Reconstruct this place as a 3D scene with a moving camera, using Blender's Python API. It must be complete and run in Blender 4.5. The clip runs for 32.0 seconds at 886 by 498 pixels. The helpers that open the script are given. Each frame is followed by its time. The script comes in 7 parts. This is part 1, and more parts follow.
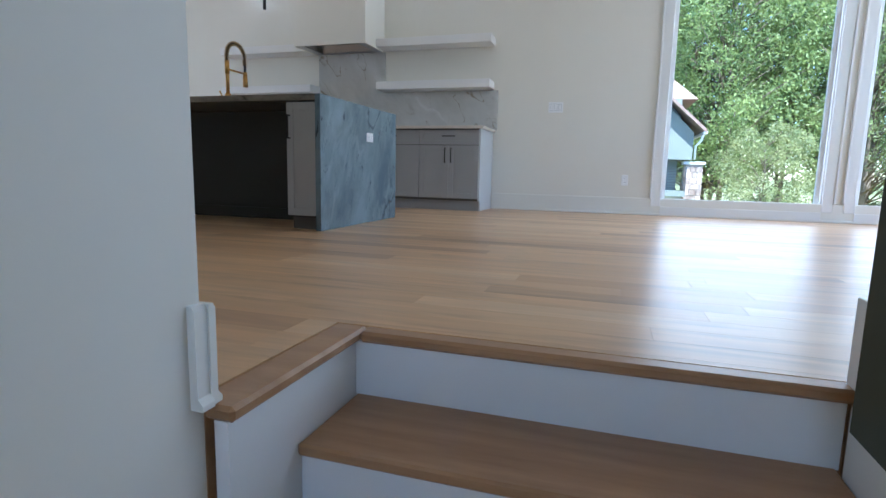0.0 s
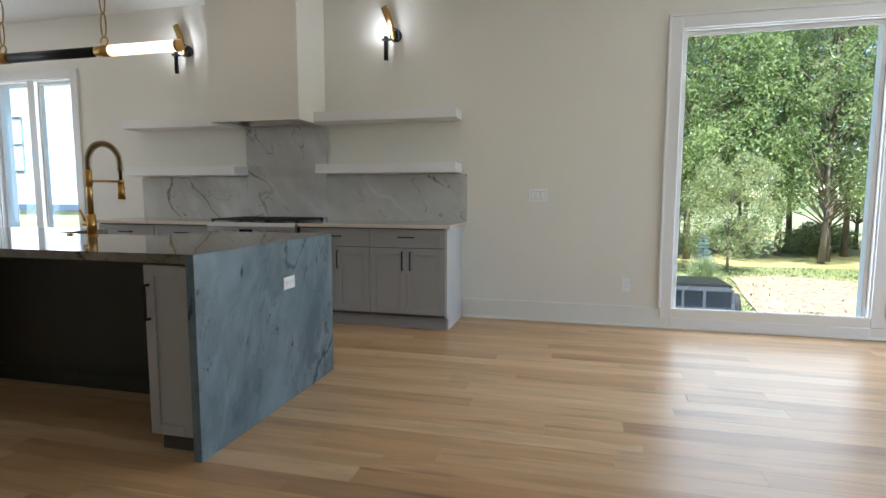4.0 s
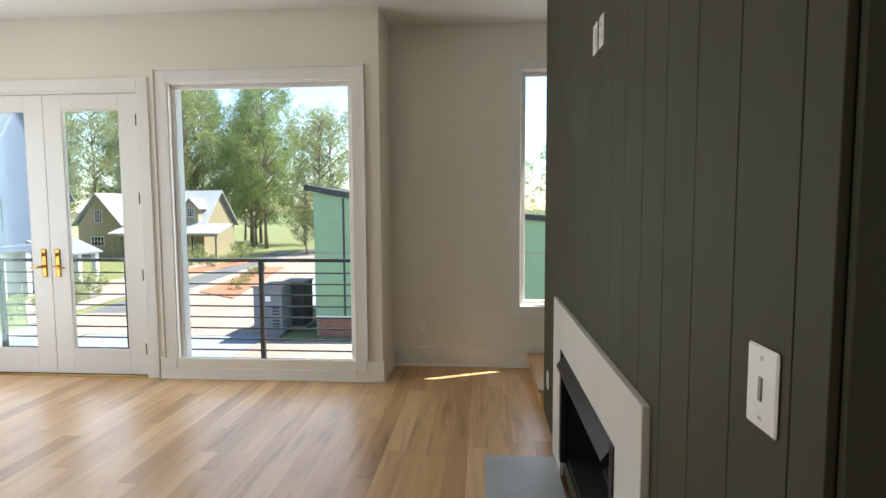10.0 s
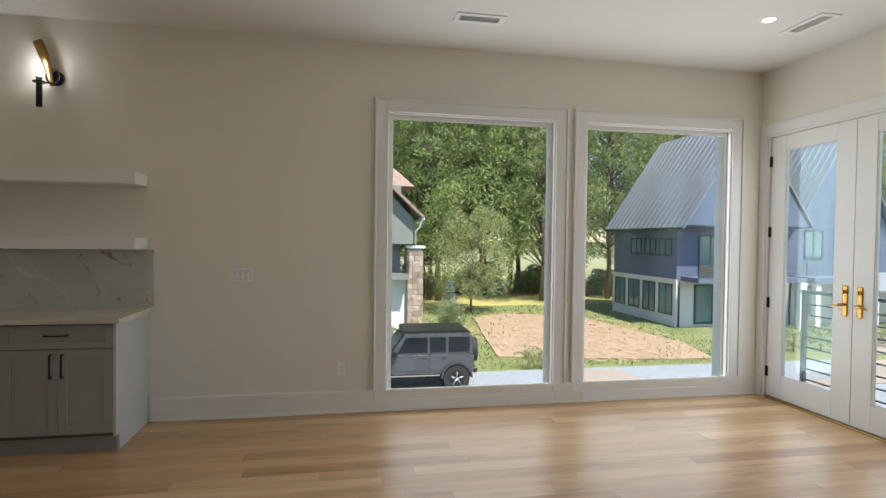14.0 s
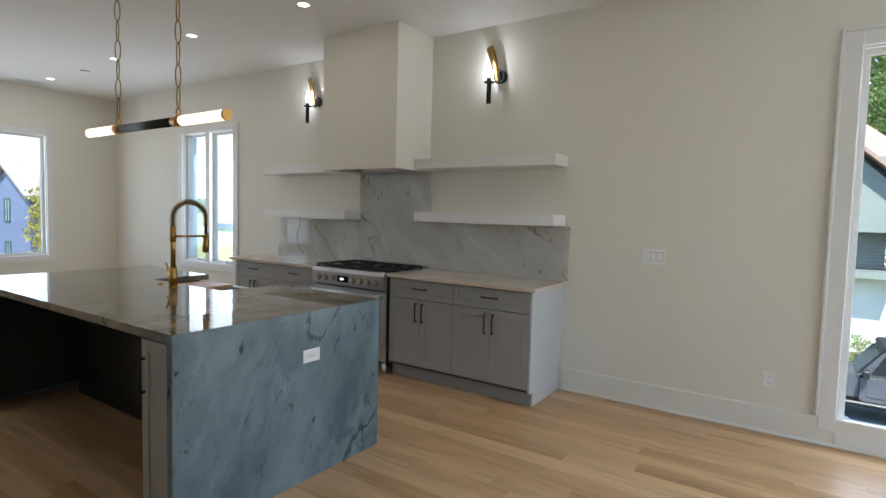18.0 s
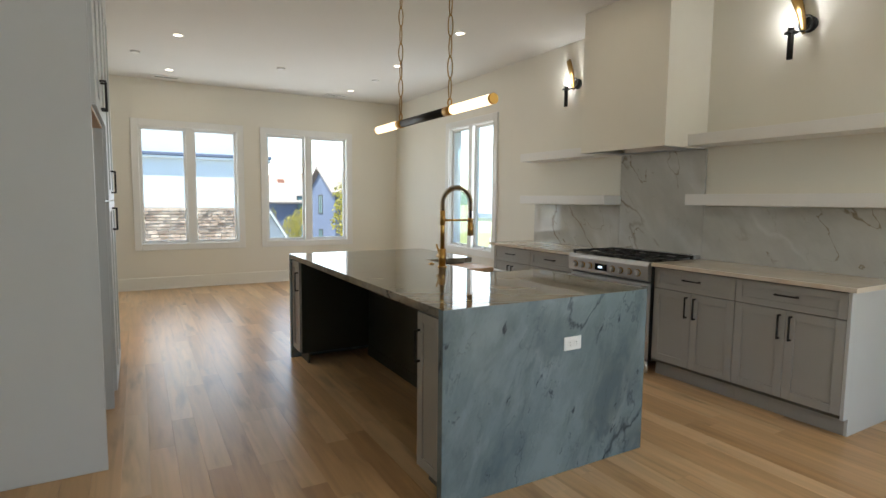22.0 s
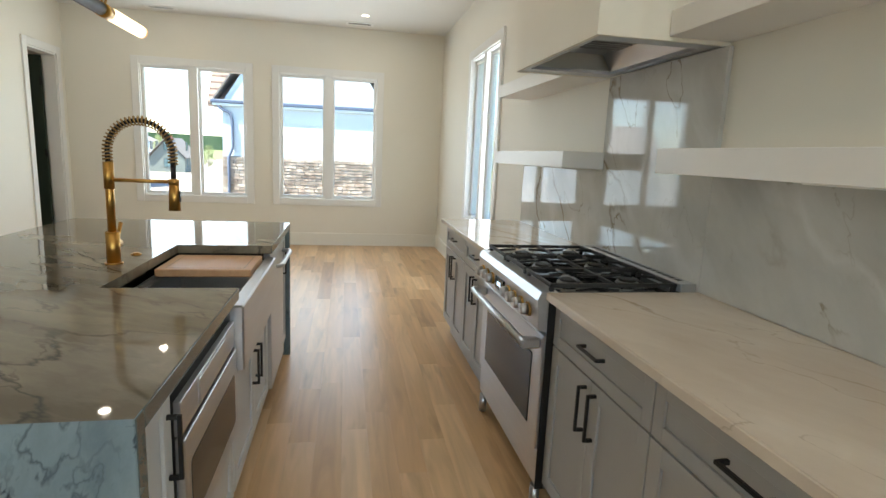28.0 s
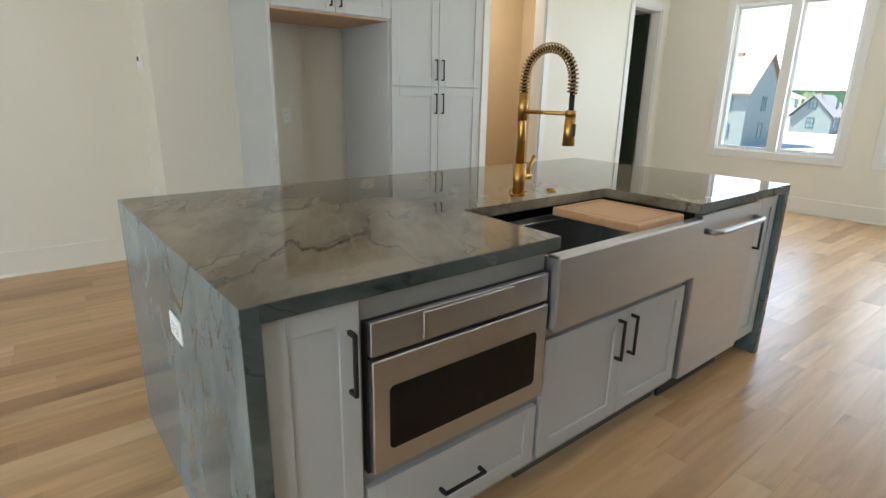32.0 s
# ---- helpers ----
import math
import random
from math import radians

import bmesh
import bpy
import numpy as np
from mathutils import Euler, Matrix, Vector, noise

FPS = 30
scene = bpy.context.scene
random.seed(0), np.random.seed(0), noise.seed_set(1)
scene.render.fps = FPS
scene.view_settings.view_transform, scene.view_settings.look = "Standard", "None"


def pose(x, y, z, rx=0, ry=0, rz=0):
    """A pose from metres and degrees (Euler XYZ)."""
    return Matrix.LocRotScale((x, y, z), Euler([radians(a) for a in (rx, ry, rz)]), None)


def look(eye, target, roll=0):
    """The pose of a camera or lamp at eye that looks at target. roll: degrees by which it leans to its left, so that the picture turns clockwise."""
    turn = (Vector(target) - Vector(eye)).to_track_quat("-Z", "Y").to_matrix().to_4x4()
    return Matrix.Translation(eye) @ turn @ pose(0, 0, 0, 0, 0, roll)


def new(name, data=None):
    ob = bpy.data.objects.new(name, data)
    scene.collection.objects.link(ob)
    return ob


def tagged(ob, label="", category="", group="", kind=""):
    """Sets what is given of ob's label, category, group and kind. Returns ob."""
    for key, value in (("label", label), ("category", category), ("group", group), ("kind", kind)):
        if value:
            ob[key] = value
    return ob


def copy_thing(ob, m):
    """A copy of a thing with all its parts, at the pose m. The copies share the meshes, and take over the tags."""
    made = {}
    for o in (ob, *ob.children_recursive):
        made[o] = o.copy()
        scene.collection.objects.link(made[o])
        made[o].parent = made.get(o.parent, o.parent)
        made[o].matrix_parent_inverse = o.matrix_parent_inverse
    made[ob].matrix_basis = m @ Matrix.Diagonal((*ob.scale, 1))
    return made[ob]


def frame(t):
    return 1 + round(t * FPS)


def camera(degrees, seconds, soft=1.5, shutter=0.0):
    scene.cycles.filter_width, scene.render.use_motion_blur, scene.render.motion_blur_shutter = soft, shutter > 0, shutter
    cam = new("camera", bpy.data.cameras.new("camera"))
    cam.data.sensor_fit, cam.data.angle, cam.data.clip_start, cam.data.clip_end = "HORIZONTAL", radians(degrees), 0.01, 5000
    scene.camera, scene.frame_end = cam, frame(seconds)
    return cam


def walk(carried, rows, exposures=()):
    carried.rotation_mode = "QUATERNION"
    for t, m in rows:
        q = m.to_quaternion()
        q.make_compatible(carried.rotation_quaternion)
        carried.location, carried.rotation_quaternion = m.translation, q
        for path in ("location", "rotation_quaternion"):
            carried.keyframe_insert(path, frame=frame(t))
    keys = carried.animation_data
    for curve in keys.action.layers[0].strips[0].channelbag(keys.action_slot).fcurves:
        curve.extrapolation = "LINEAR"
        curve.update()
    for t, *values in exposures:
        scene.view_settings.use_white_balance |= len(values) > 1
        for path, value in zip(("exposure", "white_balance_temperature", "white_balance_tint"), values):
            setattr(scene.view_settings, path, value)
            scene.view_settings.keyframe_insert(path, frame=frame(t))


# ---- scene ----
cam = camera(79.4, 32.0)
PATH = [
    (0, (1.366, -6.266, 0.422), (0.777, -4.376, 0.135), 1.3),
    (0.5, (1.272, -6.027, 0.529), (0.914, -4.084, 0.217), 1.3),
    (1, (1.235, -5.869, 0.661), (1.052, -3.909, 0.308), 2.0),
    (1.5, (1.159, -5.59, 0.711), (1.088, -3.621, 0.366), 2.4),
    (2, (1.094, -5.44, 0.812), (1.002, -3.473, 0.461), 2.8),
    (2.5, (1.048, -5.298, 0.848), (0.803, -3.341, 0.514), 2.7),
    (4.5, (1.058, -4.805, 1.282), (0.567, -2.874, 1.114), 0.0),
    (5, (1.124, -4.666, 1.384), (0.842, -2.693, 1.221), 2.2),
    (5.5, (1.241, -4.701, 1.491), (1.343, -2.716, 1.273), 4.0),
    (6, (1.136, -4.68, 1.496), (2.074, -2.926, 1.285), 4.4),
    (6.5, (1.016, -4.779, 1.446), (2.466, -3.41, 1.287), 2.9),
    (7, (1.116, -4.864, 1.43), (2.766, -3.742, 1.287), 1.8),
    (7.5, (1.117, -4.926, 1.42), (2.893, -4.02, 1.265), 1.1),
    (8, (1.14, -4.855, 1.445), (3.025, -4.204, 1.29), 0.7),
    (8.5, (1.193, -4.805, 1.458), (3.144, -4.386, 1.33), 0.5),
    (9, (1.112, -4.793, 1.473), (3.098, -4.598, 1.337), 0.3),
    (9.5, (1.077, -4.798, 1.476), (3.066, -4.668, 1.317), 0.1),
    (10, (1.086, -4.788, 1.475), (3.075, -4.636, 1.325), -0.3),
    (10.5, (1.08, -4.766, 1.489), (3.062, -4.521, 1.374), -0.6),
    (11, (1.078, -4.734, 1.482), (3.026, -4.291, 1.386), -0.5),
    (11.5, (1.172, -4.648, 1.462), (3.01, -3.865, 1.377), -0.4),
    (12, (1.227, -4.536, 1.488), (2.816, -3.324, 1.411), -0.1),
    (12.5, (1.359, -4.593, 1.52), (2.547, -2.986, 1.44), 0.5),
    (13, (1.413, -4.579, 1.487), (2.221, -2.75, 1.427), 0.8),
    (13.5, (1.477, -4.569, 1.514), (2.027, -2.647, 1.454), 1.0),
    (14, (1.51, -4.556, 1.483), (1.876, -2.59, 1.443), 0.7),
    (14.5, (1.53, -4.53, 1.49), (1.727, -2.54, 1.446), 0.7),
    (16.5, (1.53, -4.382, 1.44), (1.028, -2.446, 1.403), -0.3),
    (17, (1.488, -4.324, 1.45), (0.896, -2.415, 1.388), -0.2),
    (17.5, (1.575, -4.257, 1.465), (0.719, -2.452, 1.366), 0.7),
    (18, (1.625, -4.244, 1.442), (0.513, -2.587, 1.313), 1.5),
    (18.5, (1.621, -4.236, 1.43), (0.345, -2.704, 1.271), 1.6),
    (19, (1.612, -4.245, 1.411), (0.264, -2.779, 1.226), 1.7),
    (19.5, (1.591, -4.247, 1.404), (0.184, -2.84, 1.203), 1.7),
    (20, (1.555, -4.256, 1.399), (0.077, -2.924, 1.198), 1.7),
    (20.5, (1.524, -4.263, 1.402), (-0.038, -3.029, 1.208), 1.5),
    (21, (1.498, -4.256, 1.402), (-0.153, -3.141, 1.222), 1.1),
    (21.5, (1.489, -4.249, 1.399), (-0.236, -3.251, 1.227), 0.9),
    (22, (1.47, -4.195, 1.389), (-0.259, -3.205, 1.208), 0.6),
    (22.5, (1.422, -4.08, 1.389), (-0.167, -2.89, 1.15), 0.2),
    (23, (1.344, -3.859, 1.41), (-0.024, -2.424, 1.142), 0.1),
    (23.5, (1.278, -3.613, 1.398), (-0.079, -2.166, 1.144), 0.3),
    (24, (1.218, -3.333, 1.417), (-0.201, -1.939, 1.211), 1.1),
    (24.5, (1.062, -3.048, 1.414), (-0.411, -1.707, 1.228), 1.6),
    (25, (0.977, -2.738, 1.381), (-0.589, -1.515, 1.152), 1.8),
    (25.5, (0.934, -2.425, 1.378), (-0.765, -1.413, 1.082), 2.3),
    (27.5, (0.657, -1.453, 1.388), (-1.275, -1.072, 1.04), 2.5),
    (28, (0.46, -1.394, 1.4), (-1.477, -1.032, 1.056), 2.6),
    (28.5, (0.295, -1.371, 1.369), (-1.661, -1.305, 0.955), 2.8),
    (29, (0.088, -1.238, 1.339), (-1.831, -1.509, 0.846), 2.8),
    (29.5, (0.027, -1.113, 1.312), (-1.837, -1.612, 0.786), 2.7),
    (30, (0.025, -0.988, 1.315), (-1.724, -1.789, 0.767), 3.4),
    (30.5, (-0.062, -0.865, 1.34), (-1.667, -1.916, 0.775), 3.8),
    (31, (-0.117, -0.788, 1.332), (-1.594, -2.008, 0.758), 2.9),
    (31.5, (-0.151, -0.757, 1.328), (-1.464, -2.151, 0.752), 1.9),
    (32, (-0.215, -0.799, 1.308), (-1.429, -2.288, 0.752), 1.1),
]
walk(cam, [(t, look(eye, target, roll)) for t, eye, target, roll in PATH],
     [(0, 2.12, 5100, 11), (1, 2.08, 5200, 11), (2, 1.98, 5800, 11), (4.5, 1.85, 5850, 9), (5, 1.78, 5750, 9), (6, 1.45, 5700, 8), (7, 1.20, 6500, 11), (8, 1.27, 6600, 10), (9, 1.50, 6800, 11), (10, 1.58, 6700, 11), (11, 1.42, 6700, 11),
      (12, 1.05, 7100, 16), (13, 1.0, 6900, 14), (14, 1.10, 6700, 11), (14.5, 1.2, 6500, 11), (17, 1.72, 5850, 10), (19, 1.82, 6050, 10), (21, 1.95, 6300, 8), (22, 1.92, 6600, 8), (24, 1.97, 6250, 9), (28, 2.25, 6500, 6), (29, 2.27, 6300, 6), (30, 2.30, 6100, 5), (31, 2.40, 5900, 5), (32, 2.48, 6150, 6)])

# ---- world, sun, exposure ----
world = bpy.data.worlds.new("world")
scene.world = world
world.use_nodes = True
wn = world.node_tree
sky = wn.nodes.new("ShaderNodeTexSky")
sky.sky_type = "NISHITA"
sky.sun_disc = False
SUN_EL, SUN_AZ = 61.0, 156.6
sky.sun_elevation = radians(SUN_EL)
sky.sun_rotation = radians(SUN_AZ)
sky.air_density, sky.dust_density, sky.ozone_density = 1.0, 0.05, 2.5
wn.links.new(sky.outputs["Color"], wn.nodes["Background"].inputs["Color"])
wn.nodes["Background"].inputs["Strength"].default_value = 0.14
sun = new("sun", bpy.data.lights.new("sun", "SUN"))
sun.data.energy, sun.data.angle, sun.data.color = 4.9, radians(0.5), (1.0, 0.95, 0.86)
_d = Vector((math.sin(radians(SUN_AZ)) * math.cos(radians(SUN_EL)), math.cos(radians(SUN_AZ)) * math.cos(radians(SUN_EL)), math.sin(radians(SUN_EL))))
sun.matrix_world = look(_d * 60, (0, 0, 0))

CAN_W, CAN_C = 0.45, (1.0, 0.88, 0.72)   # recessed lamps
SCONCE_W = 0.38


def sky_lamp(name, centre, towards, width, height, power, colour=(0.86, 0.93, 1.0)):
    """An area lamp in a window's opening that stands in for the light of the sky."""
    l = new(name, bpy.data.lights.new(name, "AREA"))
    l.data.shape, l.data.size, l.data.size_y, l.data.energy, l.data.color = "RECTANGLE", width, height, power, colour
    l.matrix_world = look(centre, (centre[0] + towards[0], centre[1] + towards[1], centre[2] + towards[2]))
    return l


for cx_, wd_ in ((2.63, 1.44), (4.455, 1.48)):
    sky_lamp("sky_lamp_north", (cx_, 0.035, 1.33), (0, -1, 0), wd_, 2.36, 8.4)
sky_lamp("sky_lamp_north", (-5.1, 0.035, 1.6), (0, -1, 0), 1.0, 1.7, 4.2)
sky_lamp("sky_lamp_east", (5.53, -2.9, 1.33), (-1, 0, 0), 1.54, 2.36, 5.0)
for cy_ in (-0.53, -1.40):
    sky_lamp("sky_lamp_east", (5.515, cy_, 1.29), (-1, 0, 0), 0.52, 2.08, 2.2)
sky_lamp("sky_lamp_east", (6.03, -5.38, 1.62), (-1, 0, 0), 0.42, 2.0, 1.9)
for cy_ in (-3.43, -1.61):
    sky_lamp("sky_lamp_west", (-7.655, cy_, 1.58), (1, 0, 0), 1.35, 1.68, 4.6, (0.78, 0.89, 1.0))
# brightens the stairwell through an added window that is never in view
sky_lamp("sky_lamp_stair", (1.26, -8.63, 1.2), (0, 1, 0), 0.78, 1.5, 1.5)


# ---- plan ----
XW, XE, XN = -7.63, 5.50, 6.00          # west wall, east wall, niche east wall
YR, YF, YS, YSW = -3.93, -5.23, -6.35, -5.06  # return, chimney breast face, niche south, south-west wall
XB = 1.79                                # west end of the chimney breast, beside the stairs
H = 3.12
GZ = -3.2                                # street level outside


# ---- materials ----
def principled(name):
    m = bpy.data.materials.new(name)
    m.use_nodes = True
    return m, m.node_tree, m.node_tree.nodes["Principled BSDF"]


def surf(name, c1, c2=None, scale=6.0, rough=0.5, metal=0.0, bump=0.0, bscale=60.0, stretch=(1, 1, 1), vary=0.0, fine=0.25, spec=0.5, rvar=0.08):
    """A surface whose colour wanders between c1 and c2 at two scales, with fine relief; vary: change from piece to piece."""
    m, t, b = principled(name)
    N, L = t.nodes, t.links
    c2 = c2 or tuple(c * 0.9 for c in c1)
    geo = N.new("ShaderNodeNewGeometry")
    mp = N.new("ShaderNodeMapping")
    mp.inputs["Scale"].default_value = stretch
    L.new(geo.outputs["Position"], mp.inputs["Vector"])
    n1 = N.new("ShaderNodeTexNoise")
    n1.inputs["Scale"].default_value, n1.inputs["Detail"].default_value = scale, 5
    n2 = N.new("ShaderNodeTexNoise")
    n2.inputs["Scale"].default_value, n2.inputs["Detail"].default_value = scale * 9, 3
    L.new(mp.outputs["Vector"], n1.inputs["Vector"])
    L.new(mp.outputs["Vector"], n2.inputs["Vector"])
    add = N.new("ShaderNodeMath")
    add.operation = "MULTIPLY_ADD"
    add.inputs[1].default_value = fine
    L.new(n2.outputs["Fac"], add.inputs[0])
    L.new(n1.outputs["Fac"], add.inputs[2])
    ramp = N.new("ShaderNodeValToRGB")
    ramp.color_ramp.elements[0].position, ramp.color_ramp.elements[1].position = 0.35 + fine * 0.35, 0.65 + fine * 0.65
    ramp.color_ramp.elements[0].color, ramp.color_ramp.elements[1].color = (*c1, 1), (*c2, 1)
    L.new(add.outputs[0], ramp.inputs["Fac"])
    out = ramp.outputs["Color"]
    if vary:
        oi = N.new("ShaderNodeObjectInfo")
        mr = N.new("ShaderNodeMapRange")
        mr.inputs["To Min"].default_value, mr.inputs["To Max"].default_value = 1 - vary, 1 + vary
        L.new(oi.outputs["Random"], mr.inputs["Value"])
        hsv = N.new("ShaderNodeHueSaturation")
        L.new(mr.outputs["Result"], hsv.inputs["Value"])
        L.new(out, hsv.inputs["Color"])
        out = hsv.outputs["Color"]
    L.new(out, b.inputs["Base Color"])
    rr = N.new("ShaderNodeMapRange")
    rr.inputs["To Min"].default_value, rr.inputs["To Max"].default_value = max(0.02, rough - rvar), min(1, rough + rvar)
    L.new(n1.outputs["Fac"], rr.inputs["Value"])
    L.new(rr.outputs["Result"], b.inputs["Roughness"])
    b.inputs["Metallic"].default_value = metal
    b.inputs["Specular IOR Level"].default_value = spec
    if bump:
        n3 = N.new("ShaderNodeTexNoise")
        n3.inputs["Scale"].default_value, n3.inputs["Detail"].default_value = bscale, 4
        L.new(mp.outputs["Vector"], n3.inputs["Vector"])
        bp = N.new("ShaderNodeBump")
        bp.inputs["Strength"].default_value, bp.inputs["Distance"].default_value = bump, 0.004
        L.new(n3.outputs["Fac"], bp.inputs["Height"])
        L.new(bp.outputs["Normal"], b.inputs["Normal"])
    return m


def glow(name, colour, strength):
    m, t, b = principled(name)
    b.inputs["Base Color"].default_value = (*colour, 1)
    b.inputs["Emission Color"].default_value = (*colour, 1)
    b.inputs["Emission Strength"].default_value = strength
    return m


def glass(name, tint=(0.97, 0.99, 0.98), gloss=1.0, sheen=(1.0, 1.0, 1.0)):
    m, t, b = principled(name)
    N, L = t.nodes, t.links
    N.remove(b)
    tr = N.new("ShaderNodeBsdfTransparent")
    tr.inputs["Color"].default_value = (*tint, 1)
    gl = N.new("ShaderNodeBsdfGlossy")
    gl.inputs["Color"].default_value = (*sheen, 1)
    gl.inputs["Roughness"].default_value = 0.01
    fr = N.new("ShaderNodeFresnel")
    fr.inputs["IOR"].default_value = 1.45
    mu = N.new("ShaderNodeMath")
    mu.operation = "MULTIPLY"
    mu.inputs[1].default_value = gloss
    L.new(fr.outputs["Fac"], mu.inputs[0])
    mix = N.new("ShaderNodeMixShader")
    L.new(mu.outputs[0], mix.inputs["Fac"])
    L.new(tr.outputs[0], mix.inputs[1])
    L.new(gl.outputs[0], mix.inputs[2])
    L.new(mix.outputs[0], N["Material Output"].inputs["Surface"])
    return m


def foliage(name, c1, c2):
    """Leaves: tone from clump to clump, light through the blade."""
    m, t, b = principled(name)
    N, L = t.nodes, t.links
    geo = N.new("ShaderNodeNewGeometry")
    n1 = N.new("ShaderNodeTexNoise")
    n1.inputs["Scale"].default_value, n1.inputs["Detail"].default_value = 0.55, 4
    L.new(geo.outputs["Position"], n1.inputs["Vector"])
    mx = N.new("ShaderNodeMath")
    mx.operation = "MULTIPLY_ADD"
    mx.inputs[1].default_value = 0.35
    L.new(geo.outputs["Random Per Island"], mx.inputs[0])
    L.new(n1.outputs["Fac"], mx.inputs[2])
    ramp = N.new("ShaderNodeValToRGB")
    ramp.color_ramp.elements[0].position, ramp.color_ramp.elements[1].position = 0.36, 0.84
    ramp.color_ramp.elements[0].color, ramp.color_ramp.elements[1].color = (*c1, 1), (*c2, 1)
    L.new(mx.outputs[0], ramp.inputs["Fac"])
    L.new(ramp.outputs["Color"], b.inputs["Base Color"])
    b.inputs["Roughness"].default_value = 0.5
    tr = N.new("ShaderNodeBsdfTranslucent")
    L.new(ramp.outputs["Color"], tr.inputs["Color"])
    mix = N.new("ShaderNodeMixShader")
    mix.inputs["Fac"].default_value = 0.48
    L.new(b.outputs[0], mix.inputs[1])
    L.new(tr.outputs[0], mix.inputs[2])
    L.new(mix.outputs[0], N["Material Output"].inputs["Surface"])
    return m


def oak(name, island):
    """Natural white-oak boards: tone from piece to piece, grain along x, knots and darker streaks."""
    m, t, b = principled(name)
    N, L = t.nodes, t.links
    geo = N.new("ShaderNodeNewGeometry")
    rnd = geo.outputs["Random Per Island"]
    if not island:
        rnd = N.new("ShaderNodeObjectInfo").outputs["Random"]
    off = N.new("ShaderNodeVectorMath")
    off.operation = "MULTIPLY_ADD"
    off.inputs[1].default_value = (37.0, 53.0, 11.0)
    L.new(rnd, off.inputs[0])
    L.new(geo.outputs["Position"], off.inputs[2])
    mp = N.new("ShaderNodeMapping")
    mp.inputs["Scale"].default_value = (0.8, 9, 9)
    L.new(off.outputs[0], mp.inputs["Vector"])
    grain = N.new("ShaderNodeTexNoise")
    grain.inputs["Scale"].default_value, grain.inputs["Detail"].default_value, grain.inputs["Distortion"].default_value = 1.6, 7, 1.1
    L.new(mp.outputs["Vector"], grain.inputs["Vector"])
    mp2 = N.new("ShaderNodeMapping")
    mp2.inputs["Scale"].default_value = (1.1, 7, 7)
    L.new(off.outputs[0], mp2.inputs["Vector"])
    knot = N.new("ShaderNodeTexNoise")
    knot.inputs["Scale"].default_value, knot.inputs["Detail"].default_value = 1.4, 3
    L.new(mp2.outputs["Vector"], knot.inputs["Vector"])
    tone = N.new("ShaderNodeValToRGB")
    els = tone.color_ramp.elements
    els[0].position, els[0].color = 0.0, (*OAK[0], 1)
    els[1].position, els[1].color = 1.0, (*OAK[3], 1)
    for p, c in ((0.16, OAK[1]), (0.75, OAK[2])):
        e = els.new(p)
        e.color = (*c, 1)
    L.new(rnd, tone.inputs["Fac"])
    gr = N.new("ShaderNodeMapRange")
    gr.inputs["From Min"].default_value, gr.inputs["From Max"].default_value = 0.3, 0.72
    gr.inputs["To Min"].default_value, gr.inputs["To Max"].default_value = 0.80, 1.10
    L.new(grain.outputs["Fac"], gr.inputs["Value"])
    kr = N.new("ShaderNodeMapRange")
    kr.inputs["From Min"].default_value, kr.inputs["From Max"].default_value = 0.24, 0.42
    kr.inputs["To Min"].default_value, kr.inputs["To Max"].default_value = 0.62, 1.0
    L.new(knot.outputs["Fac"], kr.inputs["Value"])
    mul = N.new("ShaderNodeMath")
    mul.operation = "MULTIPLY"
    L.new(gr.outputs[0], mul.inputs[0])
    L.new(kr.outputs[0], mul.inputs[1])
    hsv = N.new("ShaderNodeHueSaturation")
    L.new(tone.outputs["Color"], hsv.inputs["Color"])
    L.new(mul.outputs[0], hsv.inputs["Value"])
    L.new(hsv.outputs["Color"], b.inputs["Base Color"])
    rr = N.new("ShaderNodeMapRange")
    rr.inputs["To Min"].default_value, rr.inputs["To Max"].default_value = 0.28, 0.36
    L.new(grain.outputs["Fac"], rr.inputs["Value"])
    L.new(rr.outputs["Result"], b.inputs["Roughness"])
    b.inputs["Specular IOR Level"].default_value = 0.4
    b.inputs["Coat Weight"].default_value, b.inputs["Coat Roughness"].default_value = 0.12, 0.42
    bp = N.new("ShaderNodeBump")
    bp.inputs["Strength"].default_value, bp.inputs["Distance"].default_value = 0.03, 0.001
    L.new(grain.outputs["Fac"], bp.inputs["Height"])
    L.new(bp.outputs["Normal"], b.inputs["Normal"])
    return m


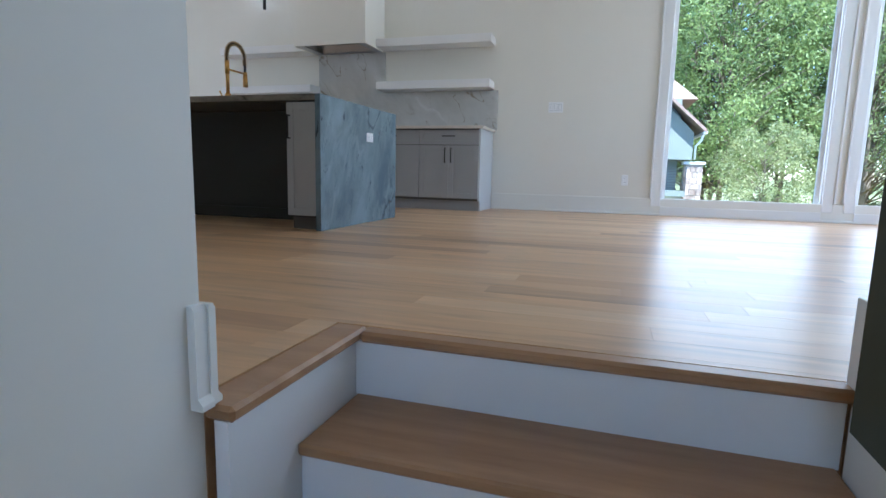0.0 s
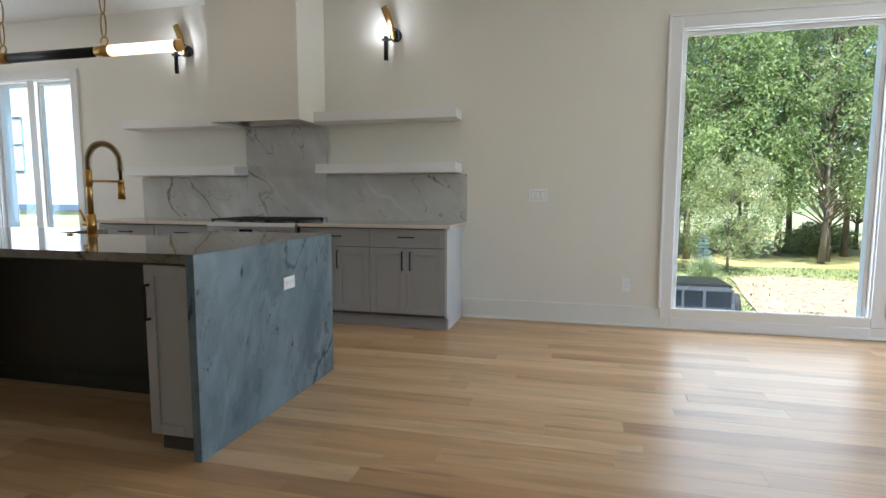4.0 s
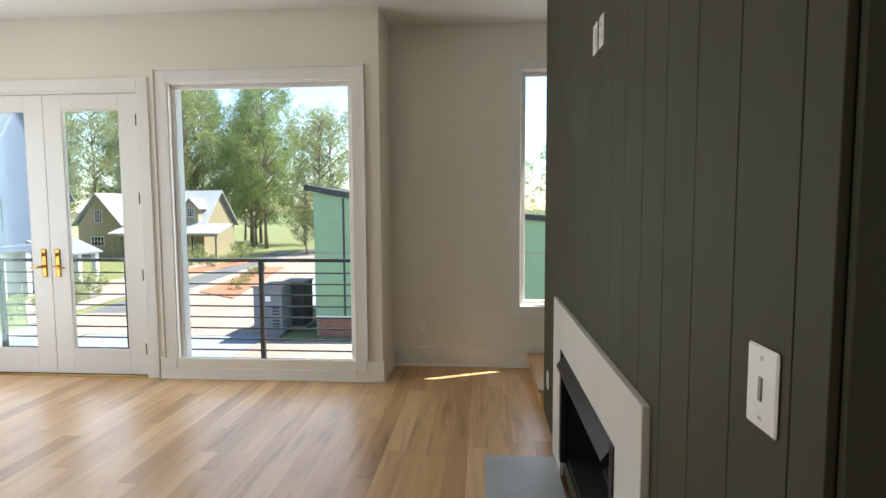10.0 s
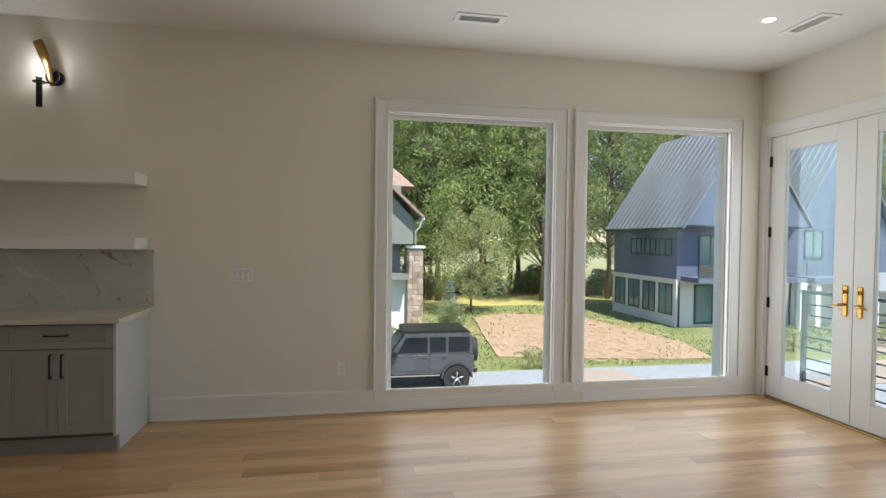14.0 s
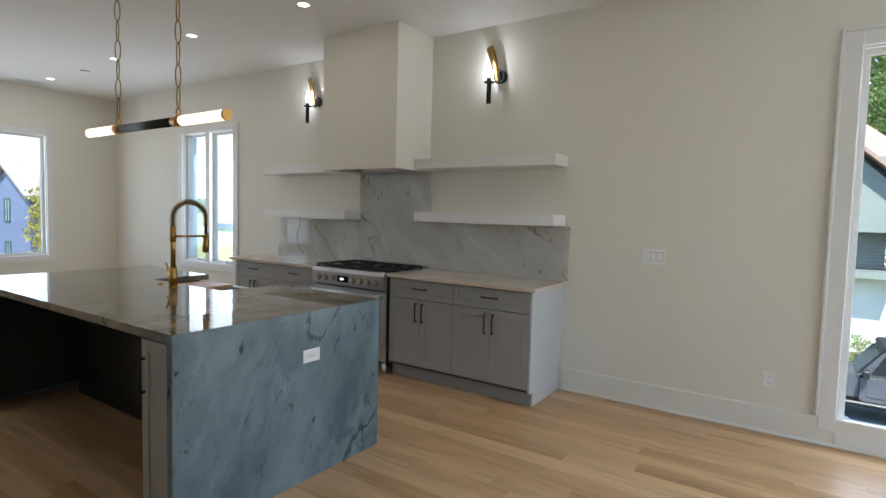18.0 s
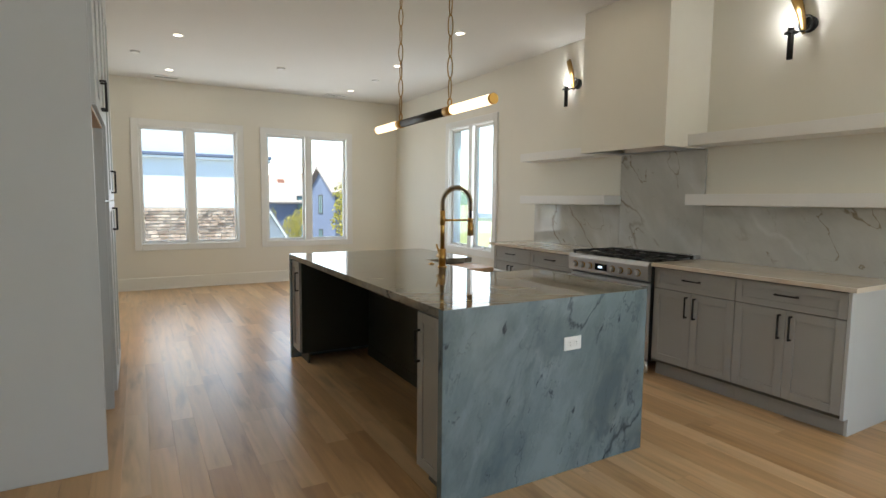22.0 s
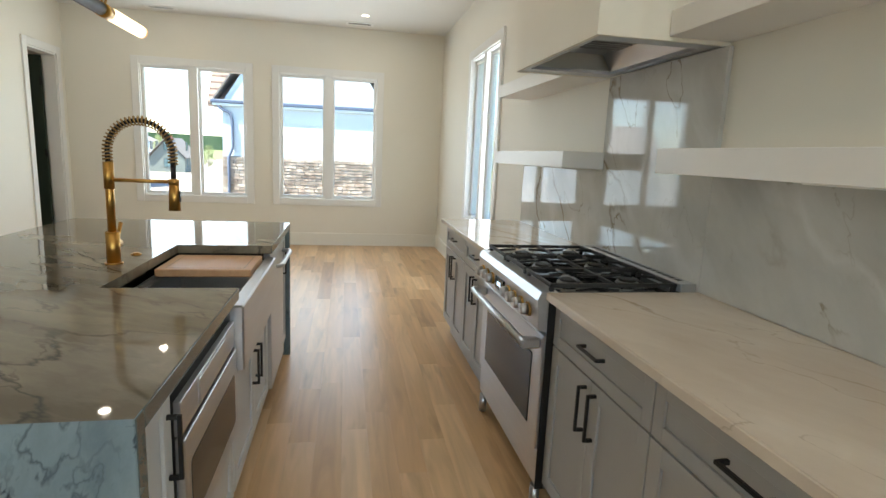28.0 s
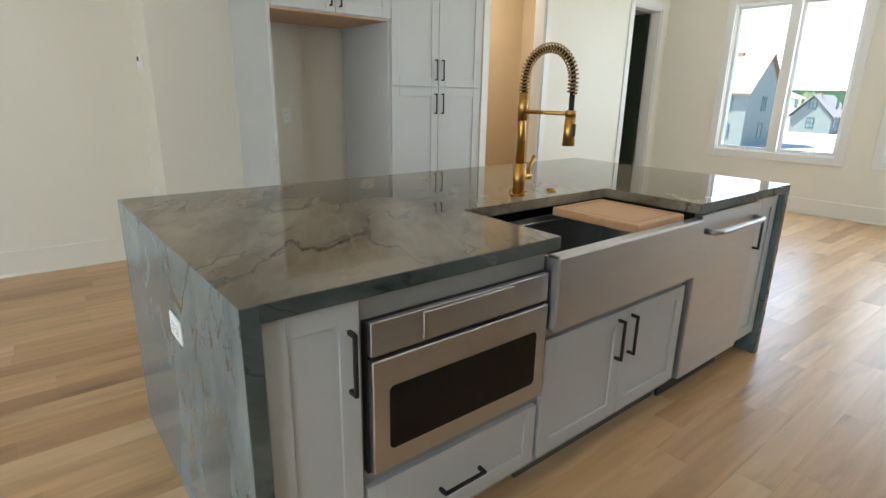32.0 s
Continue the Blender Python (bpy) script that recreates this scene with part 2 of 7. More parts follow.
def stone(name, base, light, rough, bed, run, scale, veins, specks=None, spec=0.5):
    """Polished quartzite or marble: cloudy body drawn out along the bed direction, thin wandering veins, a few dark specks."""
    m, t, b = principled(name)
    N, L = t.nodes, t.links
    d = Vector(bed).normalized()
    e = d.orthogonal().normalized()
    f = d.cross(e)
    geo = N.new("ShaderNodeNewGeometry")
    comb = N.new("ShaderNodeCombineXYZ")
    for k, (v, sc) in enumerate(((d, run), (e, 1.0), (f, 1.0))):
        dot = N.new("ShaderNodeVectorMath")
        dot.operation = "DOT_PRODUCT"
        dot.inputs[1].default_value = v * sc
        L.new(geo.outputs["Position"], dot.inputs[0])
        L.new(dot.outputs["Value"], comb.inputs[k])

    def noise(vec, sc, detail, rough_=0.5):
        n = N.new("ShaderNodeTexNoise")
        n.inputs["Scale"].default_value, n.inputs["Detail"].default_value, n.inputs["Roughness"].default_value = sc, detail, rough_
        L.new(vec, n.inputs["Vector"])
        return n

    def moved(vec, by):
        a = N.new("ShaderNodeVectorMath")
        a.operation = "ADD"
        a.inputs[1].default_value = by
        L.new(vec, a.inputs[0])
        return a.outputs[0]

    def span(val, lo, hi, to0, to1):
        r = N.new("ShaderNodeMapRange")
        for nm, v in (("From Min", lo), ("From Max", hi), ("To Min", to0), ("To Max", to1)):
            r.inputs[nm].default_value = v
        L.new(val, r.inputs["Value"])
        return r.outputs[0]

    warp = noise(comb.outputs[0], scale * 1.6, 6, 0.6)
    wv = N.new("ShaderNodeVectorMath")
    wv.operation = "MULTIPLY_ADD"
    wv.inputs[1].default_value = (0.35, 0.35, 0.35)
    L.new(warp.outputs["Color"], wv.inputs[0])
    L.new(comb.outputs[0], wv.inputs[2])
    cloud = noise(wv.outputs[0], scale * 2.5, 8, 0.6)
    body = N.new("ShaderNodeValToRGB")
    body.color_ramp.elements[0].position, body.color_ramp.elements[1].position = 0.34, 0.66
    body.color_ramp.elements[0].color, body.color_ramp.elements[1].color = (*base, 1), (*light, 1)
    L.new(cloud.outputs["Fac"], body.inputs["Fac"])
    out = body.outputs["Color"]
    for k, (sc, wd, col, amt, gate) in enumerate(veins):
        vn = noise(moved(wv.outputs[0], (k * 7.3, k * 3.1, k * 5.7)), sc, 3, 0.45)
        df = N.new("ShaderNodeMath")
        df.operation = "SUBTRACT"
        df.inputs[1].default_value = 0.5
        L.new(vn.outputs["Fac"], df.inputs[0])
        ab = N.new("ShaderNodeMath")
        ab.operation = "ABSOLUTE"
        L.new(df.outputs[0], ab.inputs[0])
        line = span(ab.outputs[0], 0.0, wd, amt, 0.0)
        gn = noise(moved(comb.outputs[0], (k * 2.7 + 4, 9.1, k * 1.3)), sc * 1.1, 2)
        on = span(gn.outputs["Fac"], gate, gate + 0.12, 0.0, 1.0)
        mm = N.new("ShaderNodeMath")
        mm.operation = "MULTIPLY"
        L.new(line, mm.inputs[0])
        L.new(on, mm.inputs[1])
        mix = N.new("ShaderNodeMix")
        mix.data_type = "RGBA"
        L.new(mm.outputs[0], mix.inputs["Factor"])
        L.new(out, mix.inputs["A"])
        mix.inputs["B"].default_value = (*col, 1)
        out = mix.outputs["Result"]
    if specks:
        sp = noise(wv.outputs[0], 17.0, 3)
        mix = N.new("ShaderNodeMix")
        mix.data_type = "RGBA"
        L.new(span(sp.outputs["Fac"], 0.67, 0.72, 0.0, 0.9), mix.inputs["Factor"])
        L.new(out, mix.inputs["A"])
        mix.inputs["B"].default_value = (*specks, 1)
        out = mix.outputs["Result"]
    L.new(out, b.inputs["Base Color"])
    b.inputs["Roughness"].default_value = rough
    b.inputs["Specular IOR Level"].default_value = spec
    return m


OAK = ((0.44, 0.25, 0.115), (0.56, 0.335, 0.157), (0.64, 0.405, 0.205), (0.71, 0.48, 0.265))
M = {}
M["wall"] = surf("wall paint", (0.81, 0.775, 0.685), (0.79, 0.755, 0.665), 1.2, 0.6, bump=0.05, bscale=220)
M["ceil"] = surf("ceiling paint", (0.80, 0.79, 0.76), (0.78, 0.77, 0.74), 1.0, 0.8, bump=0.05, bscale=200)
M["skirting"] = surf("baseboard enamel", (0.81, 0.785, 0.71), (0.79, 0.765, 0.69), 2.0, 0.4, bump=0.02, bscale=90)
M["trim"] = surf("trim enamel", (0.82, 0.81, 0.78), (0.80, 0.79, 0.76), 2.0, 0.35, bump=0.02, bscale=90)
M["shelf"] = surf("shelf enamel", (0.84, 0.82, 0.80), (0.82, 0.80, 0.77), 2.0, 0.35)
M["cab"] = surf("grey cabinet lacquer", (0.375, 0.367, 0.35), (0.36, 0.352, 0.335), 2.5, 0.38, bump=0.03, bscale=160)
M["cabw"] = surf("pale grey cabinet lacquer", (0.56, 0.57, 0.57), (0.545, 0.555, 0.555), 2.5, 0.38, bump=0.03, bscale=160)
# darkened cabinet grey that paints shade into door gaps and toe kicks
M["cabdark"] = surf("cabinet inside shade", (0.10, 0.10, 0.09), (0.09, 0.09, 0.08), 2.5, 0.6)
M["black"] = surf("matt black metal", (0.012, 0.012, 0.013), (0.018, 0.018, 0.018), 8, 0.42, metal=0.3)
M["iron"] = surf("cast iron", (0.012, 0.012, 0.012), (0.022, 0.022, 0.022), 20, 0.55, bump=0.2, bscale=400)
M["steel"] = surf("brushed steel", (0.56, 0.565, 0.58), (0.53, 0.535, 0.55), 3, 0.36, metal=1.0, stretch=(1, 6, 12), rvar=0.02)
# darker copy of the brushed steel, with shade put into its colour
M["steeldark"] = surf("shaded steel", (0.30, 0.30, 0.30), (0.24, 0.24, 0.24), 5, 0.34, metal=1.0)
M["brass"] = surf("brushed brass", (0.62, 0.36, 0.10), (0.55, 0.31, 0.085), 12, 0.30, metal=1.0, bump=0.03, bscale=120)
M["brassdark"] = surf("antique brass", (0.42, 0.27, 0.10), (0.35, 0.22, 0.08), 12, 0.34, metal=1.0)
M["plastic"] = surf("white plastic", (0.88, 0.875, 0.86), (0.86, 0.855, 0.84), 10, 0.32)
M["slot"] = surf("slot shade", (0.05, 0.05, 0.05), (0.06, 0.06, 0.06), 10, 0.6)
M["blkglass"] = surf("black oven glass", (0.006, 0.006, 0.007), (0.008, 0.008, 0.008), 4, 0.08, spec=0.22)
M["board"] = surf("maple board", (0.58, 0.33, 0.17), (0.64, 0.39, 0.21), 3, 0.45, stretch=(1, 14, 14), bump=0.05)
M["shiplap"] = surf("olive-green panel paint", (0.064, 0.065, 0.040), (0.057, 0.058, 0.035), 2.0, 0.6, bump=0.05, bscale=200, spec=0.2)
M["fpstone"] = surf("honed white stone", (0.72, 0.70, 0.66), (0.66, 0.64, 0.60), 3, 0.4, bump=0.05)
M["hearth"] = surf("pale grey hearth slab", (0.42, 0.44, 0.44), (0.36, 0.38, 0.38), 4, 0.45, bump=0.05)
M["firebox"] = surf("black firebox", (0.010, 0.010, 0.010), (0.016, 0.016, 0.016), 10, 0.7, bump=0.2)
M["door_dark"] = surf("dark green-grey door paint", (0.018, 0.030, 0.018), (0.022, 0.035, 0.021), 3, 0.45)
M["hall"] = surf("hall wall paint", (0.56, 0.45, 0.31), (0.54, 0.43, 0.30), 2, 0.6, bump=0.04)
M["glass"] = glass("window glass", (0.96, 0.98, 0.97), 0.16, (0.75, 0.95, 1.0))
M["lamp"] = glow("lamp glow", (1.0, 0.76, 0.44), 0.75)
M["can"] = glow("recessed lamp glow", (1.0, 0.86, 0.66), 2.2)
M["bulb"] = glow("bulb glow", (0.95, 0.97, 1.0), 12.0)
M["range_lcd"] = glow("clock display", (0.5, 0.7, 0.9), 0.6)
M["oak"] = oak("oak boards", False)
M["oaki"] = oak("oak boards laid", True)
M["tread"] = surf("oak nosing", (0.32, 0.165, 0.068), (0.42, 0.24, 0.115), 2.2, 0.36, stretch=(1, 10, 10), bump=0.08, bscale=60)
M["blue"] = stone("blue quartzite", (0.090, 0.135, 0.156), (0.186, 0.247, 0.270), 0.20, (0.1, 0.36, 0.93), 0.45, 2.1,
                  ((1.5, 0.010, (0.026, 0.042, 0.053), 1.0, 0.38), (3.1, 0.009, (0.026, 0.042, 0.052), 0.65, 0.46), (2.4, 0.05, (0.27, 0.33, 0.355), 0.30, 0.45), (7.5, 0.012, (0.05, 0.072, 0.09), 0.5, 0.5)), (0.02, 0.032, 0.045))
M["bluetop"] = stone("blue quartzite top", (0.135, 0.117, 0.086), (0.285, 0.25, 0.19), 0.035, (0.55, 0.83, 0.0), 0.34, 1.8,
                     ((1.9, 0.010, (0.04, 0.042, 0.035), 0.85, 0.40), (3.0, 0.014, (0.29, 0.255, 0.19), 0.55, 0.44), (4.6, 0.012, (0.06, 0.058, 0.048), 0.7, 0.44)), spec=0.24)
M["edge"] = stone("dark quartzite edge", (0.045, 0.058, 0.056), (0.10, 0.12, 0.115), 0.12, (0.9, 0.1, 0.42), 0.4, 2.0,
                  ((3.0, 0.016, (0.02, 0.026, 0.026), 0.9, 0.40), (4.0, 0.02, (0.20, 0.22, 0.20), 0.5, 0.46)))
M["marble"] = stone("white marble", (0.50, 0.49, 0.455), (0.63, 0.615, 0.58), 0.035, (0.62, 0.0, -0.78), 0.50, 1.25,
                    ((1.15, 0.0085, (0.20, 0.135, 0.07), 0.95, 0.40), (1.9, 0.05, (0.72, 0.71, 0.69), 0.55, 0.44), (2.6, 0.006, (0.24, 0.18, 0.10), 0.85, 0.45), (4.6, 0.006, (0.33, 0.29, 0.23), 0.5, 0.52)), spec=0.32)
M["ctop"] = stone("cream quartzite top", (0.62, 0.525, 0.425), (0.74, 0.655, 0.55), 0.05, (0.9, 0.4, 0.0), 0.4, 1.3,
                  ((1.3, 0.007, (0.34, 0.26, 0.17), 0.75, 0.42), (2.2, 0.04, (0.76, 0.71, 0.64), 0.5, 0.44), (3.6, 0.006, (0.38, 0.31, 0.22), 0.5, 0.48)))
# outdoors
M["asphalt"] = surf("worn asphalt", (0.085, 0.09, 0.10), (0.12, 0.125, 0.13), 0.8, 0.9, bump=0.3, bscale=60)
M["concrete"] = surf("pale concrete", (0.23, 0.19, 0.162), (0.30, 0.252, 0.218), 0.5, 0.9, bump=0.2, bscale=40)
M["gravel"] = surf("blue-grey gravel", (0.16, 0.18, 0.21), (0.27, 0.29, 0.32), 9, 0.95, bump=0.6, bscale=30)
M["straw"] = surf("straw mulch", (0.20, 0.13, 0.085), (0.33, 0.235, 0.16), 4.0, 0.95, bump=0.9, bscale=14, fine=0.9)
M["strawbits"] = surf("dry straw", (0.16, 0.085, 0.05), (0.46, 0.34, 0.21), 7.0, 0.9, fine=0.8)
M["grass"] = surf("lawn", (0.10, 0.125, 0.038), (0.175, 0.185, 0.07), 0.6, 0.95, bump=0.8, bscale=25, fine=0.6)
M["mulch"] = surf("red mulch", (0.26, 0.10, 0.055), (0.34, 0.15, 0.085), 2, 0.95, bump=0.6, bscale=20, fine=0.6)
M["bark"] = surf("bark", (0.15, 0.12, 0.09), (0.26, 0.21, 0.16), 5, 0.9, bump=0.8, bscale=18, stretch=(1, 1, 0.2))
M["leaf"] = foliage("leaves", (0.070, 0.125, 0.040), (0.33, 0.41, 0.145))
M["leafb"] = foliage("yellow-green leaves", (0.14, 0.20, 0.075), (0.38, 0.41, 0.19))
M["leafg"] = foliage("yellow autumn leaves", (0.22, 0.22, 0.05), (0.40, 0.36, 0.09))
M["leafs"] = foliage("blue spruce needles", (0.13, 0.22, 0.20), (0.24, 0.33, 0.31))
M["navy"] = surf("slate-blue siding", (0.085, 0.11, 0.175), (0.10, 0.125, 0.19), 1, 0.6)
M["white"] = surf("white stucco", (0.62, 0.62, 0.60), (0.57, 0.57, 0.56), 1, 0.8)
# white siding with the blue of its shaded side put into the colour
M["wsiding"] = surf("white siding tinted by shade", (0.49, 0.555, 0.61), (0.47, 0.535, 0.59), 0.5, 0.7)
M["metalroof"] = surf("standing-seam metal", (0.17, 0.185, 0.21), (0.20, 0.215, 0.24), 0.4, 0.55, metal=0.1)
M["lightroof"] = surf("pale metal roof", (0.34, 0.36, 0.39), (0.38, 0.40, 0.43), 0.4, 0.4, metal=0.2)
M["shingle"] = surf("red-brown shingles", (0.20, 0.135, 0.105), (0.28, 0.20, 0.165), 4, 0.9, fine=0.6)
M["gshingle"] = surf("grey shingles", (0.17, 0.15, 0.14), (0.23, 0.205, 0.19), 4, 0.9, fine=0.6)
M["tan"] = surf("tan siding", (0.30, 0.25, 0.16), (0.33, 0.28, 0.18), 1, 0.8)
M["green"] = surf("green sheathing", (0.25, 0.40, 0.235), (0.29, 0.45, 0.27), 0.8, 0.7)
M["seam"] = surf("seam tape", (0.035, 0.04, 0.04), (0.05, 0.055, 0.05), 3, 0.6)
M["brick"] = surf("red brick", (0.28, 0.12, 0.085), (0.36, 0.17, 0.12), 5, 0.85, vary=0.15)
M["fstone"] = surf("buff field stone", (0.24, 0.17, 0.13), (0.44, 0.37, 0.31), 3.4, 0.85, vary=0.34, bump=0.4, bscale=14)
# yellowed and brightened so the litter's colour carries the sunlit clearing
M["litter"] = surf("leaf litter", (0.22, 0.20, 0.075), (0.38, 0.33, 0.12), 1.0, 0.95, bump=0.6, bscale=15, fine=0.6)
M["mortar"] = surf("mortar", (0.34, 0.31, 0.27), (0.29, 0.26, 0.23), 3, 0.9)
M["gpaint"] = surf("grey-green stucco", (0.16, 0.18, 0.165), (0.18, 0.20, 0.18), 1, 0.8)
M["dglass"] = surf("dark window glass", (0.010, 0.013, 0.016), (0.016, 0.02, 0.024), 0.6, 0.08, spec=0.25)
# opaque teal, the sky's reflection is put into the pane colour
M["lglass"] = surf("sky-lit window glass", (0.10, 0.17, 0.18), (0.14, 0.22, 0.23), 0.6, 0.08)
M["jeep"] = surf("gunmetal car paint", (0.075, 0.08, 0.09), (0.085, 0.09, 0.10), 2, 0.28, metal=0.3)
M["tyre"] = surf("tyre rubber", (0.015, 0.015, 0.015), (0.02, 0.02, 0.02), 20, 0.8, bump=0.4, bscale=80)
M["rail"] = surf("dark grey rail metal", (0.05, 0.052, 0.055), (0.06, 0.062, 0.065), 6, 0.45, metal=0.3)
M["bin"] = surf("grey utility cabinet", (0.19, 0.20, 0.21), (0.22, 0.23, 0.24), 2, 0.5)
M["grass2"] = surf("pale weedy ground", (0.16, 0.17, 0.075), (0.26, 0.25, 0.13), 0.25, 0.95, bump=0.6, bscale=20, fine=0.6)
M["lime"] = surf("pale lime stucco", (0.42, 0.45, 0.24), (0.38, 0.41, 0.22), 1, 0.8)
# dark olive lacquer, deepened further so the colour holds the overhang's shade
M["knee"] = surf("olive lacquer in overhang shade", (0.020, 0.024, 0.017), (0.016, 0.020, 0.014), 2.5, 0.45, bump=0.03, bscale=160)
M["carblue"] = surf("blue-grey car paint", (0.16, 0.22, 0.30), (0.17, 0.23, 0.31), 2, 0.25, metal=0.3)
M["hill"] = surf("far woods", (0.06, 0.10, 0.05), (0.10, 0.14, 0.08), 0.05, 0.9)


# ---- mesh helpers ----
def box(bm, x0, x1, y0, y1, z0, z1, bevel=0.0):
    vs = [bm.verts.new((x, y, z)) for z in (z0, z1) for y in (y0, y1) for x in (x0, x1)]
    fs = []
    for q in ((0, 2, 3, 1), (4, 5, 7, 6), (0, 1, 5, 4), (2, 6, 7, 3), (0, 4, 6, 2), (1, 3, 7, 5)):
        fs.append(bm.faces.new([vs[i] for i in q]))
    if bevel:
        bmesh.ops.bevel(bm, geom=list({e for f in fs for e in f.edges}), offset=bevel, segments=1, affect="EDGES")


def cyl(bm, p0, p1, r0, r1=None, n=14, caps=True):
    r1 = r0 if r1 is None else r1
    p0, p1 = Vector(p0), Vector(p1)
    q = (p1 - p0).to_track_quat("Z", "Y")
    rings = []
    for p, r in ((p0, r0), (p1, r1)):
        rings.append([bm.verts.new(p + q @ Vector((r * math.cos(2 * math.pi * k / n), r * math.sin(2 * math.pi * k / n), 0))) for k in range(n)])
    for k in range(n):
        f = bm.faces.new((rings[0][k], rings[0][(k + 1) % n], rings[1][(k + 1) % n], rings[1][k]))
        f.smooth = True
    if caps:
        bm.faces.new(rings[0][::-1])
        bm.faces.new(rings[1])


def tube(bm, pts, r, n=10, closed=False):
    """A round bar along a chain of points; r may be a list."""
    pts = [Vector(p) for p in pts]
    rs = r if isinstance(r, (list, tuple)) else [r] * len(pts)
    rings, up = [], None
    for i, p in enumerate(pts):
        a = pts[i - 1] if i else (pts[-1] if closed else p)
        c = pts[(i + 1) % len(pts)] if i < len(pts) - 1 or closed else p
        t = (c - a).normalized()
        if up is None:
            up = t.orthogonal().normalized()
        up = (up - t * up.dot(t)).normalized()
        s = t.cross(up)
        rings.append([bm.verts.new(p + (up * math.cos(2 * math.pi * k / n) + s * math.sin(2 * math.pi * k / n)) * rs[i]) for k in range(n)])
    m = len(rings)
    for i in range(m if closed else m - 1):
        a, c = rings[i], rings[(i + 1) % m]
        for k in range(n):
            f = bm.faces.new((a[k], a[(k + 1) % n], c[(k + 1) % n], c[k]))
            f.smooth = True
    if not closed:
        bm.faces.new(rings[0][::-1])
        bm.faces.new(rings[-1])


def prism(bm, pts, axis, a, b):
    """A flat outline (2D points) pushed along an axis from a to b."""
    def v(p, h):
        return {"x": (h, p[0], p[1]), "y": (p[0], h, p[1]), "z": (p[0], p[1], h)}[axis]
    r0 = [bm.verts.new(v(p, a)) for p in pts]
    r1 = [bm.verts.new(v(p, b)) for p in pts]
    n = len(pts)
    for k in range(n):
        bm.faces.new((r0[k], r0[(k + 1) % n], r1[(k + 1) % n], r1[k]))
    bm.faces.new(r0[::-1])
    bm.faces.new(r1)


def finish(bm, name, material):
    bmesh.ops.recalc_face_normals(bm, faces=bm.faces)
    me = bpy.data.meshes.new(name)
    bm.to_mesh(me)
    bm.free()
    me.materials.append(material if not isinstance(material, str) else M[material])
    return me


def part(name, bm, material, parent, label=""):
    ob = new(name, finish(bm, name, material))
    ob.parent = parent
    if label:
        tagged(ob, label)
    return ob


def thing(name, x, y, z, label, category, group="", rz=0.0, kind=""):
    e = new(name)
    e.matrix_basis = pose(x, y, z, 0, 0, rz)
    e.empty_display_size = 0.1
    return tagged(e, label, category, group, kind)


def solid(name, bm, material, label="", category="", kind="structure", group=""):
    return tagged(new(name, finish(bm, name, material)), label, category, group, kind)


def bx(name, material, parent, x0, x1, y0, y1, z0, z1, bevel=0.0, label=""):
    bm = bmesh.new()
    box(bm, x0, x1, y0, y1, z0, z1, bevel)
    return part(name, bm, material, parent, label)


def wall_with(name, along, a0, a1, face, back, z0, z1, holes, label):
    """A wall in pieces round its openings. along 'x': runs in x, its faces at y=face and y=back. holes: (a0, a1, z0, z1)."""
    bm = bmesh.new()
    def piece(p, q, r, s):
        if q - p < 1e-4 or s - r < 1e-4:
            return
        if along == "x":
            box(bm, p, q, min(face, back), max(face, back), r, s)
        else:
            box(bm, min(face, back), max(face, back), p, q, r, s)
    at = a0
    for h0, h1, hz0, hz1 in sorted(holes):
        piece(at, h0, z0, z1)
        piece(h0, h1, z0, hz0)
        piece(h0, h1, hz1, z1)
        at = h1
    piece(at, a1, z0, z1)
    bmesh.ops.remove_doubles(bm, verts=bm.verts, dist=1e-5)
    return solid(name, bm, "wall", label, "wall")


# ---- the shell ----
NWIN = (-5.68, -4.50, 0.70, 2.47)
W1 = (1.875, 3.38, 0.10, 2.55)
W2 = (3.665, 5.17, 0.10, 2.55)
FD = (-1.85, -0.08, 0.0, 2.50)
W3 = (-3.70, -2.11, 0.10, 2.55)
W4 = (-5.76, -5.12, 0.58, 2.71)
WA = (-4.15, -2.78, 0.69, 2.445)
WB = (-2.335, -0.96, 0.69, 2.445)
wall_with("wall_north", "x", XW - 0.2, XE + 0.2, 0.0, 0.2, -0.35, H, (NWIN, W1, W2), "off-white painted wall with tall windows and the kitchen run")
wall_with("wall_east", "y", YR, 0.0, XE, XE + 0.2, -0.35, H, (FD, W3), "off-white painted wall with french doors and a tall window")
bm = bmesh.new()
box(bm, XE + 0.2, XN, YR, YR + 0.15, -0.35, H)
solid("wall_return", bm, "wall", "short off-white wall return beside the tall window", "wall")
wall_with("wall_niche", "y", YS, YR, XN, XN + 0.2, -0.35, H, (W4,), "off-white niche wall with a narrow window")
bm = bmesh.new()
box(bm, 4.80, XN, YS - 0.15, YS, -0.35, H)
solid("wall_niche_south", bm, "wall", "plain off-white wall closing the niche", "wall")
wall_with("wall_west", "y", YSW - 1.2, 0.0, XW - 0.2, XW, -0.35, H, (WA, WB), "off-white painted wall with two pairs of windows")
D1 = (-5.09, -4.24, 0.0, 2.46)
D2 = (-7.44, -6.78, 0.0, 2.46)
wall_with("wall_south_west", "x", XW, -3.62, YSW, YSW - 0.14, -0.35, H, (D1, D2), "off-white wall with two doorways")
bm = bmesh.new()
box(bm, -3.62, -1.08, -5.24, -5.10, -0.35, H)
solid("wall_behind_cabinets", bm, "wall", "off-white wall behind the tall cabinets", "wall")
bm = bmesh.new()
box(bm, -1.22, -1.08, -5.53, -5.24, -0.35, H)
box(bm, -1.22, 0.60, -5.67, -5.53, -0.35, H)
solid("wall_south", bm, "wall", "off-white wall beside the stairs", "wall")
bm = bmesh.new()
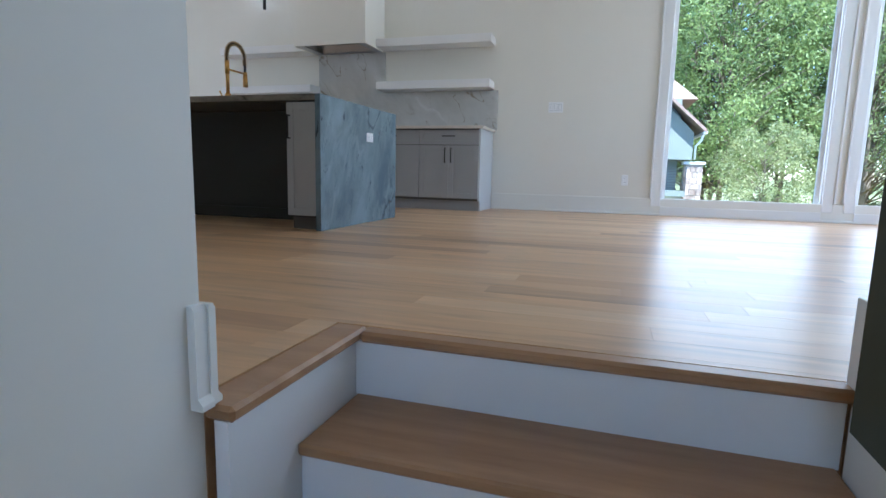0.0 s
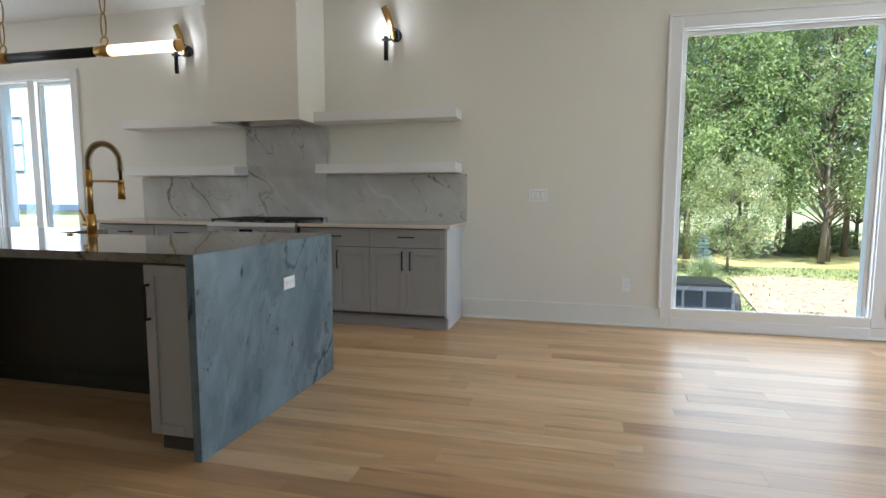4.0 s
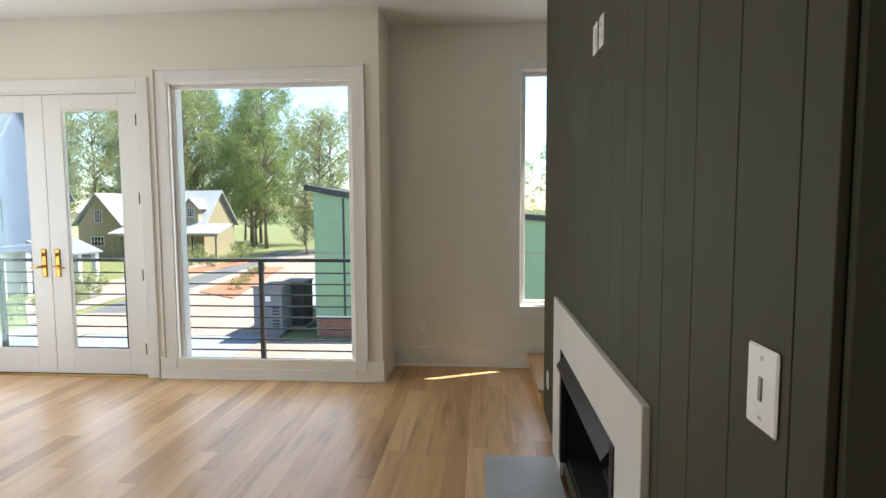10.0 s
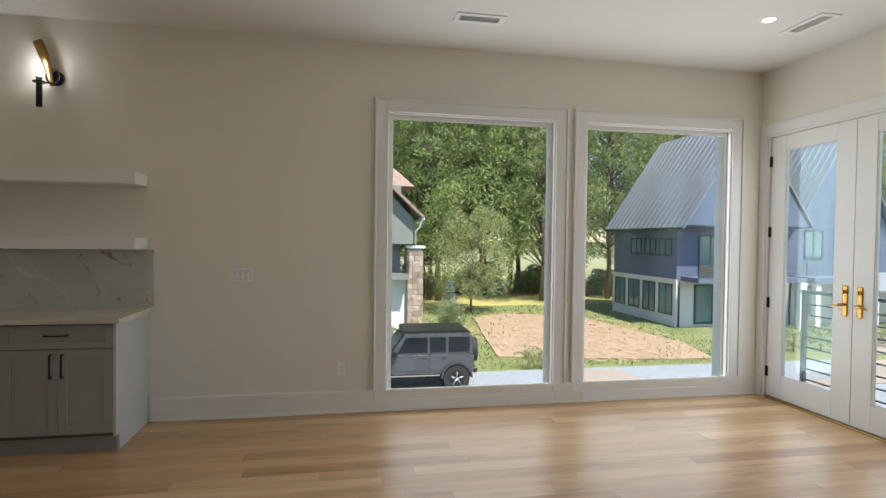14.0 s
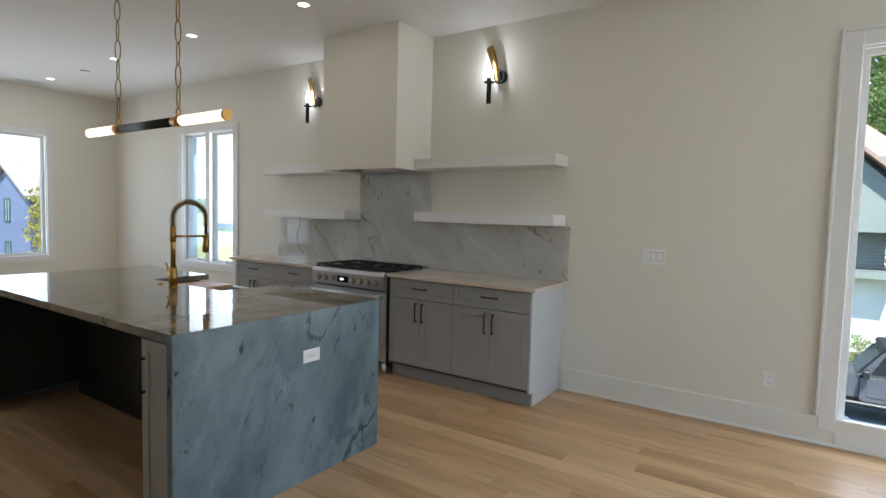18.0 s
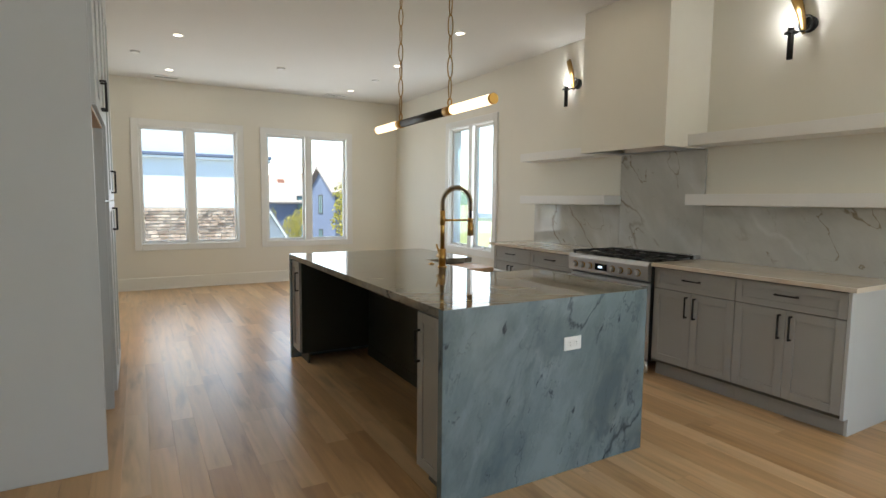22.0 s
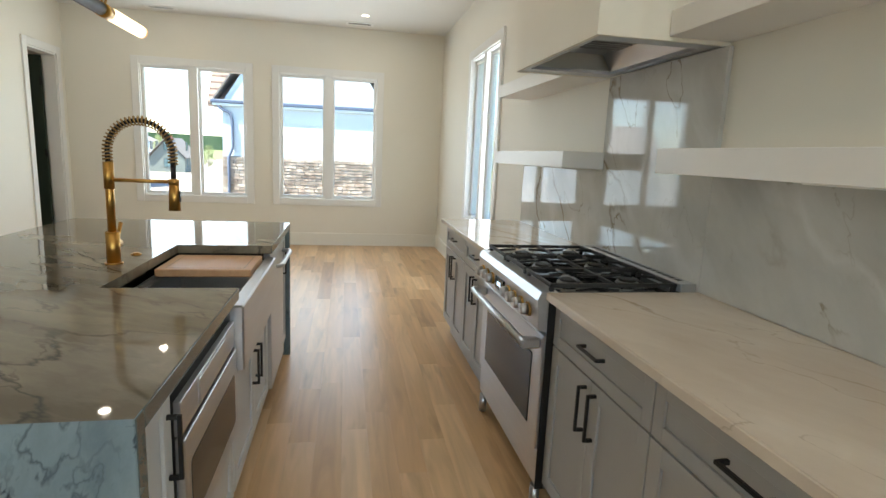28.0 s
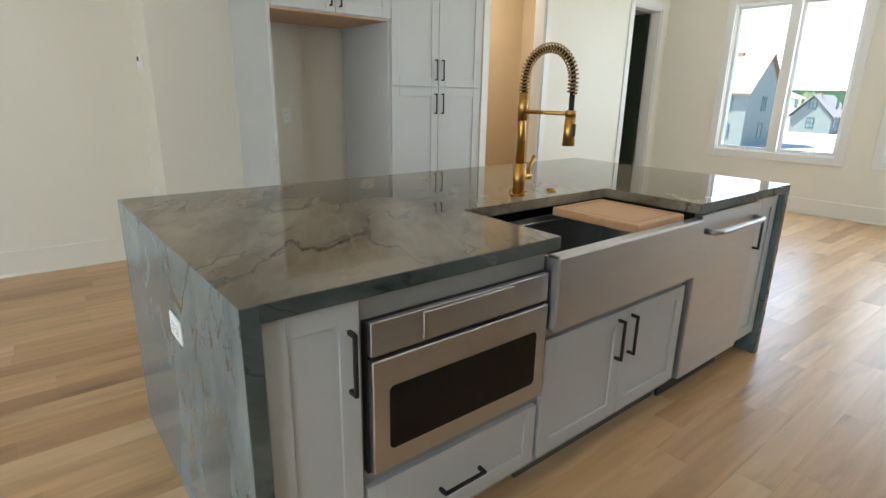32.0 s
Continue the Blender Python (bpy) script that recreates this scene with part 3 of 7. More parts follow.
box(bm, 0.55, 0.695, -8.6, -5.53, -2.2, H)
solid("wall_stair_west", bm, "wall", "off-white wall end beside the stairs", "wall")
bm = bmesh.new()
box(bm, XB + 0.07, 2.0, -8.6, -5.49, -2.2, H)
box(bm, XB + 0.07, 2.0, -5.49, -5.04, -2.2, -0.035)
solid("wall_stair_east", bm, "wall", "off-white wall along the stairs", "wall")
# opening of the added, unseen stair window
WS = (0.84, 1.68, 0.4, 2.0)
wall_with("wall_stair_end", "x", 0.55, 2.0, -8.6, -8.74, -2.2, H, (WS,), "off-white wall closing the stairwell")
bm = bmesh.new()
box(bm, XW - 0.2, XN + 0.2, -8.74, 0.2, H, H + 0.2)
solid("ceiling", bm, "ceil", "smooth off-white ceiling", "ceiling")
# hall behind the doorways
bm = bmesh.new()
box(bm, XW, -3.4, -6.6, -6.5, -0.35, H)
box(bm, -3.5, -3.4, -6.5, YSW - 0.14, -0.35, H)
box(bm, -6.35, -6.25, -6.5, YSW - 0.14, -0.35, H)
solid("wall_hall", bm, "hall", "tan painted hall wall beyond the doorway", "wall")

# sub-floor and stairs
bm = bmesh.new()
box(bm, XW, 0.697, -5.53, 0.0, -0.3, -0.014)
box(bm, 0.697, XB + 0.08, -5.0, 0.0, -0.3, -0.014)
box(bm, XB + 0.08, XN, YS, 0.0, -0.3, -0.014)
box(bm, XW, -3.5, -6.5, -5.53, -0.3, -0.002)
floor = solid("floor", bm, "tread", "natural oak strip floor with a satin finish", "floor")

stairs = thing("staircase", 1.22, -5.02, 0, "oak treads on off-white risers leading up to the room", "stairs")
for i in range(1, 7):
    y = -0.27 * i
    z = -0.18 * i
    bm = bmesh.new()
    box(bm, -0.482, 0.637, y - 0.015, y + 0.285, z - 0.03, z, 0.006)
    part("tread", bm, "tread", stairs)
    bm = bmesh.new()
    box(bm, -0.482, 0.639, y + 0.275, y + 0.29, z - 0.002, z + 0.148)
    part("riser", bm, "trim", stairs)
bm = bmesh.new()
box(bm, -0.482, 0.637, -3.5, -1.89, -1.30, -1.26)
part("landing", bm, "tread", stairs)
bm = bmesh.new()
box(bm, -0.482, 0.637, -1.63, -1.615, -1.26, -1.08)
part("riser", bm, "trim", stairs)
for a, b, y1, z1 in ((-0.513, -0.483, 0.018, -0.032), (0.6385, 0.6395, -0.016, -0.032)):
    bm = bmesh.new()
    box(bm, a, b, -0.499, y1, -1.3, z1)
    part("stringer", bm, "trim", stairs, "off-white painted side of the stairwell")
bm = bmesh.new()
box(bm, 0.641, 0.657, -0.205, 0.03, 0.0, 0.187, 0.002)
part("skirt", bm, "trim", stairs, "white skirting at the stair head")
bm = bmesh.new()
box(bm, -0.56, -0.465, -0.508, 0.045, -0.03, 0.0005, 0.008)
part("nosing", bm, "tread", stairs)
bm = bmesh.new()
box(bm, -0.465, 0.655, -0.014, 0.045, -0.03, 0.0005, 0.008)
part("nosing", bm, "tread", stairs)


def baseboards():
    runs = [("x", 0.02, XE - 0.0, 0.0, -1), ("y", YR, FD[0] - 0.11, XE, -1), ("x", XE - 0.016, XN, YR, -1), ("y", -5.21, YR, XN, -1), ("x", XW, -3.62, 0.0, -1),
            ("y", YSW, 0.0, XW, 1), ("x", XW, D2[0] - 0.09, YSW, 1), ("x", D2[1] + 0.09, D1[0] - 0.09, YSW, 1), ("x", D1[1] + 0.09, -3.62, YSW, 1),
            ("x", -1.64, -1.08, -5.10, 1), ("y", -5.53, -5.10, -1.08, 1), ("x", -1.08, 0.715, -5.53, 1), ("y", -5.56, -5.53, 0.695, 1)]
    for along, a, b, at, side in runs:
        base = thing("baseboard", 0, 0, 0, "tall white painted baseboard with a shoe moulding", "baseboard", "baseboards", kind="structure")
        prof = [(0, 0.002), (side * 0.026, 0.002), (side * 0.026, 0.012), (side * 0.018, 0.022), (side * 0.016, 0.024), (side * 0.016, 0.178), (side * 0.010, 0.187), (0, 0.187)]
        bm = bmesh.new()
        prism(bm, [(at + p, z) for p, z in prof], "y" if along == "y" else "x", a, b) if along == "x" else prism(bm, [(at + p, z) for p, z in prof], "y", a, b)
        part("board", bm, "skirting", base)


def window(name, along, hole, face, side, panes, casing=0.095, apron=True, crank=False, to_floor=False):
    """A cased window in a wall. side: the direction out of the room."""
    a0, a1, z0, z1 = hole
    w = thing(name, 0, 0, 0, "white cased window with clear glass", "window", "windows", kind="structure")
    def P(nm, p, q, d0, d1, r, s, mat="trim", bev=0.0, parent=None, label=""):
        bm = bmesh.new()
        lo, hi = sorted((face + side * d0, face + side * d1))
        if along == "x":
            box(bm, p, q, lo, hi, r, s, bev)
        else:
            box(bm, lo, hi, p, q, r, s, bev)
        return part(nm, bm, mat, parent or w, label)
    c = casing
    P("casing", a0 - c, a0, -0.022, 0.0, (z0 - 0.0 if to_floor else z0 - c), z1 + c, bev=0.003)
    P("casing", a1, a1 + c, -0.022, 0.0, (z0 - 0.0 if to_floor else z0 - c), z1 + c, bev=0.003)
    P("casing", a0, a1, -0.022, 0.0, z1, z1 + c, bev=0.003)
    P("casing", a0, a1, -0.022, 0.0, z0 - c + (0.0 if not to_floor else c - 0.09), z0, bev=0.003)
    if to_floor:
        # outer back-band standing proud
        P("back_band", a0 - c - 0.018, a0 - c, -0.034, 0.0, 0.19, z1 + c + 0.018, bev=0.003)
        P("back_band", a1 + c, a1 + c + 0.018, -0.034, 0.0, 0.19, z1 + c + 0.018, bev=0.003)
        P("back_band", a0 - c, a1 + c, -0.034, 0.0, z1 + c, z1 + c + 0.018, bev=0.003)
    # jambs
    P("jamb", a0, a0 + 0.012, 0.0, 0.2, z0, z1)
    P("jamb", a1 - 0.012, a1, 0.0, 0.2, z0, z1)
    P("jamb", a0 + 0.012, a1 - 0.012, 0.0, 0.2, z1 - 0.012, z1)
    P("sill", a0 + 0.012, a1 - 0.012, 0.0, 0.21, z0, z0 + 0.012)
    n = panes
    wd = (a1 - a0 - 0.024)
    mull = 0.10 if n > 1 else 0.0
    pw = (wd - mull * (n - 1)) / n
    for k in range(n):
        p = a0 + 0.012 + k * (pw + mull)
        q = p + pw
        if k:
            P("mullion", p - mull, p, -0.004, 0.12, z0 + 0.012, z1 - 0.012)
        f = 0.034
        bm = bmesh.new()
        for r in ((p, q, z0 + 0.012, z0 + 0.012 + f), (p, q, z1 - 0.012 - f, z1 - 0.012), (p, p + f, z0 + 0.012 + f, z1 - 0.012 - f), (q - f, q, z0 + 0.012 + f, z1 - 0.012 - f)):
            lo, hi = sorted((face + side * 0.045, face + side * 0.085))
            box(bm, *((r[0], r[1], lo, hi) if along == "x" else (lo, hi, r[0], r[1])), r[2], r[3], 0.004)
        sash = part("sash", bm, "trim", w)
        g = P("pane", p + f, q - f, 0.062, 0.068, z0 + 0.012 + f, z1 - 0.012 - f, "glass", parent=sash, label="clear window glass")
        g.visible_shadow = False
        if crank:
            P("crank", (p + q) / 2 - 0.045, (p + q) / 2 + 0.045, 0.012, 0.045, z0 + 0.014, z0 + 0.034, "trim", 0.005)
    return w


def french_doors():
    a0, a1, z0, z1 = FD
    d = thing("door_1", 0, 0, 0, "white double french doors with tall glass panes, closed", "door", kind="structure")
    x0, x1 = XE + 0.02, XE + 0.065
    c = 0.10
    bx("casing", "trim", d, XE - 0.022, XE, a1, min(a1 + c, -0.001), 0.0, z1 + c, 0.003)
    bx("casing", "trim", d, XE - 0.022, XE, a0 - c, a0, 0.0, z1 + c, 0.003)
    bx("casing", "trim", d, XE - 0.022, XE, a0, a1, z1, z1 + c, 0.003)
    bx("jamb", "trim", d, XE, XE + 0.2, a1 - 0.02, a1, 0.0, z1)
    bx("jamb", "trim", d, XE, XE + 0.2, a0, a0 + 0.02, 0.0, z1)
    bx("jamb", "trim", d, XE, XE + 0.2, a0 + 0.02, a1 - 0.02, z1 - 0.02, z1)
    bx("threshold", "brassdark", d, XE - 0.01, XE + 0.2, a0 + 0.02, a1 - 0.02, -0.005, 0.016, 0.004, "bronze threshold")
    mid = (a0 + a1) / 2
    for p, q, hs in ((a0 + 0.023, mid - 0.002, -1), (mid + 0.002, a1 - 0.023, 1)):
        st = 0.168
        zb, zt = 0.235, z1 - 0.155
        bm = bmesh.new()
        box(bm, x0, x1, p, p + st, 0.02, z1 - 0.023, 0.002)
        box(bm, x0, x1, q - st, q, 0.02, z1 - 0.023, 0.002)
        box(bm, x0, x1, p + st, q - st, 0.02, zb, 0.002)
        box(bm, x0, x1, p + st, q - st, zt, z1 - 0.023, 0.002)
        leaf = part("leaf", bm, "trim", d, "white door leaf")
        g = bx("pane", "glass", leaf, x0 + 0.02, x0 + 0.026, p + st, q - st, zb, zt, label="clear door glass")
        g.visible_shadow = False
        # glazing bead
        for r in ((p + st, p + st + 0.012, zb, zt), (q - st - 0.012, q - st, zb, zt), (p + st + 0.012, q - st - 0.012, zb, zb + 0.012), (p + st + 0.012, q - st - 0.012, zt - 0.012, zt)):
            bx("bead", "trim", leaf, x0 + 0.004, x0 + 0.018, r[0], r[1], r[2], r[3], 0.003)
        hy = p + 0.062 if hs > 0 else q - 0.062
        bx("handle_plate", "brass", leaf, x0 - 0.008, x0, hy - 0.024, hy + 0.024, 0.89, 1.14, 0.006, "polished brass plate")
        bm = bmesh.new()
        tube(bm, [(x0 - 0.008, hy, 0.985), (x0 - 0.05, hy, 0.985), (x0 - 0.055, hy + hs * 0.02, 0.983), (x0 - 0.05, hy + hs * 0.06, 0.978), (x0 - 0.045, hy + hs * 0.10, 0.972)], [0.012, 0.011, 0.011, 0.009, 0.007], 10)
        part("lever", bm, "brass", leaf, "polished brass lever")
        bm = bmesh.new()
        cyl(bm, (x0 - 0.008, hy, 1.09), (x0 - 0.018, hy, 1.09), 0.017)
        box(bm, x0 - 0.03, x0 - 0.018, hy - 0.004, hy + 0.004, 1.073, 1.107, 0.002)
        part("thumb_turn", bm, "brass", leaf)
        ey = q if hs > 0 else p
        for hz in (0.25, 0.91, 1.58, 2.25):
            bm = bmesh.new()
            cyl(bm, (x0 - 0.008, ey + hs * 0.004, hz - 0.05), (x0 - 0.008, ey + hs * 0.004, hz + 0.05), 0.008, n=10)
            box(bm, x0 - 0.003, x0 - 0.001, ey - hs * 0.02 if hs > 0 else ey, ey if hs > 0 else ey + 0.02, hz - 0.05, hz + 0.05)
            part("hinge", bm, "black", leaf, "black hinge")


baseboards()
window("window_1", "x", W1, 0.0, 1, 1, to_floor=True)
window("window_2", "x", W2, 0.0, 1, 1, to_floor=True)
window("window_3", "y", W3, XE, 1, 1, to_floor=True)
window("window_4", "y", W4, XN, 1, 1)
window("window_5", "x", NWIN, 0.0, 1, 2, crank=True)
window("window_6", "y", WA, XW, -1, 2, crank=True)
# unseen window, added as a source for the stairwell's cool light
window("window_8", "x", WS, -8.6, -1, 1)
window("window_7", "y", WB, XW, -1, 2, crank=True)
french_doors()


def doorway(name, hole, label):
    a0, a1, z0, z1 = hole
    d = thing(name, 0, 0, 0, label, "doorway", kind="structure")
    c = 0.09
    for s, e in ((YSW, YSW + 0.02), (YSW - 0.16, YSW - 0.14)):
        bx("casing", "trim", d, a0 - c, a0, s, e, 0, z1 + c, 0.003)
        bx("casing", "trim", d, a1, a1 + c, s, e, 0, z1 + c, 0.003)
        bx("casing", "trim", d, a0, a1, s, e, z1, z1 + c, 0.003)
    bx("jamb", "trim", d, a0, a0 + 0.018, YSW - 0.14, YSW, 0, z1)
    bx("jamb", "trim", d, a1 - 0.018, a1, YSW - 0.14, YSW, 0, z1)
    bx("jamb", "trim", d, a0 + 0.018, a1 - 0.018, YSW - 0.14, YSW, z1 - 0.018, z1)
    return d


d3 = doorway("door_2", D1, "white cased doorway open to a tan hall")
d4 = doorway("door_3", D2, "white cased doorway with a dark door standing open inside")


def panel_door(parent_name, hinge, swing, width, height, material, label, panels, hinge_side):
    d = thing(parent_name, hinge[0], hinge[1], 0.008, label, "door", rz=swing)
    bm = bmesh.new()
    t = 0.036
    st = 0.11
    box(bm, 0, st, -t / 2, t / 2, 0, height)
    box(bm, width - st, width, -t / 2, t / 2, 0, height)
    zs = [0.0, 0.2] + panels + [height]
    cuts = [(0, 0.2), (height - 0.12, height)] + [(p - 0.06, p + 0.06) for p in panels]
    for a, b in cuts:
        box(bm, st, width - st, -t / 2, t / 2, a, b)
    box(bm, st, width - st, -0.008, 0.008, 0.2, height - 0.12)
    part("slab", bm, material, d)
    for hz in (0.3, 1.2, 2.1):
        bm = bmesh.new()
        cyl(bm, (-0.004, hinge_side * 0.024, hz - 0.05), (-0.004, hinge_side * 0.024, hz + 0.05), 0.009, n=10)
        box(bm, -0.003, 0.02, hinge_side * 0.018, hinge_side * 0.021, hz - 0.05, hz + 0.05)
        part("hinge", bm, "black", d, "black hinge")
    bm = bmesh.new()
    for s in (-1, 1):
        cyl(bm, (width - 0.06, s * 0.018, 0.95), (width - 0.06, s * 0.06, 0.95), 0.010, n=10)
        cyl(bm, (width - 0.06, s * 0.055, 0.95), (width - 0.06, s * 0.085, 0.95), 0.027, 0.022, n=14)
    part("knob", bm, "black", d)
    return d


panel_door("panel_door", (D2[0] + 0.03, YSW - 0.16), -88, 0.62, 2.42, "door_dark", "dark green-grey panel door standing open", [1.05], 1)
panel_door("panel_door", (-5.14, -6.46), 4, 0.76, 2.05, "hall", "tan painted panel door closed in the hall", [1.05], 1)

# chimney breast of vertical boards
breast = thing("chimney_breast", XB, YF, 0, "dark grey-green vertical board chimney breast", "chimney breast", kind="structure")
FO = (2.78, 3.97, 0.10, 0.71)            # firebox opening
bm = bmesh.new()
def core(x0, x1, y0, y1, z0, z1):
    box(bm, x0 - XB, x1 - XB, y0 - YF, y1 - YF, z0, z1)
core(XB + 0.004, FO[0], YS, YF - 0.014, 0, H)
core(FO[1], 4.95, YS, YF - 0.014, 0, H)
core(FO[0], FO[1], YS, YF - 0.014, FO[3], H)
core(FO[0], FO[1], YS, YF - 0.014, 0.0, FO[2])
part("core", bm, "firebox", breast, "black core behind the board joints")
edges = [0.0] + [0.085 + 0.188 * k for k in range(17)] + [3.17]
for a, b in zip(edges, edges[1:]):
    a, b = a + 0.0015, b - 0.0015
    if b - a < 0.02:
        continue
    bm = bmesh.new()
    u0, u1 = FO[0] - XB, FO[1] - XB
    if b <= u0 or a >= u1:
        box(bm, a, b, -0.014, 0.0, 0.0, H - 0.001, 0.0012)
    else:
        if a < u0:
            box(bm, a, u0, -0.014, 0.0, 0.0, H - 0.001)
        if b > u1:
            box(bm, u1, b, -0.014, 0.0, 0.0, H - 0.001)
        box(bm, max(a, u0), min(b, u1), -0.014, 0.0, FO[3], H - 0.001)
        box(bm, max(a, u0), min(b, u1), -0.014, 0.0, 0.0, FO[2])
    part("board", bm, "shiplap", breast)
bm = bmesh.new()
box(bm, -0.014, 0.0, -0.26, -0.0145, 0.0, H - 0.001, 0.0012)
part("board", bm, "shiplap", breast)
bm = bmesh.new()
box(bm, 3.172, 3.186, YS - YF, 0.0, 0.0, H - 0.001, 0.0012)
part("board", bm, "shiplap", breast)

fire = thing("fireplace", 3.38, YF, 0, "black gas fireplace with a wide white stone surround", "fireplace")
s0, s1, st = 2.50 - 3.38, 4.28 - 3.38, 0.95
o0, o1 = FO[0] - 3.38, FO[1] - 3.38
bx("surround", "fpstone", fire, s0, o0, 0.0, 0.024, 0.0, st, 0.002, "pale stone surround leg")
bx("surround", "fpstone", fire, o1, s1, 0.0, 0.024, 0.0, st, 0.002, "pale stone surround leg")
bx("surround", "fpstone", fire, o0, o1, 0.0, 0.024, FO[3], st, 0.002, "pale stone surround head")
bx("back_panel", "firebox", fire, o0, o1, -0.47, -0.45, FO[2], FO[3])
bx("side_panel", "firebox", fire, o0, o0 + 0.02, -0.45, -0.015, FO[2], FO[3])
bx("side_panel", "firebox", fire, o1 - 0.02, o1, -0.45, -0.015, FO[2], FO[3])
bx("floor_panel", "firebox", fire, o0 + 0.02, o1 - 0.02, -0.45, -0.015, FO[2] - 0.0, FO[2] + 0.02)
bx("frame", "black", fire, o0, o0 + 0.05, 0.002, 0.03, FO[2], FO[3], 0.003)
bx("frame", "black", fire, o1 - 0.05, o1, 0.002, 0.03, FO[2], FO[3], 0.003)
bm = bmesh.new()
prism(bm, [(0.004, FO[3] - 0.10), (0.05, FO[3] - 0.085), (0.055, FO[3] - 0.07), (0.004, FO[3])], "x", o0 + 0.05, o1 - 0.05)
part("hood", bm, "black", fire, "black metal hood strip")
bx("burner_tray", "iron", fire, -0.38, 0.38, -0.36, -0.16, FO[2] + 0.02, FO[2] + 0.06, 0.006)
for k in range(4):
    bm = bmesh.new()
    a = random.uniform(-0.25, 0.25)
    tube(bm, [(-0.32 + 0.1 * k, -0.33 + 0.03 * k, FO[2] + 0.10 + 0.04 * (k % 2)), (0.0, -0.26, FO[2] + 0.13 + 0.03 * (k % 2)), (0.30 - 0.06 * k, -0.2 - 0.03 * k, FO[2] + 0.11 + 0.03 * (k % 2))], [0.045, 0.05, 0.04], 9)
    part("log", bm, "iron", fire, "dark ceramic log")
hs = thing("hearth_slab", 3.36, YF, 0, "pale grey stone hearth slab on the oak floor", "hearth")
bx("slab", "hearth", hs, -0.86, 0.78, 0.026, 0.435, 0.001, 0.03, 0.003)

plat = thing("window_platform", 4.98, -5.21, 0, "low oak-topped platform under the niche window", "platform", kind="structure")
bx("top", "oak", plat, 0.0, XN - 4.98, -1.13, 0.02, 0.115, 0.14, 0.004)
bx("face", "oak", plat, 0.0, XN - 4.98, -0.02, 0.0, 0.0, 0.115)


# ---- kitchen pieces ----
def pull(parent, x, y, z, length, vertical, out=-1):
    """A square black bar pull on a face that looks along y (out=-1: towards -y)."""
    bm = bmesh.new()
    t, d = 0.010, 0.032
    y1 = y + out * d
    lo, hi = sorted((y1, y1 - out * t))
    if vertical:
        box(bm, x - t / 2, x + t / 2, lo, hi, z - length / 2, z + length / 2, 0.0015)
        for s in (-1, 1):
            zz = z + s * (length / 2 - t / 2)
            box(bm, x - t / 2, x + t / 2, *sorted((y, y1 - out * t)), zz - t / 2, zz + t / 2)
    else:
        box(bm, x - length / 2, x + length / 2, lo, hi, z - t / 2, z + t / 2, 0.0015)
        for s in (-1, 1):
            xx = x + s * (length / 2 - t / 2)
            box(bm, xx - t / 2, xx + t / 2, *sorted((y, y1 - out * t)), z - t / 2, z + t / 2)
    return part("handle", bm, "black", parent, "black bar handle")


def shaker(parent, name, x0, x1, z0, z1, y, out, material, rail=0.055):
    """A framed panel front: proud frame, recessed panel. It stands 0.02 off the plane y."""
    ya, yb = sorted((y + out * 0.011, y + out * 0.02))
    pa, pb = sorted((y, y + out * 0.011))
    r = min(rail, (z1 - z0) * 0.28)
    d = bx(name, material, parent, x0, x1, pa, pb, z0, z1)
    bx("stile", material, d, x0, x0 + rail, ya, yb, z0, z1, 0.0015)
    bx("stile", material, d, x1 - rail, x1, ya, yb, z0, z1, 0.0015)
    bx("rail", material, d, x0 + rail, x1 - rail, ya, yb, z0, z0 + r, 0.0015)
    bx("rail", material, d, x0 + rail, x1 - rail, ya, yb, z1 - r, z1, 0.0015)
    return d


def base_cabinet(x0, x1, label, end_panel=False):
    w = x1 - x0
    c = thing("base_cabinet", x0, 0, 0, label, "cabinet", "base cabinets along the wall")
    # dark body draws the shade lines between the fronts
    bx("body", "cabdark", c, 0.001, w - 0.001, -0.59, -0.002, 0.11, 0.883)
    bx("toe_kick", "cab", c, 0.001, w - 0.001, -0.545, -0.53, 0.0, 0.11)
    d = shaker(c, "drawer", 0.003, w - 0.003, 0.715, 0.872, -0.59, -1, "cab", 0.045)
    pull(d, w / 2, -0.61, 0.805, 0.14, False)
    m = w / 2
    for a, b, hx in ((0.003, m - 0.0015, m - 0.035), (m + 0.0015, w - 0.003, m + 0.035)):
        d = shaker(c, "door", a, b, 0.135, 0.708, -0.59, -1, "cab")
        pull(d, hx, -0.61, 0.60, 0.16, True)
    if end_panel:
        # east-facing panel gets the paler lacquer, daylight put into its colour
        bm = bmesh.new()
        prism(bm, [(-0.61, 0.11), (-0.61, 0.883), (-0.002, 0.883), (-0.002, 0.001), (-0.55, 0.001), (-0.55, 0.11)], "x", w, w + 0.018)
        part("end_panel", bm, "cabw", c, "grey end panel painted paler for the east daylight")
    return c


base_cabinet(-0.70, -0.02, "grey shaker base cabinet with a drawer and two doors", True)
base_cabinet(-1.372, -0.70, "grey shaker base cabinet beside the range")
base_cabinet(-2.935, -2.29, "grey shaker base cabinet beside the range")
base_cabinet(-3.60, -2.935, "grey shaker base cabinet at the end of the run")

for x0, x1 in ((-1.374, 0.032), (-3.65, -2.288)):
    t = thing("countertop", (x0 + x1) / 2, 0, 0.884, "polished cream quartzite countertop with faint brown veins", "countertop", "countertops")
    h = (x1 - x0) / 2
    bx("slab", "ctop", t, -h, h, -0.645, -0.021, 0.0, 0.03)
    bx("front_edge", "ctop", t, -h, h, -0.65, -0.645, 0.0005, 0.0295, 0.002, "eased polished front edge")

bs = thing("backsplash", -1.8, 0, 0.914, "polished white marble backsplash with brown veins", "backsplash")
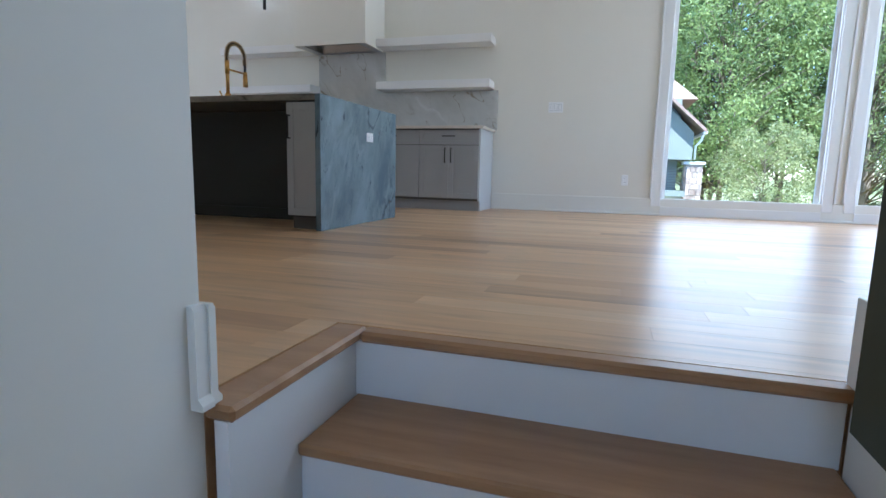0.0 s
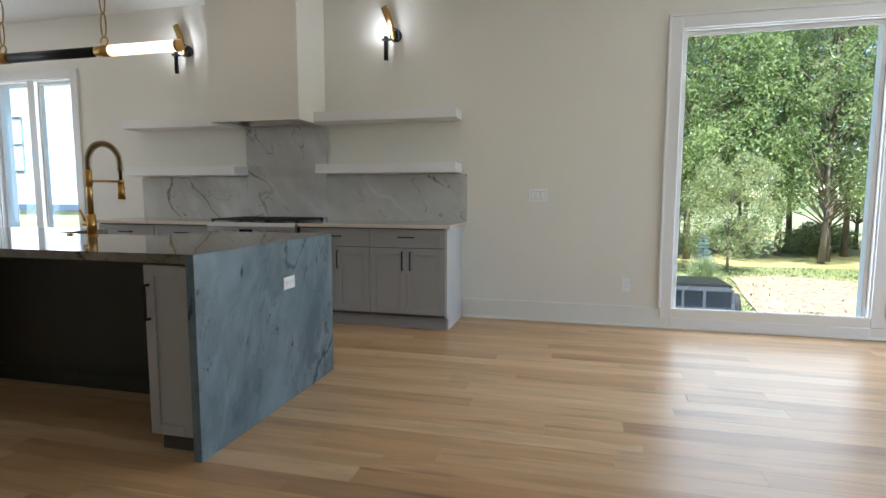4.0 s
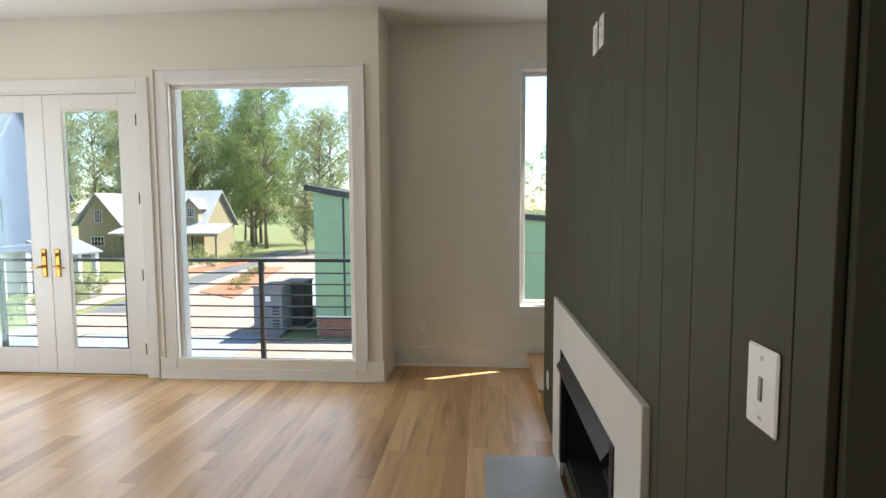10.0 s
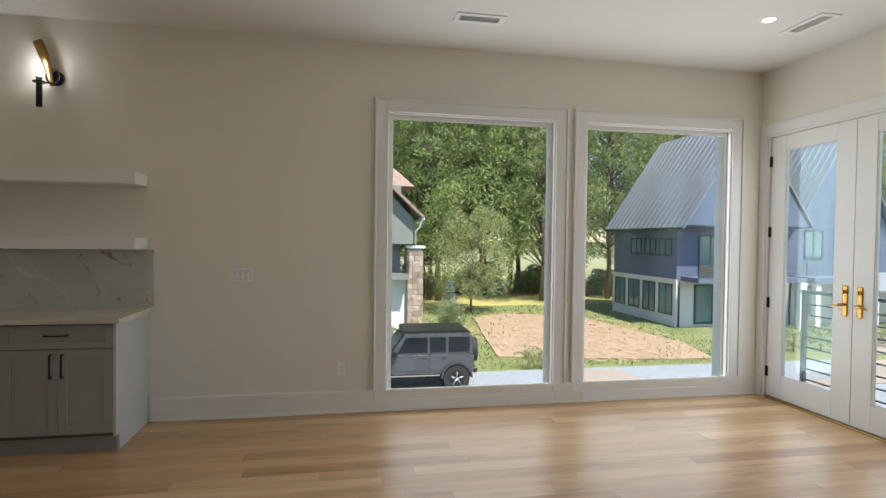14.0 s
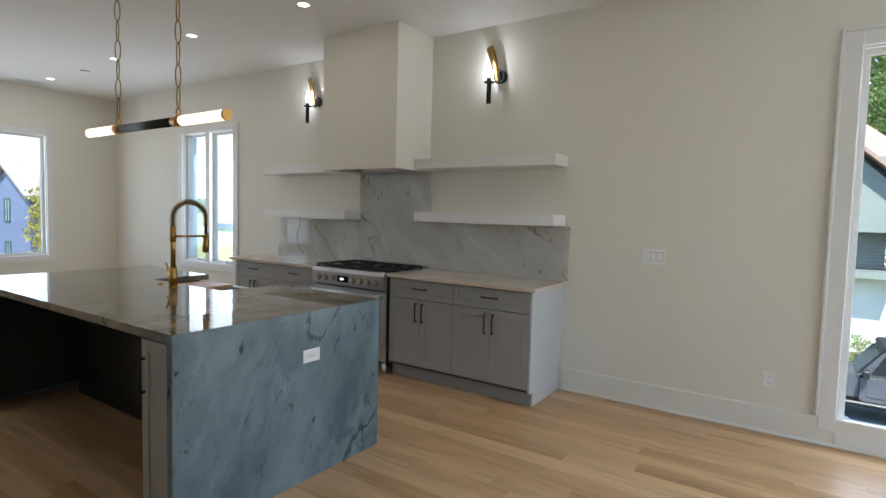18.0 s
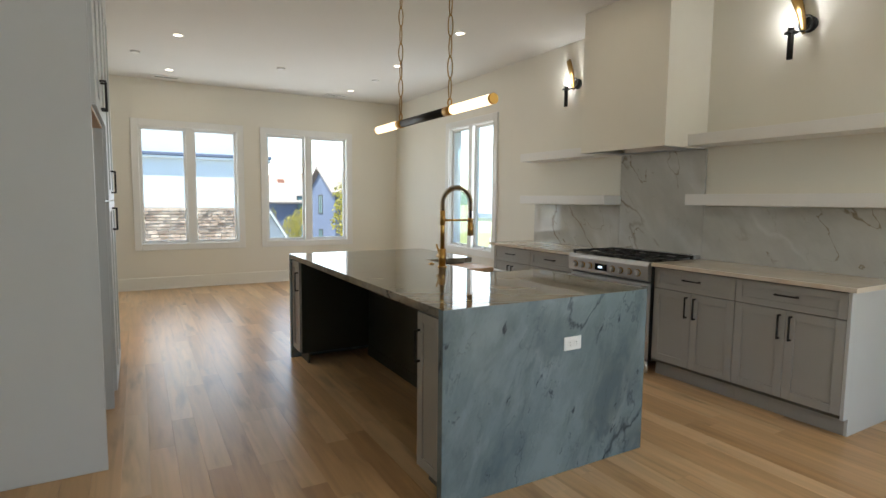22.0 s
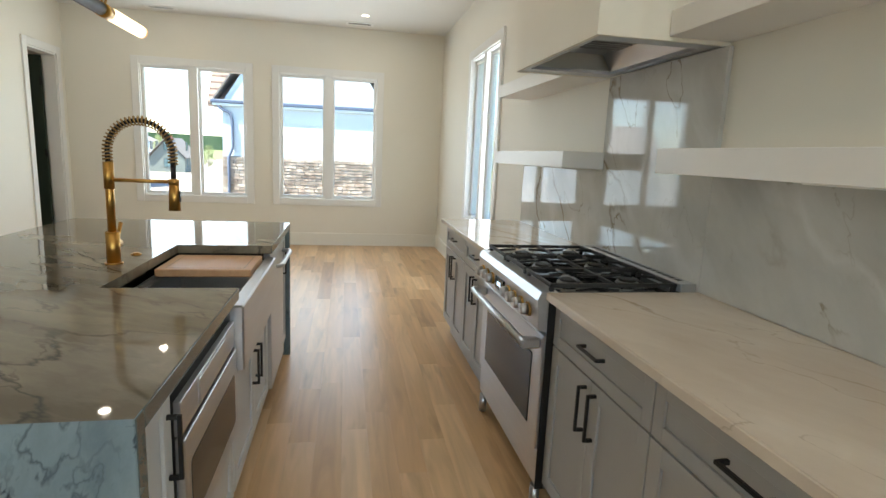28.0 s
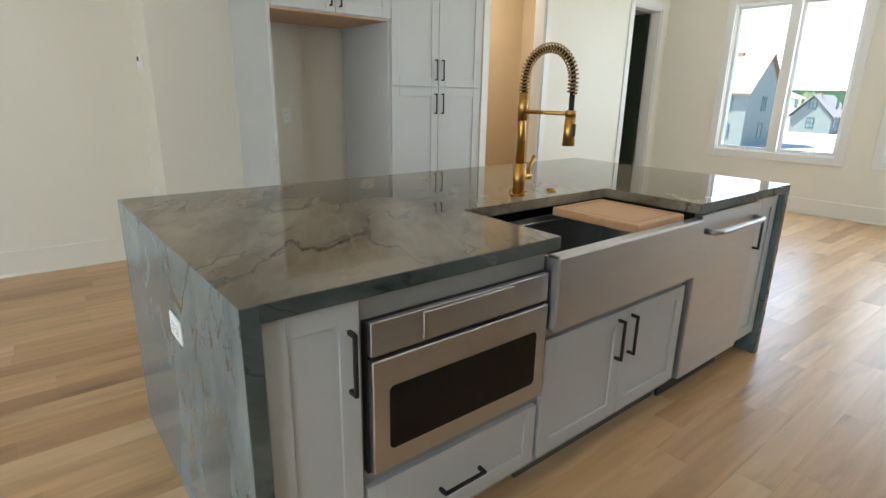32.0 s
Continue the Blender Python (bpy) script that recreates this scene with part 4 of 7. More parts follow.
bx("slab", "marble", bs, -1.374 + 1.8, 0.042 + 1.8, -0.02, -0.0005, 0.0005, 0.452, 0.001)
bx("slab", "marble", bs, -2.288 + 1.8, -1.376 + 1.8, -0.02, -0.0005, -0.02, 0.93, 0.001)
bx("slab", "marble", bs, -3.60 + 1.8, -2.29 + 1.8, -0.02, -0.0005, 0.0005, 0.44, 0.001)

for x0, x1, z, lab in ((-1.39, -0.01, 1.372, "thick white floating shelf above the marble"), (-1.392, -0.01, 1.858, "thick white floating shelf beside the hood"),
                       (-3.59, -2.275, 1.365, "thick white floating shelf above the marble"), (-3.60, -2.325, 1.85, "thick white floating shelf beside the hood")):
    s = thing("floating_shelf", (x0 + x1) / 2, 0, z, lab, "shelf", "floating shelves")
    h = (x1 - x0) / 2
    bx("board", "shelf", s, -h, h, -0.255, -0.0, 0.0, 0.09, 0.002)
    if z < 1.5:
        bx("lamp_strip", "plastic", s, -0.12, 0.12, -0.16, -0.10, -0.006, 0.0, 0.001, "slim under-shelf lamp, off")

hood = thing("range_hood", -1.858, 0, 1.845, "smooth off-white boxed range hood up to the ceiling", "range hood")
bx("front_panel", "wall", hood, -0.462, 0.462, -0.53, -0.515, 0.0, H - 1.846)
bx("side_panel", "wall", hood, -0.462, -0.447, -0.515, 0.0, 0.0, H - 1.846)
bx("side_panel", "wall", hood, 0.447, 0.462, -0.515, 0.0, 0.0, H - 1.846)
bm = bmesh.new()
box(bm, -0.447, 0.447, -0.515, -0.49, 0.004, 0.02)
box(bm, -0.447, 0.447, -0.06, -0.02, 0.004, 0.02)
box(bm, -0.447, -0.36, -0.49, -0.06, 0.004, 0.02)
box(bm, 0.36, 0.447, -0.49, -0.06, 0.004, 0.02)
part("liner", bm, "steel", hood, "brushed steel liner")
bm = bmesh.new()
prism(bm, [(-0.49, 0.02), (-0.44, 0.10), (-0.11, 0.10), (-0.06, 0.02), (-0.055, 0.02), (-0.105, 0.106), (-0.445, 0.106), (-0.495, 0.02)], "x", -0.36, 0.36)
part("canopy", bm, "steel", hood, "brushed steel inner canopy")
for k in range(9):
    bx("baffle", "steeldark", hood, -0.18 + 0.04 * k, -0.16 + 0.04 * k, -0.43, -0.12, 0.086, 0.099)

rg = thing("gas_range", -1.831, -0.02, 0, "stainless steel gas range with six burners and brass-ringed knobs", "range")
w = 0.455
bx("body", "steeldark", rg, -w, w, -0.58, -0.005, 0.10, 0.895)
bx("side", "black", rg, w - 0.004, w - 0.0005, -0.615, -0.58, 0.10, 0.895)
bm = bmesh.new()
prism(bm, [(-0.58, 0.745), (-0.65, 0.765), (-0.66, 0.88), (-0.645, 0.912), (-0.58, 0.912)], "x", -w + 0.001, w - 0.006)
ctl = part("control_panel", bm, "steel", rg)
for kx in (-0.36, -0.27, -0.18, 0.08, 0.17, 0.26, 0.35):
    bm = bmesh.new()
    cyl(bm, (kx, -0.652, 0.82), (kx, -0.665, 0.82), 0.029, n=20)
    part("bezel", bm, "brassdark", ctl, "antique brass ring")
    bm = bmesh.new()
    cyl(bm, (kx, -0.665, 0.82), (kx, -0.695, 0.82), 0.024, 0.021, n=20)
    box(bm, kx - 0.003, kx + 0.003, -0.698, -0.695, 0.82, 0.84)
    part("knob", bm, "steel", ctl, "steel knob")
bx("display", "blkglass", ctl, -0.115, 0.02, -0.664, -0.655, 0.792, 0.85, 0.002, "black clock display")
bx("clock", "range_lcd", ctl, -0.075, -0.03, -0.6655, -0.664, 0.812, 0.83)
dr = bx("oven_door", "steel", rg, -w + 0.004, w - 0.008, -0.625, -0.582, 0.27, 0.738, 0.004)
bx("window", "blkglass", dr, -0.345, 0.345, -0.628, -0.620, 0.335, 0.635, 0.002, "dark oven window")
bm = bmesh.new()
tube(bm, [(-0.42, -0.690, 0.70), (0.42, -0.690, 0.70)], 0.017, 14)
for s in (-1, 1):
    box(bm, s * 0.40 - 0.022, s * 0.40 + 0.022, -0.700, -0.624, 0.68, 0.72, 0.006)
part("handle", bm, "steel", dr, "steel bar handle")
bx("kick_drawer", "steel", rg, -w + 0.004, w - 0.008, -0.615, -0.582, 0.115, 0.262, 0.003)
for sx in (-0.42, 0.42):
    for sy in (-0.60, -0.08):
        bm = bmesh.new()
        cyl(bm, (sx, sy, 0.0), (sx, sy, 0.10), 0.02, n=12)
        part("foot", bm, "steel", rg)
bx("cooktop", "blkglass", rg, -w + 0.004, w - 0.008, -0.58, -0.07, 0.895, 0.912, 0.003, "black cooktop pan")
vt = bx("rear_vent", "steel", rg, -w + 0.002, w - 0.006, -0.07, -0.004, 0.895, 0.945, 0.003, "steel rear vent strip")
for k in range(18):
    bx("slot", "slot", vt, -0.40 + 0.045 * k, -0.37 + 0.045 * k, -0.05, -0.025, 0.9448, 0.9462)
for i in range(3):
    gx = -0.302 + 0.30 * i
    bm = bmesh.new()
    box(bm, gx - 0.143, gx + 0.143, -0.351, -0.339, 0.928, 0.944, 0.002)
    g = part("grate", bm, "iron", rg, "black cast iron grate")
    for gy in (-0.605, -0.088):
        bx("bar", "iron", g, gx - 0.143, gx + 0.143, gy - 0.006, gy + 0.006, 0.928, 0.944, 0.002)
    for ex in (-0.137, 0.137):
        bx("bar", "iron", g, gx + ex - 0.006, gx + ex + 0.006, -0.61, -0.082, 0.928, 0.944, 0.002)
    for by in (-0.475, -0.215):
        for a in (0, 90, 180, 270):
            dx, dy = math.cos(radians(a)), math.sin(radians(a))
            bm = bmesh.new()
            tube(bm, [(gx + dx * 0.035, by + dy * 0.035, 0.944), (gx + dx * 0.13, by + dy * 0.125, 0.938)], [0.005, 0.007], 6)
            part("finger", bm, "iron", g)
        bm = bmesh.new()
        cyl(bm, (gx, by, 0.911), (gx, by, 0.922), 0.05, 0.045, n=18)
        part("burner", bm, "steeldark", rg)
        bm = bmesh.new()
        cyl(bm, (gx, by, 0.922), (gx, by, 0.931), 0.036, 0.033, n=18)
        part("burner_cap", bm, "iron", rg)
    for fx in (-0.13, 0.13):
        for fy in (-0.60, -0.09):
            bx("foot", "iron", g, gx + fx - 0.008, gx + fx + 0.008, fy - 0.008, fy + 0.008, 0.911, 0.93)

# ---- island ----
IX0, IX1, IY0, IY1 = -3.205, -0.505, -3.06, -1.76
SX0, SX1, SY0 = -2.30, -1.445, -2.20       # sink cut-out, open to the aisle
top = thing("waterfall_countertop", (IX0 + IX1) / 2, (IY0 + IY1) / 2, 0.0, "polished blue-grey quartzite waterfall top with sink cut-out", "countertop")
cx, cy = (IX0 + IX1) / 2, (IY0 + IY1) / 2
T0 = 0.874
bm = bmesh.new()
for x0, x1, y0, y1 in ((IX0, IX1, IY0, SY0), (IX0, SX0, SY0, IY1), (SX1, IX1, SY0, IY1)):
    box(bm, x0 - cx, x1 - cx, y0 - cy, y1 - cy, T0, 0.914)
part("slab", bm, "bluetop", top)
bx("waterfall_side", "blue", top, IX1 - 0.04 - cx, IX1 + 0.0015 - cx, IY0 - cy - 0.0015, IY1 - cy + 0.0015, 0.0, 0.9135, 0.002, "blue-grey veined stone waterfall end")
bx("waterfall_side", "blue", top, IX0 - cx - 0.0015, IX0 + 0.04 - cx, IY0 - cy - 0.0015, IY1 - cy + 0.0015, 0.0, 0.9135, 0.002, "blue-grey veined stone waterfall end")

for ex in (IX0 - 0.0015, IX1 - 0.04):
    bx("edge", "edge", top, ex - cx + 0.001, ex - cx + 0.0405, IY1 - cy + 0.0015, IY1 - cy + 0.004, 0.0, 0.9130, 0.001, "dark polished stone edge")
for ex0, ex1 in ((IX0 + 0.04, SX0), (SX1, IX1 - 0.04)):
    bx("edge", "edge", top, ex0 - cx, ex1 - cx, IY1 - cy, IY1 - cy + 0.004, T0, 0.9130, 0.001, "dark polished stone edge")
FY = IY1 - 0.045                          # cabinet face on the aisle side
def island_box(name, x0, x1, label, cat="cabinet"):
    return thing(name, x0, FY, 0, label, cat, "island units")

u = island_box("island_cabinet", -0.78, -0.55, "narrow grey shaker cabinet at the island end")
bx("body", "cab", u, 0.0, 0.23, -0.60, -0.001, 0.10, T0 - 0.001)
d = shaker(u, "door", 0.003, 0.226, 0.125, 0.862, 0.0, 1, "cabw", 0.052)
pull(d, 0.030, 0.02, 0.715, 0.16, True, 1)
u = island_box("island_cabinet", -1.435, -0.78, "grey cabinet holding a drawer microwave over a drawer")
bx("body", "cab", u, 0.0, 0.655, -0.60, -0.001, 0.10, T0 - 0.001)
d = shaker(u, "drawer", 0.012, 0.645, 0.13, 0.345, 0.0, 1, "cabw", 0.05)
pull(d, 0.335, 0.02, 0.225, 0.16, False, 1)
mw = thing("drawer_microwave", -1.107, FY, 0.39, "brushed steel drawer microwave with a black window", "microwave")
bx("case", "black", mw, -0.315, 0.315, 0.0, 0.02, 0.0, 0.41)
bx("front", "steel", mw, -0.31, 0.31, 0.018, 0.042, 0.005, 0.315, 0.003, "brushed steel drawer front")
bm = bmesh.new()
prism(bm, [(-0.264, 0.072), (-0.264, 0.228), (-0.254, 0.238), (0.254, 0.238), (0.264, 0.228), (0.264, 0.072), (0.254, 0.062), (-0.254, 0.062)], "y", 0.040, 0.0435)
part("window", bm, "blkglass", mw, "black glass window")
cp = bx("control_panel", "steel", mw, -0.31, 0.31, 0.018, 0.036, 0.325, 0.412, 0.002)
bx("tilt_panel", "steel", cp, -0.16, 0.16, 0.034, 0.041, 0.333, 0.405, 0.002)
u = island_box("island_cabinet", -2.335, -1.435, "grey shaker sink cabinet with two doors")
bx("body", "cab", u, 0.0, 0.90, -0.60, -0.001, 0.10, 0.612)
bx("rail", "cab", u, 0.005, 0.895, -0.001, 0.012, 0.572, 0.612)
for a, b, hx in ((0.01, 0.439, 0.400), (0.443, 0.89, 0.482)):
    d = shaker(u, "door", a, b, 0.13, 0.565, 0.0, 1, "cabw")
    pull(d, hx, 0.02, 0.455, 0.16, True, 1)
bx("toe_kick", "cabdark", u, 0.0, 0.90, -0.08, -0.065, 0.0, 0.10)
dw = thing("dishwasher", -2.915, FY, 0, "brushed steel dishwasher with a bar handle", "dishwasher")
bx("tub", "black", dw, 0.004, 0.566, -0.56, 0.0, 0.10, T0 - 0.004)
bx("door", "steel", dw, 0.006, 0.564, 0.0, 0.035, 0.12, T0 - 0.012, 0.004)
bm = bmesh.new()
tube(bm, [(0.05, 0.035, 0.79), (0.055, 0.075, 0.79), (0.10, 0.085, 0.79), (0.47, 0.085, 0.79), (0.515, 0.075, 0.79), (0.52, 0.035, 0.79)], 0.013, 12)
part("handle", bm, "steel", dw, "steel bar handle")
bx("toe_kick", "black", dw, 0.006, 0.564, -0.06, -0.045, 0.0, 0.10)
u = island_box("island_cabinet", -3.163, -2.915, "narrow grey shaker cabinet at the island end")
bx("body", "cab", u, 0.0, 0.247, -0.60, -0.001, 0.10, T0 - 0.001)
d = shaker(u, "door", 0.003, 0.243, 0.125, 0.862, 0.0, 1, "cabw", 0.055)
pull(d, 0.215, 0.02, 0.70, 0.16, True, 1)

# seating side: end cabinets and a recessed back
BY = IY0 + 0.012
for x0, hx, lab in ((-0.775, 0.028, "narrow grey shaker end cabinet on the seating side"), (-3.163, 0.20, "narrow grey shaker end cabinet on the seating side")):
    u = thing("island_end_cabinet", x0, BY, 0, lab, "cabinet", "island units")
    # body takes the shade-darkened colour, the door keeps the plain grey
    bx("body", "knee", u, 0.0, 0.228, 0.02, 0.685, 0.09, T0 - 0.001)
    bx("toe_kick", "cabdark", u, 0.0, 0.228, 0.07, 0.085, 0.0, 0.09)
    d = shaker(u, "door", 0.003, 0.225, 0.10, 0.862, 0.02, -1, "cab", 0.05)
    pull(d, hx, 0.0, 0.70, 0.16, True, -1)
back = thing("knee_wall", -1.9, -2.43, 0, "dark recessed panel with the overhang's shade painted in", "panel")
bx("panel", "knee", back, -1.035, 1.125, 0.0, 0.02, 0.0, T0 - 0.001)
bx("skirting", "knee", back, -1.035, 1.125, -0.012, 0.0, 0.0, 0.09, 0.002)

sk = thing("farmhouse_sink", (SX0 + SX1) / 2, IY1, 0.615, "stainless apron-front sink let into the island", "sink")
hw = (SX1 - SX0) / 2
bx("apron", "steel", sk, -hw - 0.015, hw + 0.02, -0.03, 0.022, 0.0, 0.24, 0.006, "brushed steel apron")
bx("bowl_side", "steel", sk, -hw, -hw + 0.012, -0.44, -0.03, 0.0, 0.225)
bx("bowl_side", "steel", sk, hw - 0.012, hw, -0.44, -0.03, 0.0, 0.225)
bx("bowl_side", "steel", sk, -hw + 0.012, hw - 0.012, -0.44, -0.428, 0.0, 0.225)
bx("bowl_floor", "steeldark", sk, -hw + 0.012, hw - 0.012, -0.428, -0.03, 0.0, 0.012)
bm = bmesh.new()
cyl(bm, (0.05, -0.25, 0.012), (0.05, -0.25, 0.016), 0.05, n=20)
part("drain", bm, "steel", sk)
for yy in (-0.428, -0.05):
    bx("ledge", "steel", sk, -hw + 0.012, hw - 0.012, yy, yy + 0.014, 0.196, 0.206)
cb = thing("cutting_board", -2.085, -1.985, 0.840, "maple cutting board resting across the sink", "cutting board")
bm = bmesh.new()
box(bm, -0.165, 0.165, -0.20, 0.19, 0.0, 0.034, 0.004)
part("board", bm, "board", cb)
bm = bmesh.new()
for a in ((-0.135, 0.135, -0.165, -0.159), (-0.135, 0.135, 0.154, 0.160), (-0.135, -0.129, -0.159, 0.154), (0.129, 0.135, -0.159, 0.154)):
    box(bm, a[0], a[1], a[2], a[3], 0.0335, 0.0345)
part("groove", bm, "tread", cb, "juice groove")

fa = thing("kitchen_faucet", -1.84, -2.305, 0.914, "brushed brass spring-neck kitchen faucet", "faucet")
bm = bmesh.new()
cyl(bm, (0, 0, 0), (0, 0, 0.006), 0.033, n=24)
cyl(bm, (0, 0, 0.006), (0, 0, 0.13), 0.0255, n=24)
part("base", bm, "brass", fa)
bm = bmesh.new()
cyl(bm, (0, 0, 0.13), (0, 0, 0.40), 0.0155, n=18)
cyl(bm, (0, 0, 0.30), (0, 0, 0.405), 0.019, n=18)
part("column", bm, "brass", fa)
R = 0.118
arc = [Vector((0, R - R * math.cos(a), 0.405 + 0.045 + R * math.sin(a))) for a in [math.pi * k / 40 for k in range(41)]]
path = [Vector((0, 0, 0.405)), Vector((0, 0, 0.43))] + arc + [Vector((0, 2 * R, 0.43)), Vector((0, 2 * R, 0.40))]
bm = bmesh.new()
tube(bm, path, 0.009, 10)
part("hose", bm, "black", fa, "black hose")
# spring coil round the hose
dense = []
for a, b in zip(path, path[1:]):
    n = max(1, int((b - a).length / 0.002))
    dense += [a.lerp(b, k / n) for k in range(n)]
turns, coil = 34, []
for i in range(turns * 8):
    s = i / (turns * 8 - 1) * (len(dense) - 2)
    k = int(s)
    p = dense[k].lerp(dense[k + 1], s - k)
    t = (dense[min(k + 3, len(dense) - 1)] - dense[max(k - 3, 0)]).normalized()
    n1 = Vector((1, 0, 0))
    n2 = t.cross(n1)
    ang = 2 * math.pi * i / 8
    coil.append(p + (n1 * math.cos(ang) + n2 * math.sin(ang)) * 0.0175)
bm = bmesh.new()
tube(bm, coil, 0.0032, 5)
part("spring", bm, "brassdark", fa, "antique brass spring")
bm = bmesh.new()
tube(bm, [(0, 0, 0.335), (0, 2 * R - 0.02, 0.335)], 0.0075, 10)
cyl(bm, (0, 2 * R, 0.325), (0, 2 * R, 0.347), 0.02, n=16)
part("spray_arm", bm, "brass", fa)
bm = bmesh.new()
cyl(bm, (0, 2 * R, 0.34), (0, 2 * R, 0.40), 0.010, n=14)
part("neck", bm, "black", fa)
bm = bmesh.new()
cyl(bm, (0, 2 * R, 0.22), (0, 2 * R, 0.325), 0.0225, 0.0185, n=20)
sp = part("spray_head", bm, "brass", fa)
bx("button", "black", sp, -0.008, 0.008, 2 * R + 0.017, 2 * R + 0.024, 0.255, 0.30, 0.003, "black button")
bm = bmesh.new()
cyl(bm, (0, 0, 0.075), (-0.058, 0, 0.075), 0.017, n=16)
tube(bm, [(-0.048, 0, 0.075), (-0.058, 0, 0.11), (-0.085, 0.0, 0.155)], [0.007, 0.007, 0.008], 8)
part("lever", bm, "brass", fa)
ab = thing("air_switch", -2.03, -2.29, 0.914, "small round brass button on the island", "button")
bm = bmesh.new()
cyl(bm, (0, 0, 0), (0, 0, 0.006), 0.022, 0.02, n=20)
cyl(bm, (0, 0, 0.006), (0, 0, 0.010), 0.013, n=16)
part("button", bm, "brass", ab)


# ---- tall cabinets on the south side ----
PY = -4.37
def south_cab(name, x0, x1, z0, z1, label):
    return thing(name, x0, PY, 0, label, "cabinet", "tall cabinets")
pan = south_cab("pantry_cabinet", -3.485, -2.575, 0, 2.6, "tall pale grey pantry cabinet with four doors")
bx("body", "cabw", pan, 0.0, 0.91, -0.69, -0.001, 0.10, 2.75)
bx("toe_kick", "cabdark", pan, 0.0, 0.91, -0.08, -0.065, 0.0, 0.10)
for z0, z1, hz in ((0.115, 1.36, 1.235), (1.368, 2.74, 1.495)):
    for a, b, hx in ((0.003, 0.4535, 0.42), (0.4565, 0.907, 0.49)):
        d = shaker(pan, "door", a, b, z0, z1, 0.0, 1, "cabw", 0.07)
        pull(d, hx, 0.02, hz, 0.16, True, 1)
fr = south_cab("fridge_surround", -2.575, -1.64, 0, 2.6, "pale grey panels round an empty fridge space")
bx("side_panel", "cabw", fr, 0.913, 0.935, -0.69, 0.0, 0.001, 2.75, 0.001)
bx("side_panel", "cabw", fr, 0.001, 0.018, -0.69, 0.0, 0.001, 1.82)
top_c = bx("top_cabinet", "cabw", fr, 0.001, 0.913, -0.69, -0.001, 1.83, 2.75)
bx("bottom_panel", "board", fr, 0.001, 0.913, -0.69, -0.001, 1.818, 1.829, 0, "bare plywood underside")
for a, b, hx in ((0.003, 0.4555, 0.42), (0.4585, 0.910, 0.495)):
    d = shaker(fr, "door", a, b, 1.835, 2.74, 0.0, 1, "cabw", 0.07)
    pull(d, hx, 0.02, 1.95, 0.16, True, 1)
bx("cove", "cabw", pan, 0.0, 0.91, -0.69, 0.02, 2.75, H - 0.002)
bx("cove", "cabw", fr, 0.0, 0.935, -0.69, 0.02, 2.75, H - 0.002)


# ---- wall plates ----
def plate(name, x, y, z, rz, label, gangs=1, kind="outlet", sideways=False, parent_cat="wall plate"):
    """An electrical plate whose face looks along -y before it is turned by rz."""
    p = thing(name, x, y, z, label, parent_cat, rz=rz)
    w = 0.035 + 0.023 * (gangs - 1)
    hh = 0.058
    if sideways:
        w, hh = 0.058, 0.035
    bx("cover", "plastic", p, -w, w, -0.006, 0.0, -hh, hh, 0.003)
    for g in range(gangs):
        gx = (g - (gangs - 1) / 2) * 0.046
        if kind == "switch":
            # dark sheet painted in as the shadow line round the rocker
            bx("shadow_gap", "cabdark", p, gx - 0.0175, gx + 0.0175, -0.0066, -0.0055, -0.0345, 0.0345)
            bx("rocker", "plastic", p, gx - 0.016, gx + 0.016, -0.0095, -0.006, -0.033, 0.033, 0.002)
        elif kind == "key":
            bx("key_slot", "steeldark", p, gx - 0.004, gx + 0.004, -0.0085, -0.006, -0.018, 0.016, 0.001, "brushed key valve")
            for t in (-1, 1):
                bx("screw", "steel", p, gx - 0.003, gx + 0.003, -0.007, -0.006, t * 0.042 - 0.003, t * 0.042 + 0.003, 0.001)
        else:
            for s in (-1, 1):
                ox, oz = (s * 0.021, 0) if sideways else (gx, s * 0.021)
                f = bx("socket", "plastic", p, ox - 0.015, ox + 0.015, -0.0085, -0.006, oz - 0.015, oz + 0.015, 0.004)
                for t in (-1, 1):
                    if sideways:
                        bx("slot", "slot", f, ox - 0.004, ox + 0.004, -0.0092, -0.0084, oz + t * 0.006 - 0.001, oz + t * 0.006 + 0.001)
                    else:
                        bx("slot", "slot", f, ox + t * 0.006 - 0.001, ox + t * 0.006 + 0.001, -0.0092, -0.0084, oz - 0.004, oz + 0.004)
    return p


plate("outlet", 1.494, 0.0, 0.372, 0, "white duplex outlet low on the wall")
plate("light_switch", 0.706, 0.0, 1.166, 0, "white three-gang switch plate on the wall", 3, "switch")
plate("outlet", IX1 + 0.0015, -2.304, 0.677, 90, "white duplex outlet on the blue stone", 1, "outlet", True)
plate("outlet", XN, -4.22, 0.39, -90, "white duplex outlet low on the niche wall")
plate("outlet", -2.04, -5.10, 1.12, 180, "white outlet inside the fridge space")
plate("light_switch", -5.55, YSW, 1.16, 180, "white switch plate between the doorways", 1, "switch")
p = plate("gas_key_plate", 1.945, YF, 1.19, 180, "white gas key plate beside the fireplace", 1, "key")
p.scale = (1.3, 1.0, 1.15)
plate("outlet", 3.175, YF, 2.135, 180, "white outlet plate high on the chimney breast", 1)
plate("light_switch", 3.285, YF, 2.14, 180, "white plate high on the chimney breast", 1, "switch")
plate("light_switch", 4.72, YF, 0.30, 180, "small white plate low on the chimney breast", 1, "switch")
th = thing("thermostat", -1.08, -5.36, 1.50, "small white wall control beside the tall cabinets", "thermostat", rz=90)
bx("case", "plastic", th, -0.05, 0.05, -0.022, 0.0, -0.05, 0.05, 0.006)
bx("screen", "slot", th, -0.03, 0.03, -0.0235, -0.022, 0.0, 0.03, 0.001, "grey display")
